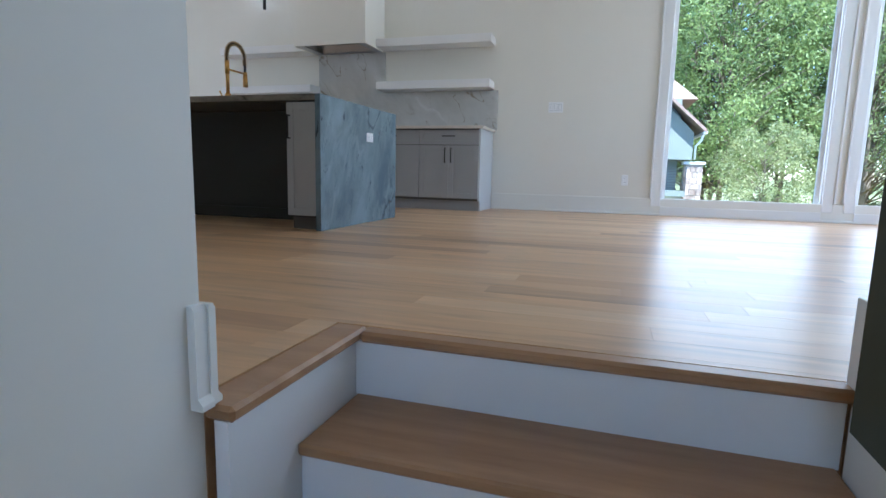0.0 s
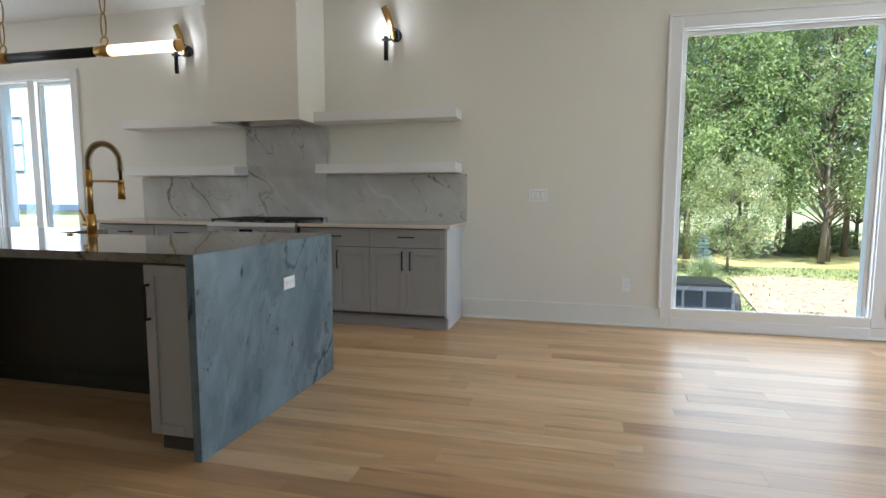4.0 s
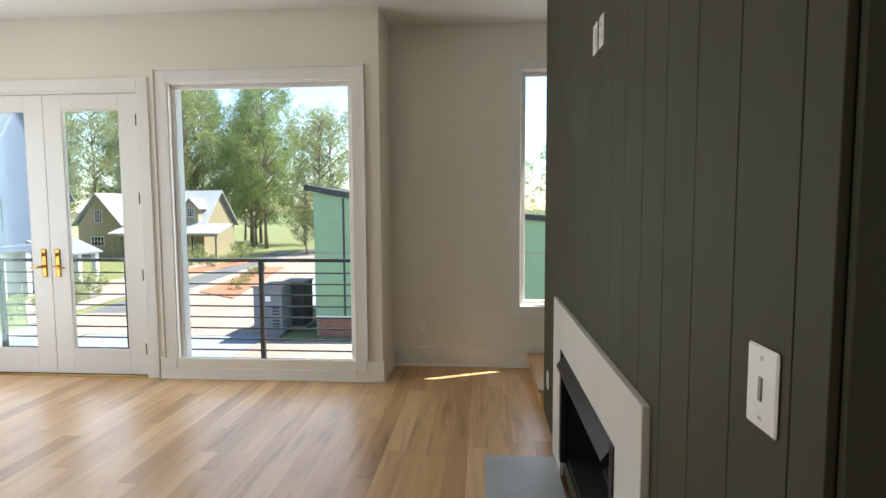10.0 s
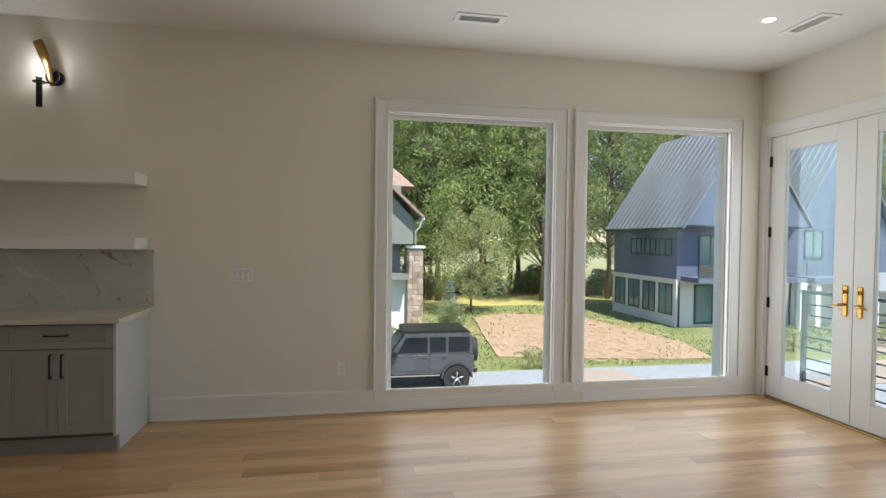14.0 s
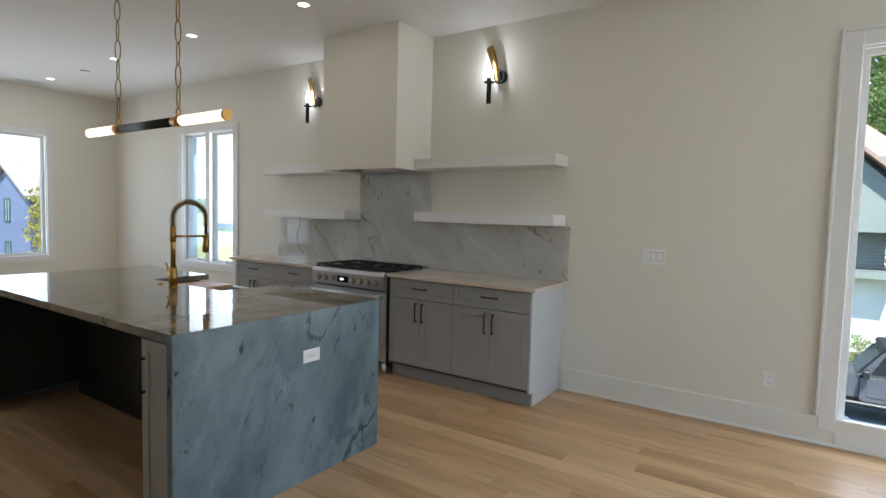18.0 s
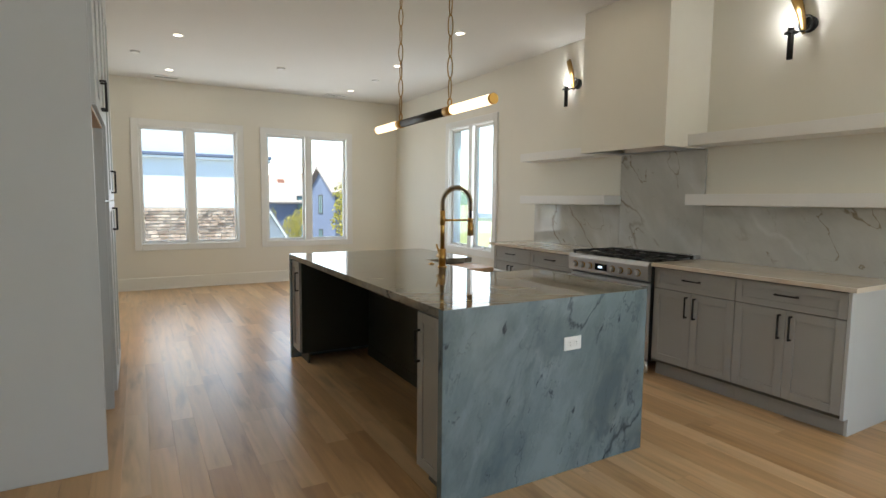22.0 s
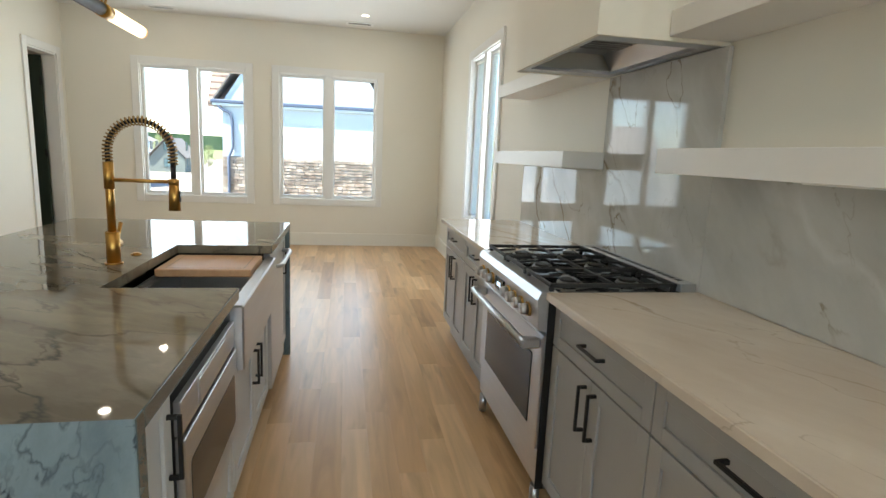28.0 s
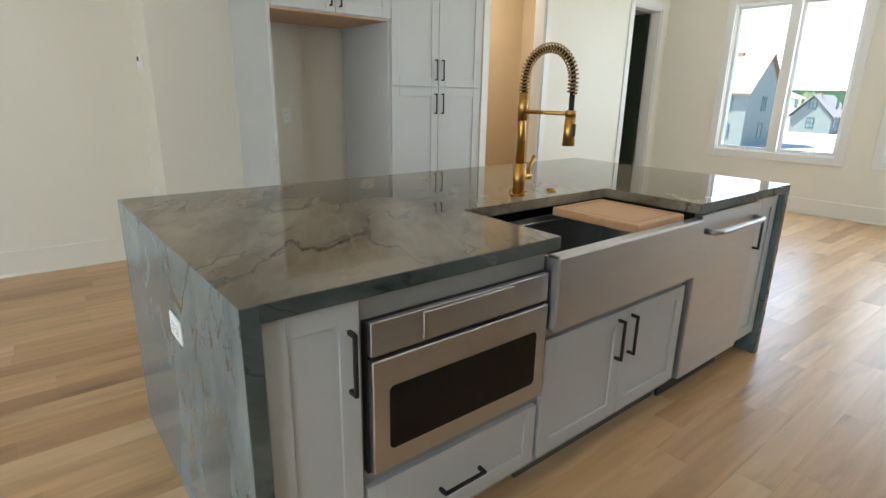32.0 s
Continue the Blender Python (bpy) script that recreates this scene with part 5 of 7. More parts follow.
rv = thing("return_grille", -1.08, -5.36, 0.45, "white slatted wall grille", "vent", rz=90)
bx("frame", "trim", rv, -0.09, 0.09, -0.012, 0.0, -0.12, 0.12, 0.003)
for k in range(10):
    bx("slat", "trim", rv, -0.075, 0.075, -0.018, -0.012, -0.10 + 0.022 * k, -0.09 + 0.022 * k)


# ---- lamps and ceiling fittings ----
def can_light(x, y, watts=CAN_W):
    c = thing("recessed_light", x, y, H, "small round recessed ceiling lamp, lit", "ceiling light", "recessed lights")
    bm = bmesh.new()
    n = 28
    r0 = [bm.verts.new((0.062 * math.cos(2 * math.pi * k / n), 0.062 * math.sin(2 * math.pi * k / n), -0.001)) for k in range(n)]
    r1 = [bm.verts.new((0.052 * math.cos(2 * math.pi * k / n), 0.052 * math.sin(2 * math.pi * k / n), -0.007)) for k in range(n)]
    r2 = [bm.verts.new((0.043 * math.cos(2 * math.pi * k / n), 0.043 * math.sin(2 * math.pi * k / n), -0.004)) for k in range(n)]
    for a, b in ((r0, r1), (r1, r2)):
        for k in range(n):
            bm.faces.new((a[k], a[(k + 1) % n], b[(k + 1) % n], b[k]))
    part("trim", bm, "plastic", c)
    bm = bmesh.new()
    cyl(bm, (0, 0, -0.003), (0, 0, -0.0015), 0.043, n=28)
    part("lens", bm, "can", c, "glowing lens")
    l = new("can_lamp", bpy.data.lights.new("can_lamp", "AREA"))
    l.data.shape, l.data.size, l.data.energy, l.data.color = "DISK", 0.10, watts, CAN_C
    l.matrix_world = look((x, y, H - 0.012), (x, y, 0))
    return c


# second to fifth here are unseen, added for the room's light
for x, y in ((4.57, -1.10), (4.5, -3.7), (2.2, -3.7), (1.2, -1.25), (-0.3, -1.22), (-1.85, -1.2), (-3.42, -1.22), (-5.0, -1.2), (-6.84, -1.17), (-3.47, -3.4), (-5.05, -3.75), (-6.85, -3.75)):
    can_light(x, y)
can_light(-4.85, -5.85, 7.0)            # unseen lamp added to brighten the hall beyond the doorway


def ceiling_vent(x, y, rz):
    v = thing("ceiling_vent", x, y, H, "white slatted ceiling register", "vent", "ceiling vents", rz)
    bx("backing", "slot", v, -0.15, 0.15, -0.045, 0.045, -0.003, -0.001)
    for a in ((-0.19, 0.19, -0.085, -0.045), (-0.19, 0.19, 0.045, 0.085), (-0.19, -0.15, -0.045, 0.045), (0.15, 0.19, -0.045, 0.045)):
        bx("frame", "plastic", v, a[0], a[1], a[2], a[3], -0.008, -0.001, 0.002)
    for k in range(16):
        bx("slat", "plastic", v, -0.142 + 0.019 * k, -0.138 + 0.019 * k, -0.045, 0.045, -0.009, -0.003)


ceiling_vent(2.49, -0.67, 0)
ceiling_vent(4.92, -1.10, 90)
ceiling_vent(4.88, -2.74, 90)
ceiling_vent(-7.38, -3.76, 90)
ceiling_vent(-7.33, -1.23, 90)
for x, y in ((-5.93, -2.47), (-6.03, -4.15), (-5.94, -1.12)):
    s = thing("smoke_detector", x, y, H, "small white round ceiling detector", "smoke detector", "detectors")
    bm = bmesh.new()
    cyl(bm, (0, 0, -0.018), (0, 0, -0.001), 0.04, 0.055, n=24)
    part("case", bm, "plastic", s)


def sconce(x):
    s = thing("wall_sconce", x, 0, 2.66, "black and brass horn wall sconce with a lit candle bulb", "wall lamp", "sconces")
    bm = bmesh.new()
    cyl(bm, (0.055, 0.0, 0.0), (0.055, -0.012, 0.0), 0.055, n=28)
    part("backplate", bm, "black", s)
    bm = bmesh.new()
    ring = [(0.055 + 0.048 * math.cos(2 * math.pi * k / 28), -0.055, 0.055 * math.sin(2 * math.pi * k / 28)) for k in range(28)]
    tube(bm, ring, 0.006, 8, True)
    tube(bm, [(0.055, -0.012, 0.0), (0.055, -0.05, -0.05), (0.0, -0.10, -0.055)], 0.007, 8)
    part("ring", bm, "black", s)
    bm = bmesh.new()
    cyl(bm, (-0.012, -0.11, -0.24), (-0.012, -0.11, -0.02), 0.020, n=18)
    cyl(bm, (-0.012, -0.11, -0.062), (-0.012, -0.11, -0.052), 0.042, n=22)
    part("candle_sleeve", bm, "black", s)
    bm = bmesh.new()
    prof = [(-0.02, 0.008), (-0.005, 0.013), (0.02, 0.014), (0.05, 0.011), (0.075, 0.004)]
    tube(bm, [(-0.012, -0.11, z) for z, r in prof], [r for z, r in prof], 12)
    part("bulb", bm, "bulb", s, "glowing candle bulb")
    bm = bmesh.new()
    pts = [(0.045 - 0.02 * math.sin(k / 12 * 1.6) - 0.075 * (k / 12) ** 2, -0.055, -0.07 + 0.33 * k / 12) for k in range(13)]
    tube(bm, pts, [0.012 + 0.022 * math.sin(min(1.0, k / 9) * 1.5) for k in range(13)], 12)
    for v in bm.verts:
        v.co.y = -0.055 + (v.co.y + 0.055) * 0.45
    part("horn", bm, "brassdark", s, "curved brass horn")
    l = new("sconce_lamp", bpy.data.lights.new("sconce_lamp", "POINT"))
    l.data.energy, l.data.color, l.data.shadow_soft_size = SCONCE_W, (0.95, 0.97, 1.0), 0.012
    l.location = (x - 0.012, -0.11, 2.66 + 0.10)
    return s


sconce(-0.70)
sconce(-3.0)

pd = thing("linear_pendant", -1.85, -2.445, 1.96, "black and brass bar pendant with glowing glass ends on chains", "pendant lamp")
RB = 0.031
bm = bmesh.new()
cyl(bm, (-0.36, 0, 0), (0.32, 0, 0), RB - 0.003, n=22)
part("bar", bm, "black", pd, "black centre bar")
for a, b in ((-0.44, -0.36), (0.28, 0.37)):
    bm = bmesh.new()
    cyl(bm, (a, 0, 0), (b, 0, 0), RB, n=22)
    part("collar", bm, "brass", pd, "brass collar")
for a, b in ((-0.825, -0.44), (0.37, 0.80)):
    bm = bmesh.new()
    cyl(bm, (a, 0, 0), (b, 0, 0), RB - 0.001, n=22)
    part("diffuser", bm, "lamp", pd, "glowing frosted tube")
    bm = bmesh.new()
    e = b if b > 0.5 else a
    s = 1 if b > 0.5 else -1
    cyl(bm, (e, 0, 0), (e + s * 0.018, 0, 0), RB, n=22)
    part("end_cap", bm, "brass", pd, "brass end cap")
for xx in (-0.40, 0.33):
    bm = bmesh.new()
    tube(bm, [(xx + 0.024 * math.cos(2 * math.pi * k / 18), 0, 0.052 + 0.024 * math.sin(2 * math.pi * k / 18)) for k in range(18)], 0.005, 6, True)
    ch = part("chain", bm, "brass", pd, "antique brass chain")
    z, k = 0.072, 0
    while z < H - 1.96 - 0.06:
        bm = bmesh.new()
        hl, hw2 = (0.068, 0.017)
        zc = z + hl
        link = []
        for i in range(16):
            a = 2 * math.pi * i / 16
            u, v = hw2 * math.cos(a) * (1.0 if k % 2 else 1.0), hl * math.sin(a)
            link.append((xx + u, 0, zc + v) if k % 2 == 0 else (xx, u, zc + v))
        tube(bm, link, 0.0042, 6, True)
        part("link", bm, "brassdark", ch)
        z += 2 * hl - 0.008
        k += 1
    bm = bmesh.new()
    cyl(bm, (xx, 0, H - 1.96 - 0.03), (xx, 0, H - 1.961), 0.05, 0.06, n=22)
    part("canopy", bm, "brass", pd, "brass ceiling canopy")


# ---- outdoors: ground ----
bm = bmesh.new()
bmesh.ops.create_grid(bm, x_segments=60, y_segments=60, size=1500)
for v in bm.verts:
    v.co.z = GZ - 0.06
solid("ground", bm, "grass", "lawn and far ground round the houses", "ground")


def patch(name, pts, z, material, label, cat="ground", thick=0.05):
    bm = bmesh.new()
    prism(bm, pts, "z", z - thick, z)
    return solid(name, bm, material, label, cat)


patch("driveway", [(-9, 3.2), (60, 3.2), (60, 10.2), (-9, 10.2)], GZ + 0.0, "gravel", "blue-grey gravel lane below the windows", "road")
patch("pavement", [(-9, 10.25), (60, 10.25), (60, 10.9), (-9, 10.9)], GZ + 0.02, "concrete", "pale concrete edging strip", "pavement")
patch("gravel_verge", [(-9, 10.95), (22, 10.95), (22, 13.6), (-9, 13.6)], GZ + 0.005, "gravel", "blue-grey gravel verge", "ground")
patch("stepping_slab", [(9.0, 11.2), (11.6, 11.2), (11.2, 13.2), (9.4, 13.2)], GZ + 0.03, "concrete", "pale concrete slab across the gravel", "pavement")
patch("straw_lot", [(7.6, 15.9), (10.6, 15.3), (14.2, 14.6), (16.2, 14.5), (17.0, 17.5), (16.4, 21.5), (15.8, 25.3), (13.6, 27.0), (11.5, 27.7), (9.2, 26.3), (8.3, 21.0)], GZ + 0.0, "straw", "bare lot strewn with straw", "ground")
patch("plaza", [(7.0, -14), (19.5, -14), (19.5, 2.6), (48, 9.5), (60, 3.2), (60, -40), (90, -40), (90, 16), (46, 15.5), (20, 13.0), (20, 3.15), (7.0, 3.15)], GZ + 0.01, "concrete", "pale concrete street and forecourt", "road")
patch("mulch_island", [(28, 8.4), (43, 11.3), (43, 13.2), (30, 11.3)], GZ + 0.06, "mulch", "red mulch island with low shrubs", "ground", 0.1)
patch("mulch_island", [(36, 17.0), (50, 15.2), (50, 17.2), (38, 19.0)], GZ + 0.06, "mulch", "red mulch bed before the cottage", "ground", 0.1)
patch("forecourt", [(21.5, 14.0), (46, 16.6), (46, 20.8), (35, 20.2), (27, 19.2)], GZ + 0.004, "concrete", "pale paved forecourt of the blue house", "pavement")
patch("lane", [(24, 11.6), (60, 16.5), (60, 18.5), (24, 13.4)], GZ + 0.016, "asphalt", "grey asphalt lane", "road")
patch("west_yard", [(-190, -110), (-8, -110), (-8, 3.1), (-90, 40), (-190, 60)], GZ + 0.0, "concrete", "pale paved street between the houses", "road")

patch("woods_floor", [(-40, 32.5), (9, 31.5), (30, 33), (62, 38), (62, 62), (-40, 62)], GZ - 0.03, "litter", "leaf litter under the trees with sunlit yellow painted in", "ground")

patch("meadow", [(-120, 62.5), (150, 62.5), (150, 140), (-120, 140)], GZ - 0.03, "grass2", "pale sunlit field beyond the trees", "ground")

# loose straw on the bare lot and tufts in the lawn
random.seed(17)
bm = bmesh.new()
for _ in range(2600):
    a, r = random.uniform(0, 6.28), random.random() ** 0.5
    q = Vector((12.4 + 5.2 * r * math.cos(a), 21.1 + 6.9 * r * math.sin(a), GZ + random.uniform(0.012, 0.05)))
    d = Vector((random.gauss(0, 1), random.gauss(0, 1), random.gauss(0, 0.15))).normalized() * random.uniform(0.08, 0.24)
    e = Vector((-d.y, d.x, 0.03)).normalized() * random.uniform(0.012, 0.04)
    bm.faces.new([bm.verts.new(v) for v in (q - d, q - e, q + d, q + e)])
tagged(solid("straw_litter", bm, "strawbits", "loose straw and dead leaves on the bare lot", "ground"), kind="stuff")
bm = bmesh.new()
for _ in range(5200):
    q = Vector((random.uniform(5.0, 19.3), random.uniform(14.0, 31.5), GZ - 0.055))
    if abs((q.x - 12.4) / 4.5) ** 2 + abs((q.y - 21.1) / 6.3) ** 2 < 1:
        continue
    d = Vector((random.gauss(0, 0.05), random.gauss(0, 0.05), random.uniform(0.07, 0.16)))
    e = Vector((random.gauss(0, 1), random.gauss(0, 1), 0)).normalized() * random.uniform(0.015, 0.05)
    bm.faces.new([bm.verts.new(v) for v in (q - e, q + e, q + d)])
tagged(solid("grass_tufts", bm, "leafb", "uneven tufts of grass in the lawn", "grass"), kind="stuff")


# ---- trees ----
def leaf_cloud(bm, centre, radius, count, size, squash=0.8):
    for _ in range(count):
        d = Vector((random.gauss(0, 1), random.gauss(0, 1), random.gauss(0, 1))).normalized()
        r = radius * (0.45 + 0.6 * random.random() ** 0.6)
        p = centre + Vector((d.x * r, d.y * r, d.z * r * squash))
        s = size * random.uniform(0.6, 1.3)
        a = Vector((random.gauss(0, 1), random.gauss(0, 1), random.gauss(0, 0.6))).normalized()
        b = a.orthogonal().normalized()
        b.rotate(Matrix.Rotation(random.uniform(0, 6.28), 3, a))
        c = a.cross(b)
        vs = [bm.verts.new(p + b * s * u + c * s * 0.62 * w + a * s * 0.12 * (abs(u) + abs(w))) for u, w in ((-0.9, 0), (0, -0.6), (0.9, 0), (0, 0.6))]
        bm.faces.new(vs)


def broadleaf(seed, height, crown_r, low, clumps, leaves, size, leafmat, label, x, y, lean=0.0):
    random.seed(seed)
    t = thing("tree", x, y, GZ - 0.05, label, "tree", "trees")
    bm = bmesh.new()
    top = height * 0.86
    pts = [(lean * k / 6 + random.uniform(-0.12, 0.12) * (k > 0), random.uniform(-0.12, 0.12) * (k > 0), top * k / 6) for k in range(7)]
    r0 = height * 0.0075 + 0.03
    tube(bm, pts, [r0 * 1.25] + [r0 * (1 - 0.13 * k) for k in range(1, 7)], 9)
    tips = []
    for i in range(clumps):
        h = low + (height - low) * (i + 0.5) / clumps * 0.96
        f = (h - low) / (height - low)
        spread = crown_r * (0.55 + 0.75 * math.sin(math.pi * min(0.95, 0.2 + f * 0.75))) * random.uniform(0.5, 1.0)
        a = i * 2.4 + random.uniform(-0.5, 0.5)
        tip = Vector((lean * h / top + math.cos(a) * spread * 0.8, math.sin(a) * spread * 0.8, h))
        base_h = max(low * 0.7, h - spread * 0.6)
        b = Vector((lean * base_h / top, 0, min(base_h, top)))
        tube(bm, [b, b.lerp(tip, 0.5) + Vector((0, 0, 0.2)), tip], [r0 * 0.38, r0 * 0.25, r0 * 0.08], 5)
        tips.append(tip)
    part("trunk", bm, "bark", t)
    bm = bmesh.new()
    per = leaves // clumps
    for tip in tips:
        leaf_cloud(bm, tip, crown_r * random.uniform(0.30, 0.46) * min(1.0, (26 / clumps) ** 0.4), per, size)
    me = bpy.data.meshes.new("crown")
    bm.to_mesh(me)
    bm.free()
    me.materials.append(M[leafmat])
    cr = new("crown", me)
    cr.parent = t
    return t


tall_a = broadleaf(1, 19.0, 4.4, 3.6, 64, 21000, 0.120, "leaf", "tall leafy woodland tree with a bare lower trunk", 8.0, 36)
tall_b = broadleaf(2, 21.0, 4.0, 5.4, 58, 19000, 0.120, "leaf", "tall leafy woodland tree with a bare lower trunk", 13.0, 38)
tall_c = broadleaf(3, 17.0, 4.2, 3.2, 56, 18000, 0.118, "leafb", "tall yellow-green woodland tree", 17.5, 36)
small = broadleaf(4, 6.6, 2.5, 1.3, 38, 13000, 0.088, "leafb", "small round-headed tree at the lawn edge", 9.6, 28.8)
street = broadleaf(8, 6.4, 2.3, 1.4, 20, 3600, 0.15, "leafg", "young street tree turning yellow", -32, 9.0)
thin_t = broadleaf(5, 15.5, 3.6, 3.0, 70, 12000, 0.125, "leafb", "tall thin-leaved tree turning yellow", 57, 12.6)
shrub = broadleaf(6, 1.3, 0.75, 0.25, 10, 1300, 0.07, "leafb", "low rounded garden shrub", 8.9, 14.1)
shrub.scale = (0.5, 0.5, 0.5)
random.seed(11)
woods = [tall_a, tall_b, tall_c]
spots = []
for row, yy in enumerate((35, 40, 47)):
    xx = -26 + row * 1.7
    while xx < 62:
        spots.append((xx + random.uniform(-1.2, 1.2), yy + random.uniform(-2.0, 2.0) + (6 if xx > 34 else 0)))
        xx += random.uniform(3.4, 6.2)
for i in range(16):
    spots.append((67 + random.uniform(-3, 12), 46 - i * 1.75 + random.uniform(-1.0, 1.0)))
for x, y in spots:
    if 6 < x < 19 and y < 34.5:
        continue
    src = random.choice(woods)
    t = copy_thing(src, pose(x, y, GZ - 0.05, 0, 0, random.uniform(0, 360)))
    s = random.uniform(0.85, 1.2)
    t.scale = (s, s, s * random.uniform(0.9, 1.1))
for x, y, s in ((60, 6, 0.9), (61, 12.5, 1.05), (55, 13.5, 0.5), (64, 2.0, 0.62), (70, -4.0, 0.75), (66, -9.0, 0.7), (62, -13.0, 0.8), (74, -1.0, 0.8), (60, -17.0, 0.75)):
    t = copy_thing(thin_t, pose(x, y, GZ, 0, 0, x * 7))
    t.scale = (s, s, s)
bush = broadleaf(9, 2.6, 1.5, 0.2, 22, 3600, 0.10, "leafb", "undergrowth bush at the edge of the woods", -22, 37.5)
for k in range(44):
    t = copy_thing(bush, pose(-20 + 1.75 * k + random.uniform(-0.8, 0.8), 39.5 + random.uniform(-2.5, 9.0), GZ - 0.05, 0, 0, random.uniform(0, 360)))
    s = random.uniform(0.5, 1.15)
    t.scale = (s * 1.3, s * 1.3, s * 0.8)
for x, y, s in ((8.2, 14.0, 0.8), (19.6, 16.2, 1.0), (20.8, 15.4, 1.1), (22.4, 15.6, 1.3), (24.0, 15.3, 1.1), (26, 15.5, 1.2), (31, 9.6, 0.9), (34, 10.4, 0.8), (37, 11.3, 0.9), (40, 12.0, 0.8),
                (40, 18.2, 1.2), (43, 17.7, 1.4), (46, 17.0, 1.2), (5.0, 18.5, 1.3), (6.6, 20.6, 1.5), (3.4, 18.0, 1.2), (28, 16.5, 1.8), (44.5, 20, 2.2), (50.5, 18.5, 2.0)):
    t = copy_thing(shrub, pose(x, y, GZ - 0.02, 0, 0, x * 31))
    t.scale = (s * 0.62, s * 0.62, s * 0.62)


def spruce(x, y, h):
    t = thing("blue_spruce", x, y, GZ - 0.05, "young blue spruce in the garden bed", "tree")
    bm = bmesh.new()
    tube(bm, [(0, 0, 0), (0, 0, h)], [0.07, 0.01], 7)
    part("trunk", bm, "bark", t)
    bm = bmesh.new()
    for k in range(15):
        z = 0.2 + (h - 0.3) * k / 15
        r = 0.78 * (1 - k / 15.5) * random.uniform(0.85, 1.15)
        for j in range(8):
            a = j * 0.785 + k * 1.1 + random.uniform(-0.2, 0.2)
            tip = Vector((math.cos(a) * r, math.sin(a) * r, z + r * random.uniform(-0.15, 0.2)))
            root = Vector((0, 0, z))
            for q in range(10):
                p = root.lerp(tip, (q + 1) / 10)
                for _ in range(3):
                    d = Vector((math.cos(a) * 0.6 + random.gauss(0, 0.6), math.sin(a) * 0.6 + random.gauss(0, 0.6), random.gauss(0.2, 0.4))).normalized() * 0.11
                    w = d.orthogonal().normalized() * 0.016
                    bm.faces.new([bm.verts.new(v) for v in (p - w, p + w, p + d)])
    me = bpy.data.meshes.new("needles")
    bm.to_mesh(me)
    bm.free()
    me.materials.append(M["leafs"])
    c = new("needles", me)
    c.parent = t
    return t


random.seed(21)
spruce(6.95, 22.6, 2.75)
reeds = thing("ornamental_grass", 6.7, 21.0, GZ, "clump of tall green ornamental grass", "plant")
bm = bmesh.new()
for _ in range(420):
    a, r = random.uniform(0, 6.28), random.uniform(0, 0.45)
    b = Vector((math.cos(a) * r, math.sin(a) * r, 0))
    tip = b * 2.2 + Vector((0, 0, random.uniform(1.0, 1.7)))
    s = Vector((-math.sin(a), math.cos(a), 0)) * 0.018
    m1 = b.lerp(tip, 0.55) + Vector((0, 0, 0.25))
    vs = [bm.verts.new(v) for v in (b - s, b + s, m1 + s, m1 - s)]
    bm.faces.new(vs)
    vt = bm.verts.new(tip)
    bm.faces.new((vs[3], vs[2], vt))
part("blades", bm, "leafb", reeds)


# ---- houses ----
def pane_window(parent, c, along, w, h, out, frame="seam", glassm="lglass", grid=(1, 1), fw=0.06):
    """A built window on a face. c: its centre on the face; along 'x' or 'y'; out: the sign of the outward direction."""
    bm = bmesh.new()
    def put(b, u0, u1, d0, d1, z0, z1):
        lo, hi = sorted((out * d0, out * d1))
        if along == "x":
            box(b, c[0] + u0, c[0] + u1, c[1] + lo, c[1] + hi, c[2] + z0, c[2] + z1)
        else:
            box(b, c[0] + lo, c[0] + hi, c[1] + u0, c[1] + u1, c[2] + z0, c[2] + z1)
    put(bm, -w / 2, -w / 2 + fw, -0.05, 0.05, -h / 2, h / 2)
    put(bm, w / 2 - fw, w / 2, -0.05, 0.05, -h / 2, h / 2)
    put(bm, -w / 2 + fw, w / 2 - fw, -0.05, 0.05, -h / 2, -h / 2 + fw)
    put(bm, -w / 2 + fw, w / 2 - fw, -0.05, 0.05, h / 2 - fw, h / 2)
    for k in range(1, grid[0]):
        u = -w / 2 + w * k / grid[0]
        put(bm, u - fw * 0.35, u + fw * 0.35, -0.03, 0.045, -h / 2 + fw, h / 2 - fw)
    for k in range(1, grid[1]):
        z = -h / 2 + h * k / grid[1]
        put(bm, -w / 2 + fw, w / 2 - fw, -0.03, 0.04, z - fw * 0.35, z + fw * 0.35)
    win = part("window", bm, frame, parent)
    bm = bmesh.new()
    put(bm, -w / 2 + fw, w / 2 - fw, -0.04, 0.012, -h / 2 + fw, h / 2 - fw)
    part("pane", bm, glassm, win)
    return win


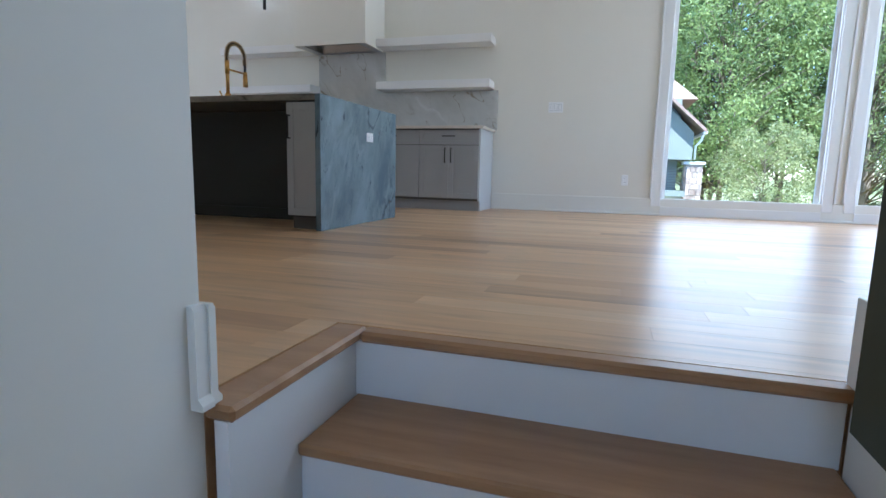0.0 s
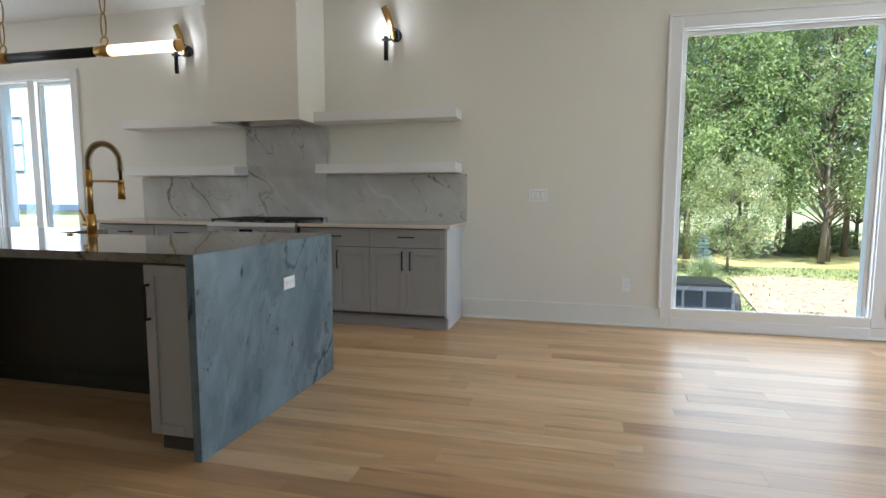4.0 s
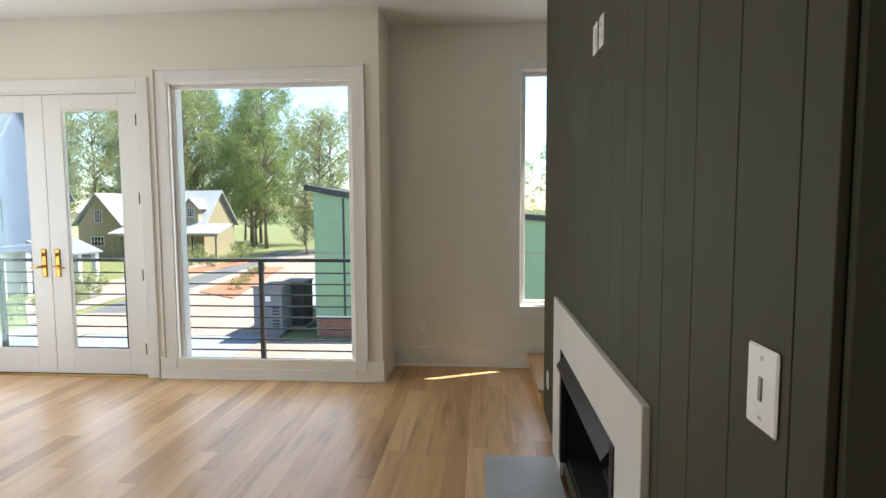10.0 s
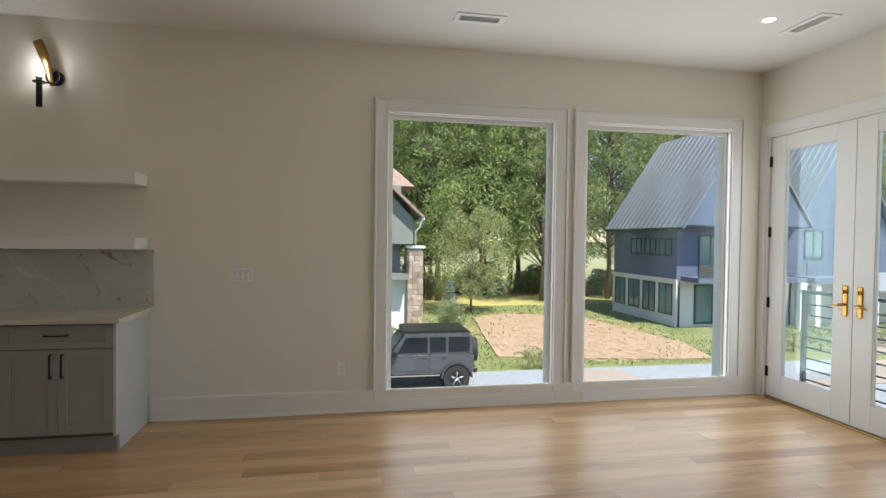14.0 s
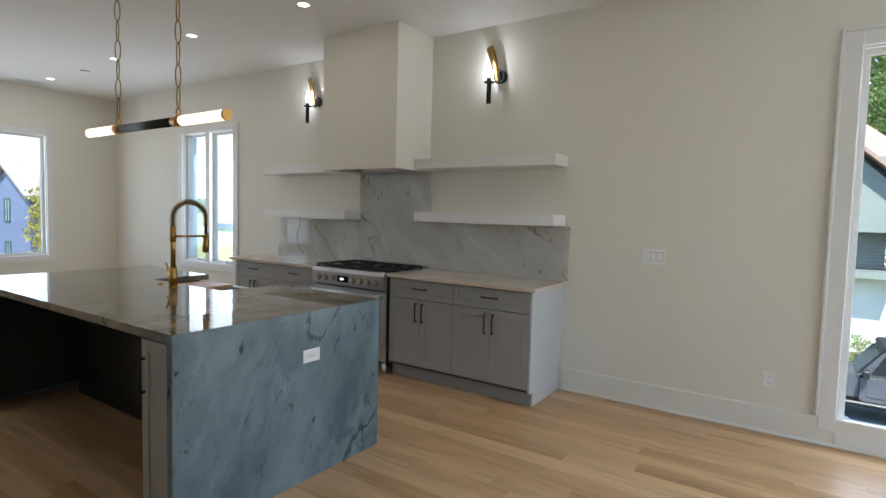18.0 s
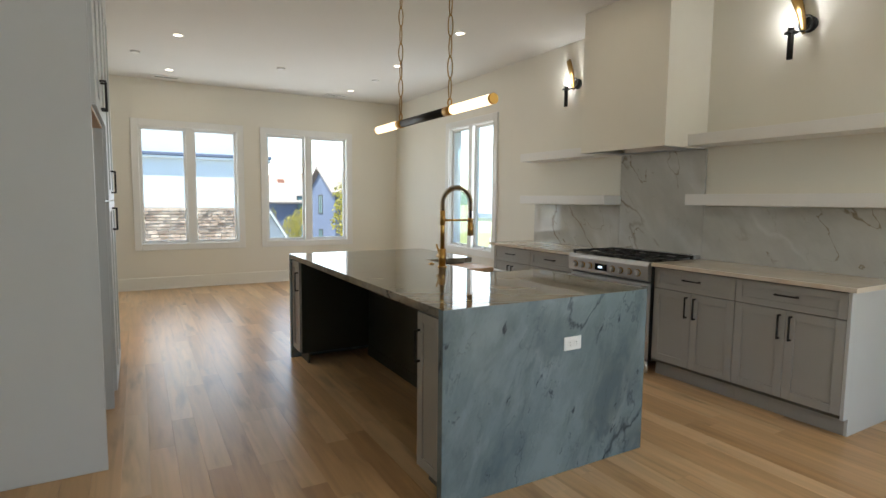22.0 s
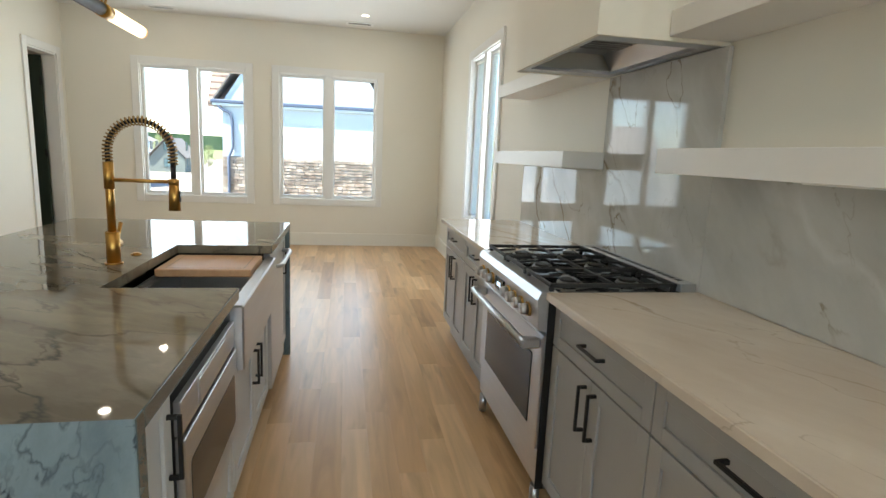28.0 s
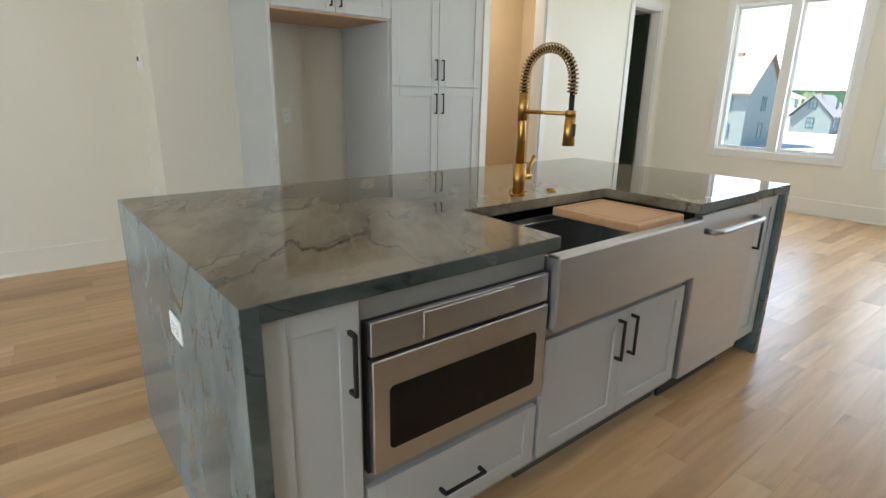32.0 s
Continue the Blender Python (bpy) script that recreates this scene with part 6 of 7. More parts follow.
def hip_roof(parent, x0, x1, y0, y1, z, h, ridge, material, over=0.35, ribs=0, rib_mat=None):
    bm = bmesh.new()
    x0, x1, y0, y1 = x0 - over, x1 + over, y0 - over, y1 + over
    ym = (y0 + y1) / 2
    v = [bm.verts.new(p) for p in ((x0, y0, z), (x1, y0, z), (x1, y1, z), (x0, y1, z), (ridge[0], ym, z + h), (ridge[1], ym, z + h))]
    for f in ((0, 1, 5, 4), (1, 2, 5), (2, 3, 4, 5), (3, 0, 4)):
        bm.faces.new([v[i] for i in f])
    bm.faces.new([v[3], v[2], v[1], v[0]])
    roof = part("roof", bm, material, parent)
    if ribs:
        quads = [((x0, y0, z), (x1, y0, z), (ridge[1], ym, z + h), (ridge[0], ym, z + h)), ((x0, y1, z), (x0, y0, z), (ridge[0], ym, z + h), (ridge[0], ym, z + h)), ((x1, y0, z), (x1, y1, z), (ridge[1], ym, z + h), (ridge[1], ym, z + h))]
        bm = bmesh.new()
        for a, b, c, d in quads:
            a, b, c, d = Vector(a), Vector(b), Vector(c), Vector(d)
            n = max(3, int((b - a).length / ribs))
            nrm = (b - a).cross(d - a).normalized()
            u = (b - a).normalized()
            up = (c.lerp(d, 0.5) - a.lerp(b, 0.5))
            up = (up - u * up.dot(u)).normalized()
            L = (d - a).dot(up)
            for k in range(1, n):
                s = (b - a).length * k / n
                # length of the seam until it meets a hip
                left, right = (d - a).dot(u), (c - a).dot(u)
                if s < left:
                    m = L * s / max(left, 1e-3)
                elif s > right:
                    m = L * ((b - a).length - s) / max((b - a).length - right, 1e-3)
                else:
                    m = L
                p = a + u * s + nrm * 0.015
                tube(bm, [p, p + up * m], 0.022, 4)
        tagged(part("seams", bm, rib_mat or material, roof), kind="stuff")
    return roof


def gable_roof(parent, x0, x1, y0, y1, z, h, axis, material, over=0.35, thick=0.16):
    bm = bmesh.new()
    if axis == "x":
        m = (y0 + y1) / 2
        prism(bm, [(y0 - over, z - 0.05), (m, z + h), (y1 + over, z - 0.05), (y1 + over, z - 0.05 + thick), (m, z + h + thick), (y0 - over, z - 0.05 + thick)], "x", x0 - over, x1 + over)
    else:
        m = (x0 + x1) / 2
        prism(bm, [(x0 - over, z - 0.05), (m, z + h), (x1 + over, z - 0.05), (x1 + over, z - 0.05 + thick), (m, z + h + thick), (x0 - over, z - 0.05 + thick)], "y", y0 - over, y1 + over)
    return part("roof", bm, material, parent)


def gable_body(parent, x0, x1, y0, y1, z0, z, h, axis, material):
    bm = bmesh.new()
    if axis == "x":
        prism(bm, [(y0, z0), (y1, z0), (y1, z), ((y0 + y1) / 2, z + h), (y0, z)], "x", x0, x1)
    else:
        prism(bm, [(x0, z0), (x1, z0), (x1, z), ((x0 + x1) / 2, z + h), (x0, z)], "y", y0, y1)
    return part("wall", bm, material, parent)


# slate-blue house: two steep gables side by side under metal roofs
def seam_roof(parent, prof, y0, y1, material, label, pitch=0.5, thick=0.14):
    """A folded metal roof along y over a profile of (x, z) points, with standing seams on each slope."""
    bm = bmesh.new()
    prism(bm, prof + [(x, z + thick) for x, z in reversed(prof)], "y", y0, y1)
    r = part("roof", bm, material, parent, label)
    bm = bmesh.new()
    n = int((y1 - y0) / pitch)
    for (xa, za), (xb, zb) in zip(prof, prof[1:]):
        for k in range(n + 1):
            y = y0 + 0.03 + (y1 - y0 - 0.06) * k / n
            tube(bm, [(xa, y, za + thick + 0.01), (xb, y, zb + thick + 0.01)], 0.022, 4)
    tagged(part("seams", bm, material, r), kind="stuff")
    return r


bh = thing("blue_house", 19.5, 21.9, GZ, "slate-blue and white house with steep grey metal roofs", "house")
bx("wall", "white", bh, 0.0, 7.4, 0.0, 7.0, -0.1, 2.5, 0, "white lower storey")
bx("wall", "white", bh, 7.4, 14.3, 0.2, 7.0, -0.1, 2.5, 0, "white lower storey")
bm = bmesh.new()
prism(bm, [(0.05, 2.5), (7.1, 2.5), (7.1, 5.7), (3.65, 11.0), (0.05, 5.55)], "y", 0.05, 6.95)
part("wall", bm, "navy", bh, "slate-blue gabled upper storey")
bm = bmesh.new()
prism(bm, [(-0.2, 5.55), (7.3, 5.55), (3.65, 11.15)], "y", -1.1, -0.9)
part("gable", bm, "navy", bh, "pale slate-blue gable over the balcony")
bx("soffit", "navy", bh, -0.2, 7.3, -0.9, 0.05, 5.45, 5.55)
bm = bmesh.new()
prism(bm, [(7.1, 2.5), (14.2, 2.5), (14.2, 5.6), (10.95, 10.85), (7.6, 5.5), (7.1, 5.5)], "y", 0.25, 7.0)
part("wall", bm, "navy", bh, "slate-blue gabled upper storey")
seam_roof(bh, [(-0.45, 5.3), (3.65, 11.3), (7.5, 5.5)], -1.2, 7.4, "metalroof", "grey standing-seam metal roof")
seam_roof(bh, [(7.5, 5.5), (10.95, 11.05), (14.6, 5.25)], -0.1, 7.4, "metalroof", "grey standing-seam metal roof")
bx("gutter", "seam", bh, -0.55, -0.43, -1.2, 7.4, 5.28, 5.42)
bx("band", "white", bh, -0.06, 0.0, -0.06, 7.06, 2.42, 2.58)
for k in range(4):
    pane_window(bh, (0.0, 0.95 + 1.68 * k, 1.42), "y", 1.3, 1.75, -1, "seam", "lglass", (2, 1), 0.07)
for k in range(3):
    pane_window(bh, (0.05, 1.1 + 1.55 * k, 4.35), "y", 1.2, 1.0, -1, "seam", "lglass", (2, 1), 0.08)
pane_window(bh, (2.1, 0.05, 3.95), "x", 1.5, 2.2, -1, "seam", "lglass", (2, 1), 0.1)
pane_window(bh, (6.0, 0.05, 4.2), "x", 0.9, 1.5, -1, "seam", "lglass", (1, 1), 0.1)
pane_window(bh, (9.0, 0.25, 4.6), "x", 1.3, 1.7, -1, "seam", "lglass", (2, 1), 0.1)
pane_window(bh, (13.1, 0.25, 4.6), "x", 0.9, 1.5, -1, "seam", "lglass", (1, 1), 0.1)
pane_window(bh, (1.7, 0.0, 1.2), "x", 1.2, 2.2, -1, "seam", "lglass", (1, 1), 0.1)
pane_window(bh, (4.4, 0.0, 1.15), "x", 1.0, 2.1, -1, "seam", "dglass", (1, 1), 0.1)
pane_window(bh, (6.3, 0.0, 1.3), "x", 0.8, 1.8, -1, "seam", "lglass", (1, 1), 0.1)
pane_window(bh, (9.0, 0.2, 1.3), "x", 0.9, 1.7, -1, "seam", "lglass", (1, 1), 0.1)
bal = bx("balcony", "navy", bh, 0.3, 6.9, -1.5, 0.0, 2.5, 2.75)
bx("parapet", "rail", bal, 0.3, 2.7, -1.5, -1.42, 2.75, 3.45)
for k in range(6):
    bx("rail", "rail", bal, 2.7, 6.9, -1.5, -1.47, 2.88 + 0.12 * k, 2.905 + 0.12 * k)
for px in (2.7, 4.8, 6.86):
    bx("post", "rail", bal, px, px + 0.05, -1.5, -1.45, 2.75, 3.6)
for px in (2.75, 4.9, 6.5):
    bx("column", "white", bh, px, px + 0.4, -1.5, -1.1, -0.1, 2.5)
for px, py in ((0.15, -0.04), (3.4, -1.55), (7.2, -0.06)):
    bm = bmesh.new()
    tube(bm, [(px, py, 2.5), (px, py - 0.05, 2.3), (px, py, 2.1), (px, py, -0.1)], 0.05, 7)
    part("downspout", bm, "seam", bh, "dark downspout")
bx("canopy", "navy", bh, 7.4, 11.0, -1.5, 0.2, 2.45, 2.75, 0, "slate-blue flat canopy")
for px in (7.6, 9.2, 10.6):
    bx("column", "white", bh, px, px + 0.3, -1.4, -1.1, -0.1, 2.45)
bm = bmesh.new()
prism(bm, [(-1.7, 1.95), (0.25, 2.85), (0.25, 2.95), (-1.7, 2.05)], "x", 11.05, 14.8)
part("porch_roof", bm, "metalroof", bh, "grey metal porch roof")
for px in (11.3, 12.8, 14.3):
    bx("column", "white", bh, px, px + 0.3, -1.55, -1.25, -0.1, 2.0)

# stone-fronted house on the west side of the lawn
sh = thing("stone_house", -4.9, 19.5, GZ, "grey-green stucco house with a buff stone pier and shingle roof", "house")
bx("wall", "gpaint", sh, 0.0, 9.1, 1.6, 10.0, -0.1, 7.2)
pier = bx("pier", "mortar", sh, 9.4, 10.1, 0.95, 1.75, -0.1, 4.2)
random.seed(5)
for r in range(16):
    for f in range(2):
        x = 9.38
        u = 0.0
        while u < 0.70:
            L = min(random.choice((0.22, 0.3, 0.42)), 0.72 - u)
            if f == 0:
                bx("stone", "fstone", pier, x + u + 0.008, x + u + L - 0.008, 0.915, 0.955, -0.08 + 0.262 * r, 0.165 + 0.262 * r, 0.01)
            else:
                bx("stone", "fstone", pier, 9.36, 9.405, 0.95 + u + 0.008, 0.95 + u + L - 0.008, -0.08 + 0.262 * r, 0.165 + 0.262 * r, 0.01)
            u += L
for f in range(16):
    bx("stone", "fstone", pier, 10.095, 10.125, 0.96, 1.34 + 0.05 * (f % 3), -0.08 + 0.262 * f, 0.165 + 0.262 * f, 0.01)
bx("cap", "white", sh, 9.3, 10.2, 0.85, 1.85, 4.2, 4.32)
bb = bx("balcony", "gpaint", sh, 5.0, 9.4, 0.4, 1.6, 2.75, 3.0)
for k in range(8):
    bx("rail", "rail", bb, 5.0, 9.4, 0.4, 0.43, 3.12 + 0.12 * k, 3.14 + 0.12 * k)
for px in (5.0, 6.4, 7.8, 9.34):
    bx("post", "rail", bb, px, px + 0.05, 0.38, 0.43, 3.0, 4.08)
bx("wall", "white", sh, 5.0, 9.4, 1.2, 1.6, -0.1, 2.75)
hip_roof(sh, 0.0, 9.3, 2.4, 10.0, 7.2, 4.6, (4.0, 5.3), "shingle", 0.5)
gable_body(sh, 4.8, 9.6, 0.7, 4.0, 4.4, 5.6, 2.4, "y", "gpaint")
gable_roof(sh, 4.8, 9.6, 0.7, 4.0, 5.6, 2.6, "y", "shingle", 0.45)
bx("gutter", "trim", sh, 9.95, 10.08, 0.3, 4.3, 5.50, 5.62, 0.01, "pale gutter")
bm = bmesh.new()
tube(bm, [(10.0, 0.7, 5.5), (9.9, 0.75, 5.2), (9.72, 0.8, 5.0), (9.72, 0.8, 4.4)], 0.05, 7)
part("downspout", bm, "trim", sh, "pale downspout")
pane_window(sh, (7.3, 1.6, 4.3), "x", 1.6, 2.3, -1, "seam", "lglass", (2, 2), 0.08)
pane_window(sh, (7.3, 1.2, 1.3), "x", 1.6, 2.2, -1, "seam", "lglass", (3, 3), 0.06)
pane_window(sh, (3.2, 1.6, 4.3), "x", 1.4, 1.8, -1, "seam", "lglass", (2, 2), 0.08)

# tan cottage with dormers, its front towards the street
ct = thing("tan_cottage", 52.0, 33.8, GZ, "tan cottage with a pale metal roof and two dormers", "house", rz=-90)
gable_body(ct, -2.2, 2.2, 0.0, 8.0, -0.1, 3.2, 3.0, "y", "tan")
gable_roof(ct, -2.2, 2.2, 0.0, 8.0, 3.2, 3.1, "y", "lightroof", 0.4)
gable_body(ct, 2.2, 10.4, 1.0, 7.6, -0.1, 3.0, 3.5, "x", "tan")
gable_roof(ct, 2.2, 10.4, 1.0, 7.6, 3.0, 3.6, "x", "lightroof", 0.4)
bm = bmesh.new()
prism(bm, [(-2.0, 2.35), (1.2, 3.2), (1.2, 3.32), (-2.0, 2.47)], "x", 2.3, 13.4)
part("porch_roof", bm, "lightroof", ct, "pale metal porch roof")
bx("beam", "tan", ct, 2.4, 13.2, -1.9, -1.7, 2.15, 2.35)
for px in (2.6, 5.2, 7.8, 10.4, 13.0):
    bx("post", "tan", ct, px, px + 0.2, -1.9, -1.7, -0.1, 2.2)
for dx in (6.4, 8.4):
    gable_body(ct, dx, dx + 1.5, 0.9, 4.0, 3.0, 4.8, 0.9, "y", "tan")
    gable_roof(ct, dx, dx + 1.5, 0.9, 4.0, 4.8, 1.0, "y", "lightroof", 0.25, 0.1)
    pane_window(ct, (dx + 0.75, 0.9, 4.45), "x", 0.8, 0.95, -1, "white", "dglass", (3, 3), 0.07)
pane_window(ct, (0.0, 0.0, 4.1), "x", 0.8, 1.3, -1, "white", "dglass", (3, 3), 0.07)
pane_window(ct, (-0.2, 0.0, 1.6), "x", 1.4, 1.0, -1, "white", "dglass", (4, 2), 0.07)
pane_window(ct, (4.3, 1.0, 1.3), "x", 1.0, 1.7, -1, "white", "dglass", (2, 2), 0.07)
pane_window(ct, (8.8, 1.0, 1.3), "x", 1.0, 1.7, -1, "white", "dglass", (2, 2), 0.07)

# house under construction, green sheathing over brick
gh = thing("unfinished_house", 20.2, -15.5, GZ, "unfinished house clad in green sheathing over a brick base", "house")
def eaves(y):
    """Height of the swept roof line at y along the house."""
    d = 17.2 - y
    return 5.38 - 0.19 * d + 0.0065 * d * d


bm = bmesh.new()
prism(bm, [(0.0, 0.72), (16.9, 0.72)] + [(y, eaves(y) - 0.02) for y in [16.9 - 1.69 * k for k in range(11)]], "x", 0.0, 7.0)
part("wall", bm, "green", gh, "green sheathing panels")
base = bx("brick_base", "mortar", gh, 0.02, 7.0, 0.02, 16.88, -0.1, 0.72)
bx("sill", "plastic", gh, -0.03, 0.0, 0.0, 16.9, 0.70, 0.75, 0, "pale sill strip")
for y in [15.8 - 1.22 * k for k in range(13)]:
    bx("seam", "seam", gh, -0.008, 0.0, y - 0.04, y + 0.04, 0.75, eaves(y) - 0.05)
for y0, y1 in ((0.0, 16.9),):
    bx("seam", "mortar", gh, -0.006, -0.001, y0, y1, 3.06, 3.11)
for k in range(5):
    bx("seam", "seam", gh, 0.6 + 1.22 * k - 0.04, 0.6 + 1.22 * k + 0.04, 16.9, 16.908, 0.75, 5.1)
bm = bmesh.new()
ys = [17.2 - 17.4 * k / 14 for k in range(15)]
prism(bm, [(y, eaves(y)) for y in ys] + [(y, eaves(y) + 0.2) for y in reversed(ys)], "x", -0.12, 7.3)
part("roof", bm, "seam", gh, "dark swept roof edge")
pane_window(gh, (0.0, 6.2, 3.4), "y", 1.2, 1.6, -1, "white", "dglass", (1, 1), 0.06)

# white house to the west
wh = thing("white_house", -20.0, -5.72, GZ, "white gabled house with a buff field-stone base", "house")
bx("wall", "wsiding", wh, -9.0, 0.0, 0.0, 5.79, 4.25, 6.1)
stonebase = bx("stone_base", "mortar", wh, -9.0, 0.03, -0.03, 5.82, -0.1, 4.25)
bx("gutter", "navy", wh, 0.02, 0.16, -0.35, 6.1, 6.08, 6.2, 0.02, "dark gutter")
bx("soffit", "wsiding", wh, -0.1, 0.14, -0.3, 6.05, 6.0, 6.07)
bm = bmesh.new()
prism(bm, [(0.0, 6.1), (5.79, 6.1), (2.9, 10.6)], "x", -9.0, 0.0)
part("gable", bm, "wsiding", wh, "white gable wall")
bm = bmesh.new()
prism(bm, [(-0.38, 6.0), (2.9, 10.9), (6.05, 5.95), (6.05, 6.05), (2.9, 11.02), (-0.38, 6.1)], "x", -9.2, 0.10)
part("roof", bm, "gshingle", wh, "thin dark-edged shingle roof")
bm = bmesh.new()
prism(bm, [(-0.35, 5.95), (-4.2, 11.9), (-4.2, 12.05), (-0.35, 6.1)], "y", -0.55, 2.9)
sl = part("roof", bm, "shingle", wh, "brown shingle roof slope")
for k in range(24):
    u = k / 24
    bx("course", "shingle", sl, -0.35 - 3.85 * u - 0.14, -0.35 - 3.85 * u + 0.01, -0.55, 2.9, 6.1 + 5.95 * u, 6.15 + 5.95 * u)
for y0, sgn in ((-0.15, 1), (5.95, -1)):
    bm = bmesh.new()
    tube(bm, [(0.09, y0, 6.08), (0.09, y0 + sgn * 0.1, 5.9), (0.07, y0 + sgn * 0.42, 5.75), (0.07, y0 + sgn * 0.5, 5.5), (0.07, y0 + sgn * 0.5, 4.55), (0.10, y0 + sgn * 0.36, 4.2), (0.13, y0 + sgn * 0.36, 0.0)], 0.05, 8)
    part("downspout", bm, "navy", wh, "dark downspout")
bm = bmesh.new()
prism(bm, [(5.79, -0.1), (8.2, -0.1), (8.2, 0.9), (5.79, 4.6)], "x", -7.0, -0.25)
part("wing", bm, "wsiding", wh, "white lean-to wing")
bm = bmesh.new()
prism(bm, [(5.35, 5.1), (8.3, 0.3), (8.3, 0.42), (5.35, 5.24)], "x", -7.2, 0.08)
part("wing_roof", bm, "wsiding", wh, "white sloping lean-to roof")
bm = bmesh.new()
prism(bm, [(5.35, 5.24), (8.3, 0.42), (8.3, 0.47), (5.35, 5.30)], "x", -7.25, 0.10)
part("roof_edge", bm, "gshingle", wh, "dark roof edge")

# white and green neighbour to the north-west
nh = thing("north_house", -19.0, 9.0, GZ, "white house over a pale green lower storey", "house")
bx("wall", "lime", nh, 0.0, 9.5, 0.0, 7.0, -0.1, 4.0, 0, "pale green lower wall")
bx("wall", "wsiding", nh, 0.0, 9.5, -0.02, 7.02, 4.0, 8.6, 0, "white upper wall")
gable_roof(nh, 0.0, 9.5, 0.0, 7.0, 8.6, 2.6, "x", "gshingle", 0.4)
bx("band", "navy", nh, -0.05, 9.55, -0.08, -0.02, 3.85, 4.05)
for x in (2.0, 5.0, 8.2):
    pane_window(nh, (x, 0.0, 2.4), "x", 0.9, 1.2, -1, "white", "lglass", (1, 2))
    pane_window(nh, (x, 0.0, 6.0), "x", 0.7, 1.8, -1, "seam", "dglass", (1, 2))


def row_house(x, y, rz, wallm, roofm, w, d, hw, hr, label):
    h = thing("row_house", x, y, GZ, label, "house", "houses down the street", rz)
    gable_body(h, -w / 2, w / 2, -d / 2, d / 2, -0.2, hw, hr, "x", wallm)
    gable_roof(h, -w / 2, w / 2, -d / 2, d / 2, hw, hr + 0.1, "x", roofm, 0.35)
    for s in (-1, 1):
        for k in range(3):
            for z in (1.5, 4.2):
                pane_window(h, (-w / 2 + w * (k + 0.5) / 3, s * d / 2, z), "x", 0.9, 1.4, s, "seam" if wallm != "wsiding" else "navy", "lglass", (1, 2), 0.07)
        for z in (1.5, 4.2):
            pane_window(h, (s * w / 2, 0.0, z), "y", 1.0, 1.5, s, "seam", "lglass", (2, 2), 0.07)
    bx("chimney", "brick", h, w * 0.2, w * 0.2 + 0.6, -0.3, 0.3, hw + hr * 0.5, hw + hr + 0.45)
    return h


row_house(-40, 12.7, 90, "navy", "gshingle", 8.6, 7, 5.0, 1.9, "dark grey gabled house with a brown shingle roof")
row_house(-54, 6.0, 90, "navy", "gshingle", 11, 7, 4.2, 1.9, "dark grey row house with a brown shingle roof")
row_house(-52, -4.5, 90, "gpaint", "gshingle", 9, 7, 4.0, 2.0, "grey row house with a brown shingle roof")
row_house(-80, 16, 30, "tan", "shingle", 12, 9, 6.0, 2.0, "far orange-brown house behind the trees")
row_house(-98, -30, 0, "gpaint", "gshingle", 8, 5.4, 2.3, 3.0, "small grey-green gabled house down the street")
row_house(-62, -30, 90, "gpaint", "shingle", 11, 8, 5.1, 3.8, "tall grey house with a steep brown shingle roof")
row_house(-126, -47, 0, "wsiding", "gshingle", 8, 12, 4.4, 2.2, "far white house with a grey roof")
for x, y, s, r in ((-30, 3.5, 0.56, 10), (-33, 4.9, 0.62, 50), (-29, 2.0, 0.62, 80)):
    t = copy_thing(street, pose(x, y, GZ, 0, 0, r))
    t.scale = (s * 0.4, s * 0.4, s)
for x, y, s, r in ((-70, 12, 0.45, 0), (-84, 8, 0.5, 60), (-76, 3, 0.42, 30), (-110, -36, 0.4, 0), (-104, -26, 0.3, 0)):
    t = copy_thing(thin_t, pose(x, y, GZ, 0, 0, r))
    t.scale = (s, s, s)


def parked_car(x, y, rz, mat, label):
    """A small family car: lower body, glass cabin, roof, wheels and lamps."""
    c = thing("parked_car", x, y, GZ, label, "car", "cars down the street", rz)
    bm = bmesh.new()
    prism(bm, [(-2.1, 0.35), (2.1, 0.35), (2.15, 0.75), (1.9, 0.92), (-1.0, 0.95), (-1.95, 0.82), (-2.15, 0.62)], "y", -0.86, 0.86)
    part("body", bm, mat, c)
    bm = bmesh.new()
    prism(bm, [(-1.1, 0.95), (-0.45, 1.40), (1.2, 1.42), (1.85, 0.93)], "y", -0.74, 0.74)
    part("windows", bm, "dglass", c, "dark car windows")
    bm = bmesh.new()
    prism(bm, [(-0.50, 1.40), (-0.3, 1.47), (1.0, 1.49), (1.25, 1.41)], "y", -0.72, 0.72)
    part("roof", bm, mat, c)
    for wx in (-1.35, 1.3):
        for sd in (-1, 1):
            bm = bmesh.new()
            cyl(bm, (wx, sd * 0.70, 0.32), (wx, sd * 0.89, 0.32), 0.32, n=18)
            w_ = part("wheel", bm, "tyre", c, "black tyre")
            bm = bmesh.new()
            cyl(bm, (wx, sd * 0.885, 0.32), (wx, sd * 0.90, 0.32), 0.2, n=14)
            part("rim", bm, "steel", w_, "silver rim")
    for sd in (-1, 1):
        bx("headlight", "plastic", c, -2.14, -2.02, *sorted((sd * 0.5, sd * 0.78)), 0.62, 0.74, 0.01)
        bx("tail_light", "mulch", c, 2.05, 2.16, *sorted((sd * 0.55, sd * 0.8)), 0.66, 0.82, 0.01, "red tail lamp")
    return c


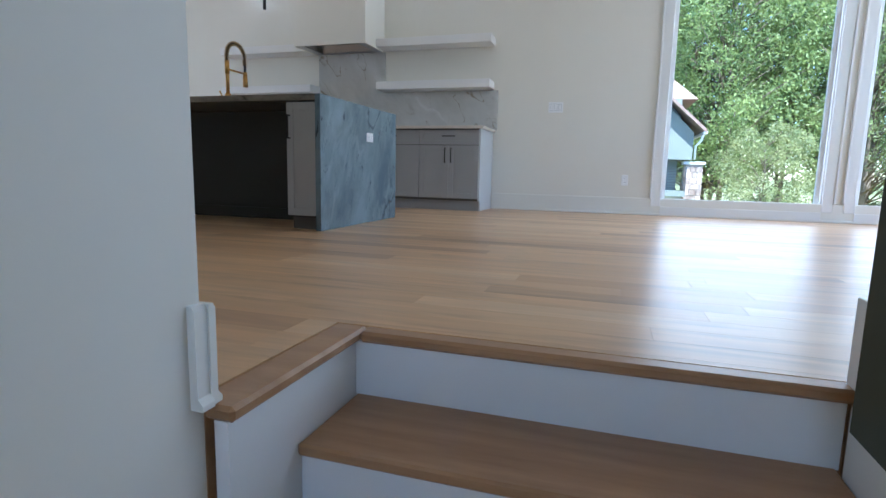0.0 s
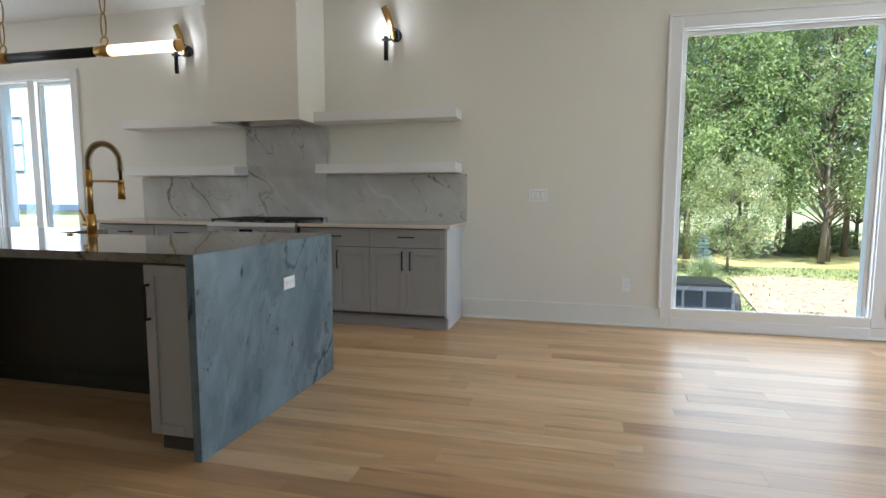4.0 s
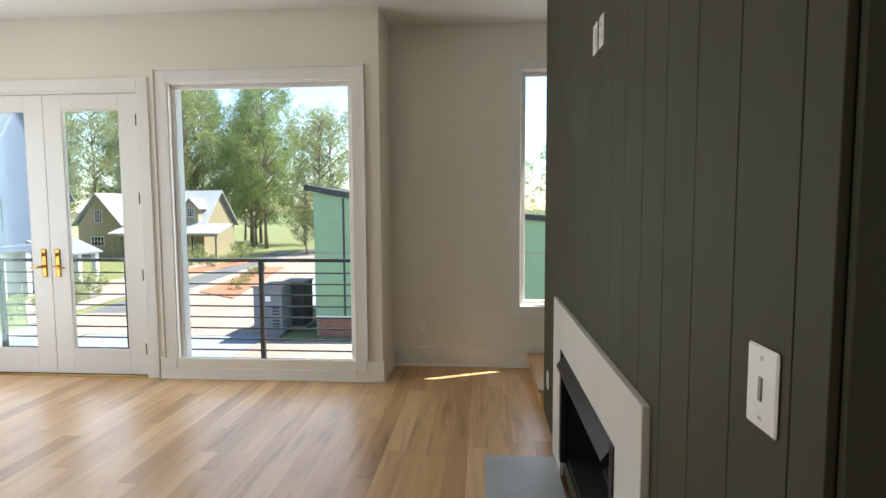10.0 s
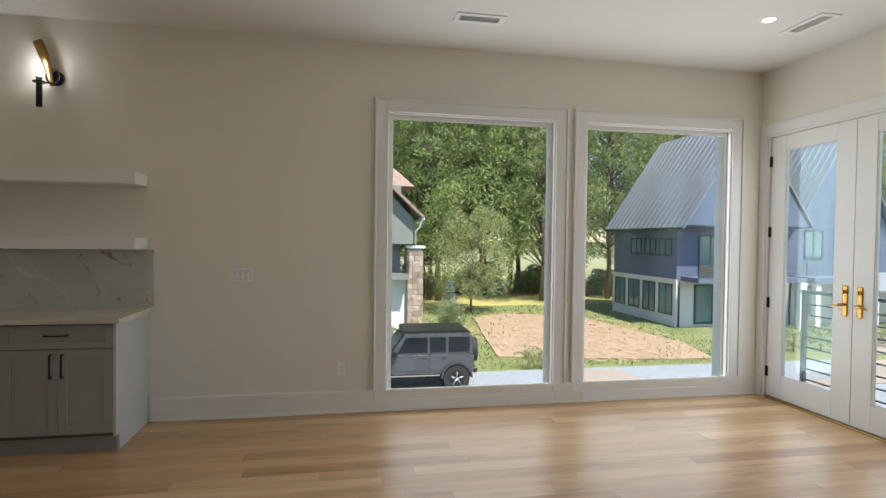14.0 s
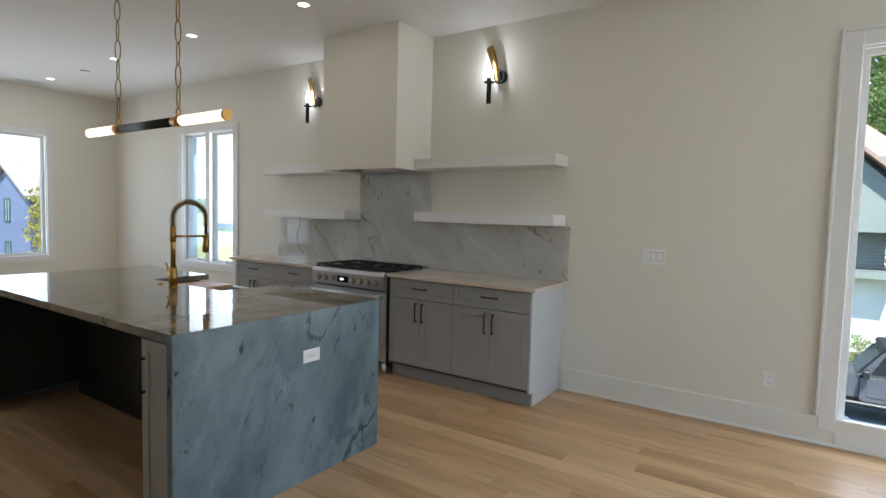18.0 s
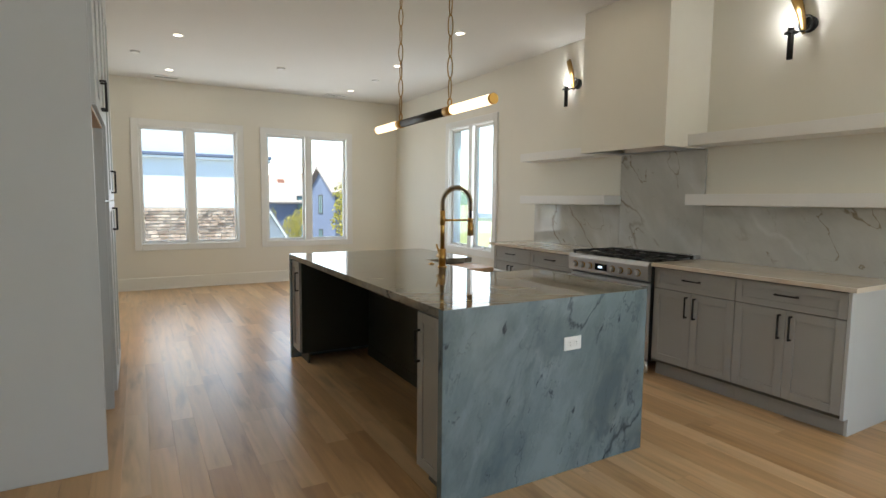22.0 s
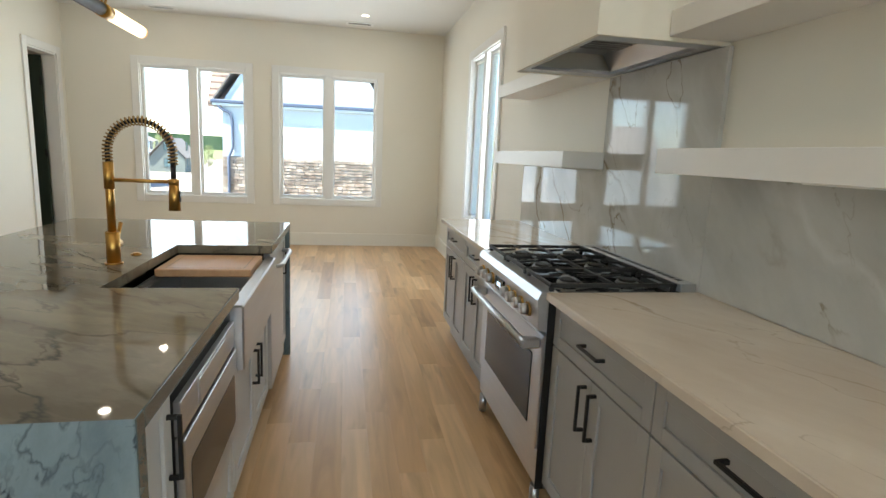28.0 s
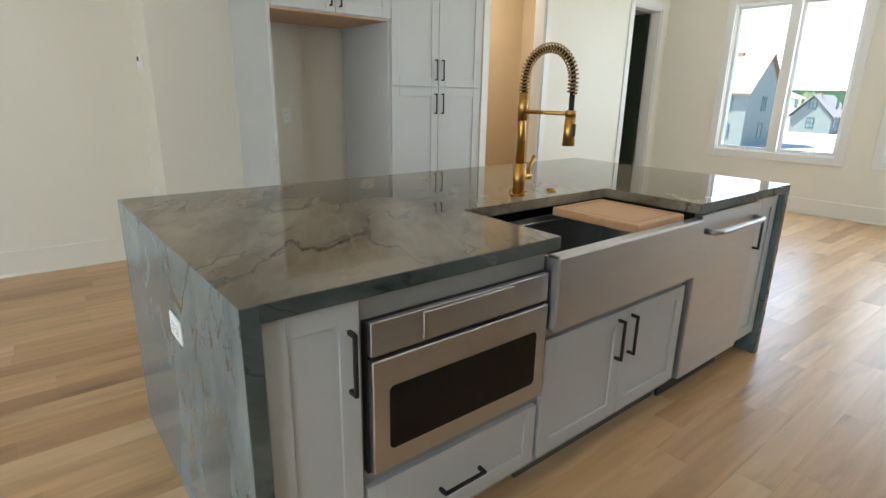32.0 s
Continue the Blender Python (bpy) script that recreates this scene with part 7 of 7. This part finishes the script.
parked_car(-44.5, 7.6, 70, "carblue", "blue-grey car parked down the street")
parked_car(-43.0, 4.2, 70, "jeep", "dark grey car parked down the street")
bm = bmesh.new()
ring = []
n = 64
for k in range(n + 1):
    a = math.pi * 0.5 + math.pi * k / n
    hgt = 11 + 4 * noise.noise(Vector((k * 0.25, 0, 0)))
    ring.append((600 * math.cos(a), 600 * math.sin(a), hgt))
vb = [bm.verts.new((p[0], p[1], GZ - 1)) for p in ring]
vt = [bm.verts.new(p) for p in ring]
for k in range(n):
    bm.faces.new((vb[k], vb[k + 1], vt[k + 1], vt[k]))
solid("backdrop", bm, "hill", "far wooded ridge", "backdrop")


# ---- balcony outside the east wall ----
bd = thing("balcony_deck", XE + 0.2, -4.1, -0.13, "dark grey balcony deck outside the french doors", "balcony", kind="structure")
bx("deck", "concrete", bd, 0.0, 0.85, 0.0, 4.6, -0.12, -0.02)
bx("edge", "rail", bd, 0.85, 0.92, 0.0, 4.6, -0.16, 0.0)
br = thing("balcony_railing", 6.50, -4.1, -0.13, "dark grey metal railing with thin horizontal bars", "railing")
for py in (0.0, 1.62, 3.1, 4.55):
    bx("post", "rail", br, -0.022, 0.022, py, py + 0.045, 0.0, 1.08, 0.003)
bx("top_rail", "rail", br, -0.03, 0.03, 0.0, 4.6, 1.06, 1.095, 0.004)
for k in range(8):
    bx("bar", "rail", br, -0.007, 0.007, 0.045, 4.55, 0.11 + 0.118 * k, 0.124 + 0.118 * k)
# roof edge out of view, added to shade the balcony side
eave = thing("eave", XE + 0.2, -3.9, H + 0.02, "added white soffit of the unseen roof edge", "eave", kind="structure")
bx("soffit", "trim", eave, -0.0, 0.75, 0.0, 4.7, 0.0, 0.12)


# ---- utility cabinet, sign and parked car ----
ub = thing("utility_cabinet", 20.9, 3.3, GZ, "dark grey utility cabinet with a pale top", "cabinet")
bx("body", "bin", ub, -0.55, 0.55, -0.55, 0.55, 0.0, 1.75, 0.02)
bx("top", "concrete", ub, -0.6, 0.6, -0.6, 0.6, 1.75, 1.85, 0.02, "pale lid")
bx("notice", "plastic", ub, -0.556, -0.551, -0.12, 0.2, 1.25, 1.45, 0, "white notice")
ub2 = thing("utility_cabinet", 22.1, 2.75, GZ, "dark grey utility cabinet behind the first one", "cabinet")
bx("body", "seam", ub2, -0.5, 0.5, -0.45, 0.45, 0.0, 1.75, 0.02)
bx("top", "concrete", ub2, -0.54, 0.54, -0.49, 0.49, 1.75, 1.83, 0.02, "pale lid")
bx("plinth", "concrete", ub2, -0.6, 0.6, -0.55, 0.55, -0.02, 0.06, 0.01, "concrete plinth")
for k in range(7):
    bx("louvre", "seam", ub, -0.56, -0.55, -0.45, -0.18, 0.25 + 0.12 * k, 0.31 + 0.12 * k)
bx("door_seam", "seam", ub, -0.553, -0.5505, -0.005, 0.005, 0.1, 1.7)
pb = thing("pedestal_box", 9.2, 13.45, GZ, "grey-green utility box with a pale lid on the gravel", "utility box")
bx("body", "gpaint", pb, -0.42, 0.42, -0.30, 0.30, 0.0, 0.52, 0.02)
bx("lid", "concrete", pb, -0.45, 0.45, -0.33, 0.33, 0.52, 0.60, 0.02, "pale lid")
bx("hatch_seam", "seam", pb, -0.005, 0.005, -0.303, -0.300, 0.05, 0.5)
ys_ = thing("yard_sign", 17.0, 15.1, GZ, "small dark yard sign by the shrubs", "sign")
bm = bmesh.new()
box(bm, -0.38, 0.38, -0.015, 0.015, 0.25, 0.8)
part("board", bm, "seam", ys_)
bx("bar", "plastic", ys_, -0.25, 0.25, -0.02, -0.015, 0.5, 0.55)
bx("bar", "plastic", ys_, -0.18, 0.18, -0.02, -0.015, 0.4, 0.44)
for s in (-0.3, 0.3):
    bx("stake", "rail", ys_, s - 0.01, s + 0.01, -0.01, 0.01, -0.05, 0.25)

jp = thing("parked_jeep", 3.5, 12.2, GZ, "grey four-door off-road car parked on the gravel", "car")
# body length runs in x, front towards -x
def jbox(nm, mat, x0, x1, y0, y1, z0, z1, bev=0.03, par=None, lab=""):
    return bx(nm, mat, par or jp, x0, x1, y0, y1, z0, z1, bev, lab)
bm = bmesh.new()
prism(bm, [(-0.55, 0.62), (-0.55, 1.08), (-0.5, 1.13), (1.95, 1.13), (2.0, 1.08), (2.0, 0.62), (1.9, 0.55), (1.72, 0.55), (1.72, 0.55), (-0.5, 0.55)], "y", -0.80, 0.80)
part("body", bm, "jeep", jp)
bm = bmesh.new()
prism(bm, [(-2.0, 0.60), (-2.0, 1.02), (-1.9, 1.10), (-0.56, 1.15), (-0.56, 0.60)], "y", -0.70, 0.70)
part("bonnet", bm, "jeep", jp)
bm = bmesh.new()
prism(bm, [(-0.60, 1.14), (-0.18, 1.70), (-0.10, 1.78), (1.80, 1.78), (1.92, 1.70), (1.97, 1.14)], "y", -0.76, 0.76)
part("cabin", bm, "jeep", jp)
bm = bmesh.new()
prism(bm, [(-0.20, 1.78), (-0.14, 1.86), (1.80, 1.86), (1.92, 1.76)], "y", -0.74, 0.74)
part("roof", bm, "black", jp, "black hard top")
for x0, x1 in ((-0.12, 0.55), (0.62, 1.12), (1.20, 1.86)):
    for s in (-1, 1):
        bm = bmesh.new()
        lo = x0 - (0.24 if x0 < 0 else 0.0)
        prism(bm, [(lo, 1.20), (x0, 1.66), (x1, 1.66), (x1, 1.20)], "y", s * 0.758, s * 0.772)
        part("window", bm, "dglass", jp, "dark side window")
for x0, x1 in ((-0.42, 0.54), (0.60, 1.16)):
    for s in (-1, 1):
        jbox("door", "jeep", x0, x1, *sorted((s * 0.80, s * 0.812)), 0.66, 1.13, 0.004)
        jbox("door_handle", "black", x1 - 0.16, x1 - 0.05, *sorted((s * 0.812, s * 0.835)), 1.04, 1.07, 0.004)
bm = bmesh.new()
prism(bm, [(-0.585, 1.18), (-0.20, 1.68), (-0.22, 1.70), (-0.605, 1.20)], "y", -0.68, 0.68)
part("windscreen", bm, "dglass", jp)
for wx in (-1.40, 1.45):
    for s in (-1, 1):
        bm = bmesh.new()
        cyl(bm, (wx, s * 0.62, 0.40), (wx, s * 0.88, 0.40), 0.40, n=28)
        wheel = part("wheel", bm, "tyre", jp, "black off-road tyre")
        bm = bmesh.new()
        cyl(bm, (wx, s * 0.875, 0.40), (wx, s * 0.89, 0.40), 0.23, n=24)
        rim = part("rim", bm, "black", wheel, "dark rim")
        bm = bmesh.new()
        for k in range(5):
            a = 2 * math.pi * k / 5 + 0.3
            tube(bm, [(wx, s * 0.893, 0.40), (wx + 0.21 * math.cos(a), s * 0.893, 0.40 + 0.21 * math.sin(a))], 0.022, 5)
        part("spokes", bm, "steel", wheel, "silver spokes")
        bm = bmesh.new()
        arch = [(wx + 0.50 * math.cos(a), 0.42 + 0.50 * math.sin(a)) for a in [math.pi * k / 10 for k in range(11)]]
        inner = [(wx + 0.44 * math.cos(a), 0.42 + 0.44 * math.sin(a)) for a in [math.pi * k / 10 for k in range(10, -1, -1)]]
        prism(bm, arch + inner, "y", s * 0.70, s * 0.90)
        part("fender", bm, "rail", jp, "dark wheel-arch flare")
bm = bmesh.new()
cyl(bm, (2.02, 0.05, 1.10), (2.24, 0.05, 1.10), 0.39, n=28)
part("spare_wheel", bm, "tyre", jp, "spare wheel on the tailgate")
jbox("bumper", "black", 1.98, 2.14, -0.72, 0.72, 0.52, 0.70)
jbox("bumper", "black", -2.22, -2.0, -0.76, 0.76, 0.52, 0.70)
for s in (-1, 1):
    jbox("sill_bar", "black", -0.85, 0.95, *sorted((s * 0.78, s * 0.86)), 0.46, 0.53)
    jbox("tail_light", "mulch", 1.96, 2.01, *sorted((s * 0.60, s * 0.76)), 0.90, 1.08, 0.01, None, "red tail lamp")
    bm = bmesh.new()
    cyl(bm, (-2.0, s * 0.48, 0.88), (-2.03, s * 0.48, 0.88), 0.09, n=18)
    part("headlight", bm, "plastic", jp)
    jbox("mirror", "black", -0.52, -0.40, *sorted((s * 0.80, s * 1.0)), 1.12, 1.30, 0.02)
jbox("underbody", "black", -1.9, 1.95, -0.6, 0.6, 0.36, 0.60)


# ---- field stones, bricks and floor boards (many alike pieces) ----
def stones_on(parent, axis_x, y0, y1, z0, z1, seed):
    """Coursed field stones on a wall that faces +x at axis_x (in the parent's space)."""
    random.seed(seed)
    z = z0
    while z < z1 - 0.05:
        h = min(random.uniform(0.10, 0.17), z1 - z)
        y = y0
        while y < y1 - 0.02:
            L = min(random.uniform(0.14, 0.42), y1 - y)
            bm = bmesh.new()
            j = [random.uniform(-0.02, 0.02) for _ in range(4)]
            d = random.uniform(0.02, 0.06)
            prism(bm, [(y + 0.012, z + 0.01 + max(0, j[0])), (y + L - 0.012, z + 0.01 + max(0, j[1])), (y + L - 0.012, z + h - 0.01 - max(0, j[2])), (y + 0.012, z + h - 0.01 - max(0, j[3]))], "x", axis_x, axis_x + d)
            part("stone", bm, "fstone", parent)
            y += L
        z += h


stones_on(stonebase, 0.03, 0.0, 5.79, 2.4, 4.23, 31)

random.seed(41)
bmesh_brick = bmesh.new()
box(bmesh_brick, -0.008, 0.0, 0.004, 0.196, 0.004, 0.062)
brick_me = finish(bmesh_brick, "brick", "brick")
for r in range(11):
    for c in range(19):
        o = new("brick", brick_me)
        o.parent = base
        o.matrix_basis = pose(0.02, 16.88 - 0.2 * (c + 1) - (0.1 if r % 2 else 0.0), 0.70 - 0.068 * (r + 1))

BW = 0.127
LENS = (0.6, 0.85, 1.1, 1.4, 1.75, 2.1)
def board_mesh(L, w=BW):
    bm = bmesh.new()
    e, t = 0.0002, 0.012
    v = [bm.verts.new(p) for p in ((e, e, -t), (L - e, e, -t), (L - e, w - e, -t), (e, w - e, -t), (e, e, -0.001), (L - e, e, -0.001), (L - e, w - e, -0.001), (e, w - e, -0.001),
                                   (e + 0.0002, e + 0.0002, 0), (L - e - 0.0002, e + 0.0002, 0), (L - e - 0.0002, w - e - 0.0002, 0), (e + 0.0002, w - e - 0.0002, 0))]
    for q in ((0, 1, 5, 4), (1, 2, 6, 5), (2, 3, 7, 6), (3, 0, 4, 7), (4, 5, 9, 8), (5, 6, 10, 9), (6, 7, 11, 10), (7, 4, 8, 11), (8, 9, 10, 11)):
        bm.faces.new([v[i] for i in q])
    return bm


shared = {L: finish(board_mesh(L), "floor_board", "oak") for L in LENS}
random.seed(77)
rest_v, rest_f = [], []
count = 0


def lay(x0, x1, y, w):
    """One row of boards from x0 to x1; boards near the walk become objects of their own."""
    global count
    x = x0 - random.uniform(0, 0.6)
    while x < x1 - 1e-3:
        L = random.choice(LENS)
        a, b = max(x, x0), min(x + L, x1)
        near = w == BW and a == x and b == x + L and -1.6 < (a + b) / 2 < 3.4 and -5.1 < y < -0.7 and count < 300
        if near:
            o = new("floor_board", shared[L])
            o.parent = floor
            o.matrix_basis = pose(a, y, 0)
            count += 1
        elif b - a > 0.02:
            e, n = 0.0002, len(rest_v)
            rest_v.extend([(a + e, y + e, -0.012), (b - e, y + e, -0.012), (b - e, y + w - e, -0.012), (a + e, y + w - e, -0.012), (a + e, y + e, 0), (b - e, y + e, 0), (b - e, y + w - e, 0), (a + e, y + w - e, 0)])
            rest_f.extend([tuple(n + i for i in q) for q in ((0, 1, 5, 4), (1, 2, 6, 5), (2, 3, 7, 6), (3, 0, 4, 7), (4, 5, 6, 7))])
        x += L


def region(x0, x1, ya, yb):
    """Rows of boards from y=ya down to y=yb, the last one ripped to fit."""
    y = ya
    while y > yb + 0.004:
        w = min(BW, y - yb)
        if BW - w < 0.002:
            w = BW
        lay(x0, x1, y - w, w)
        y -= w


region(XW, XE, 0.0, YR)
region(XW, XN, YR, -4.975)
region(XW, 0.66, -4.975, -5.53)
region(XB + 0.085, XN, -4.975, YF)
me = bpy.data.meshes.new("floor_boards_laid")
me.from_pydata(rest_v, [], rest_f)
me.materials.append(M["oaki"])
o = tagged(new("floor_boards_laid", me), kind="stuff")
o.parent = floor
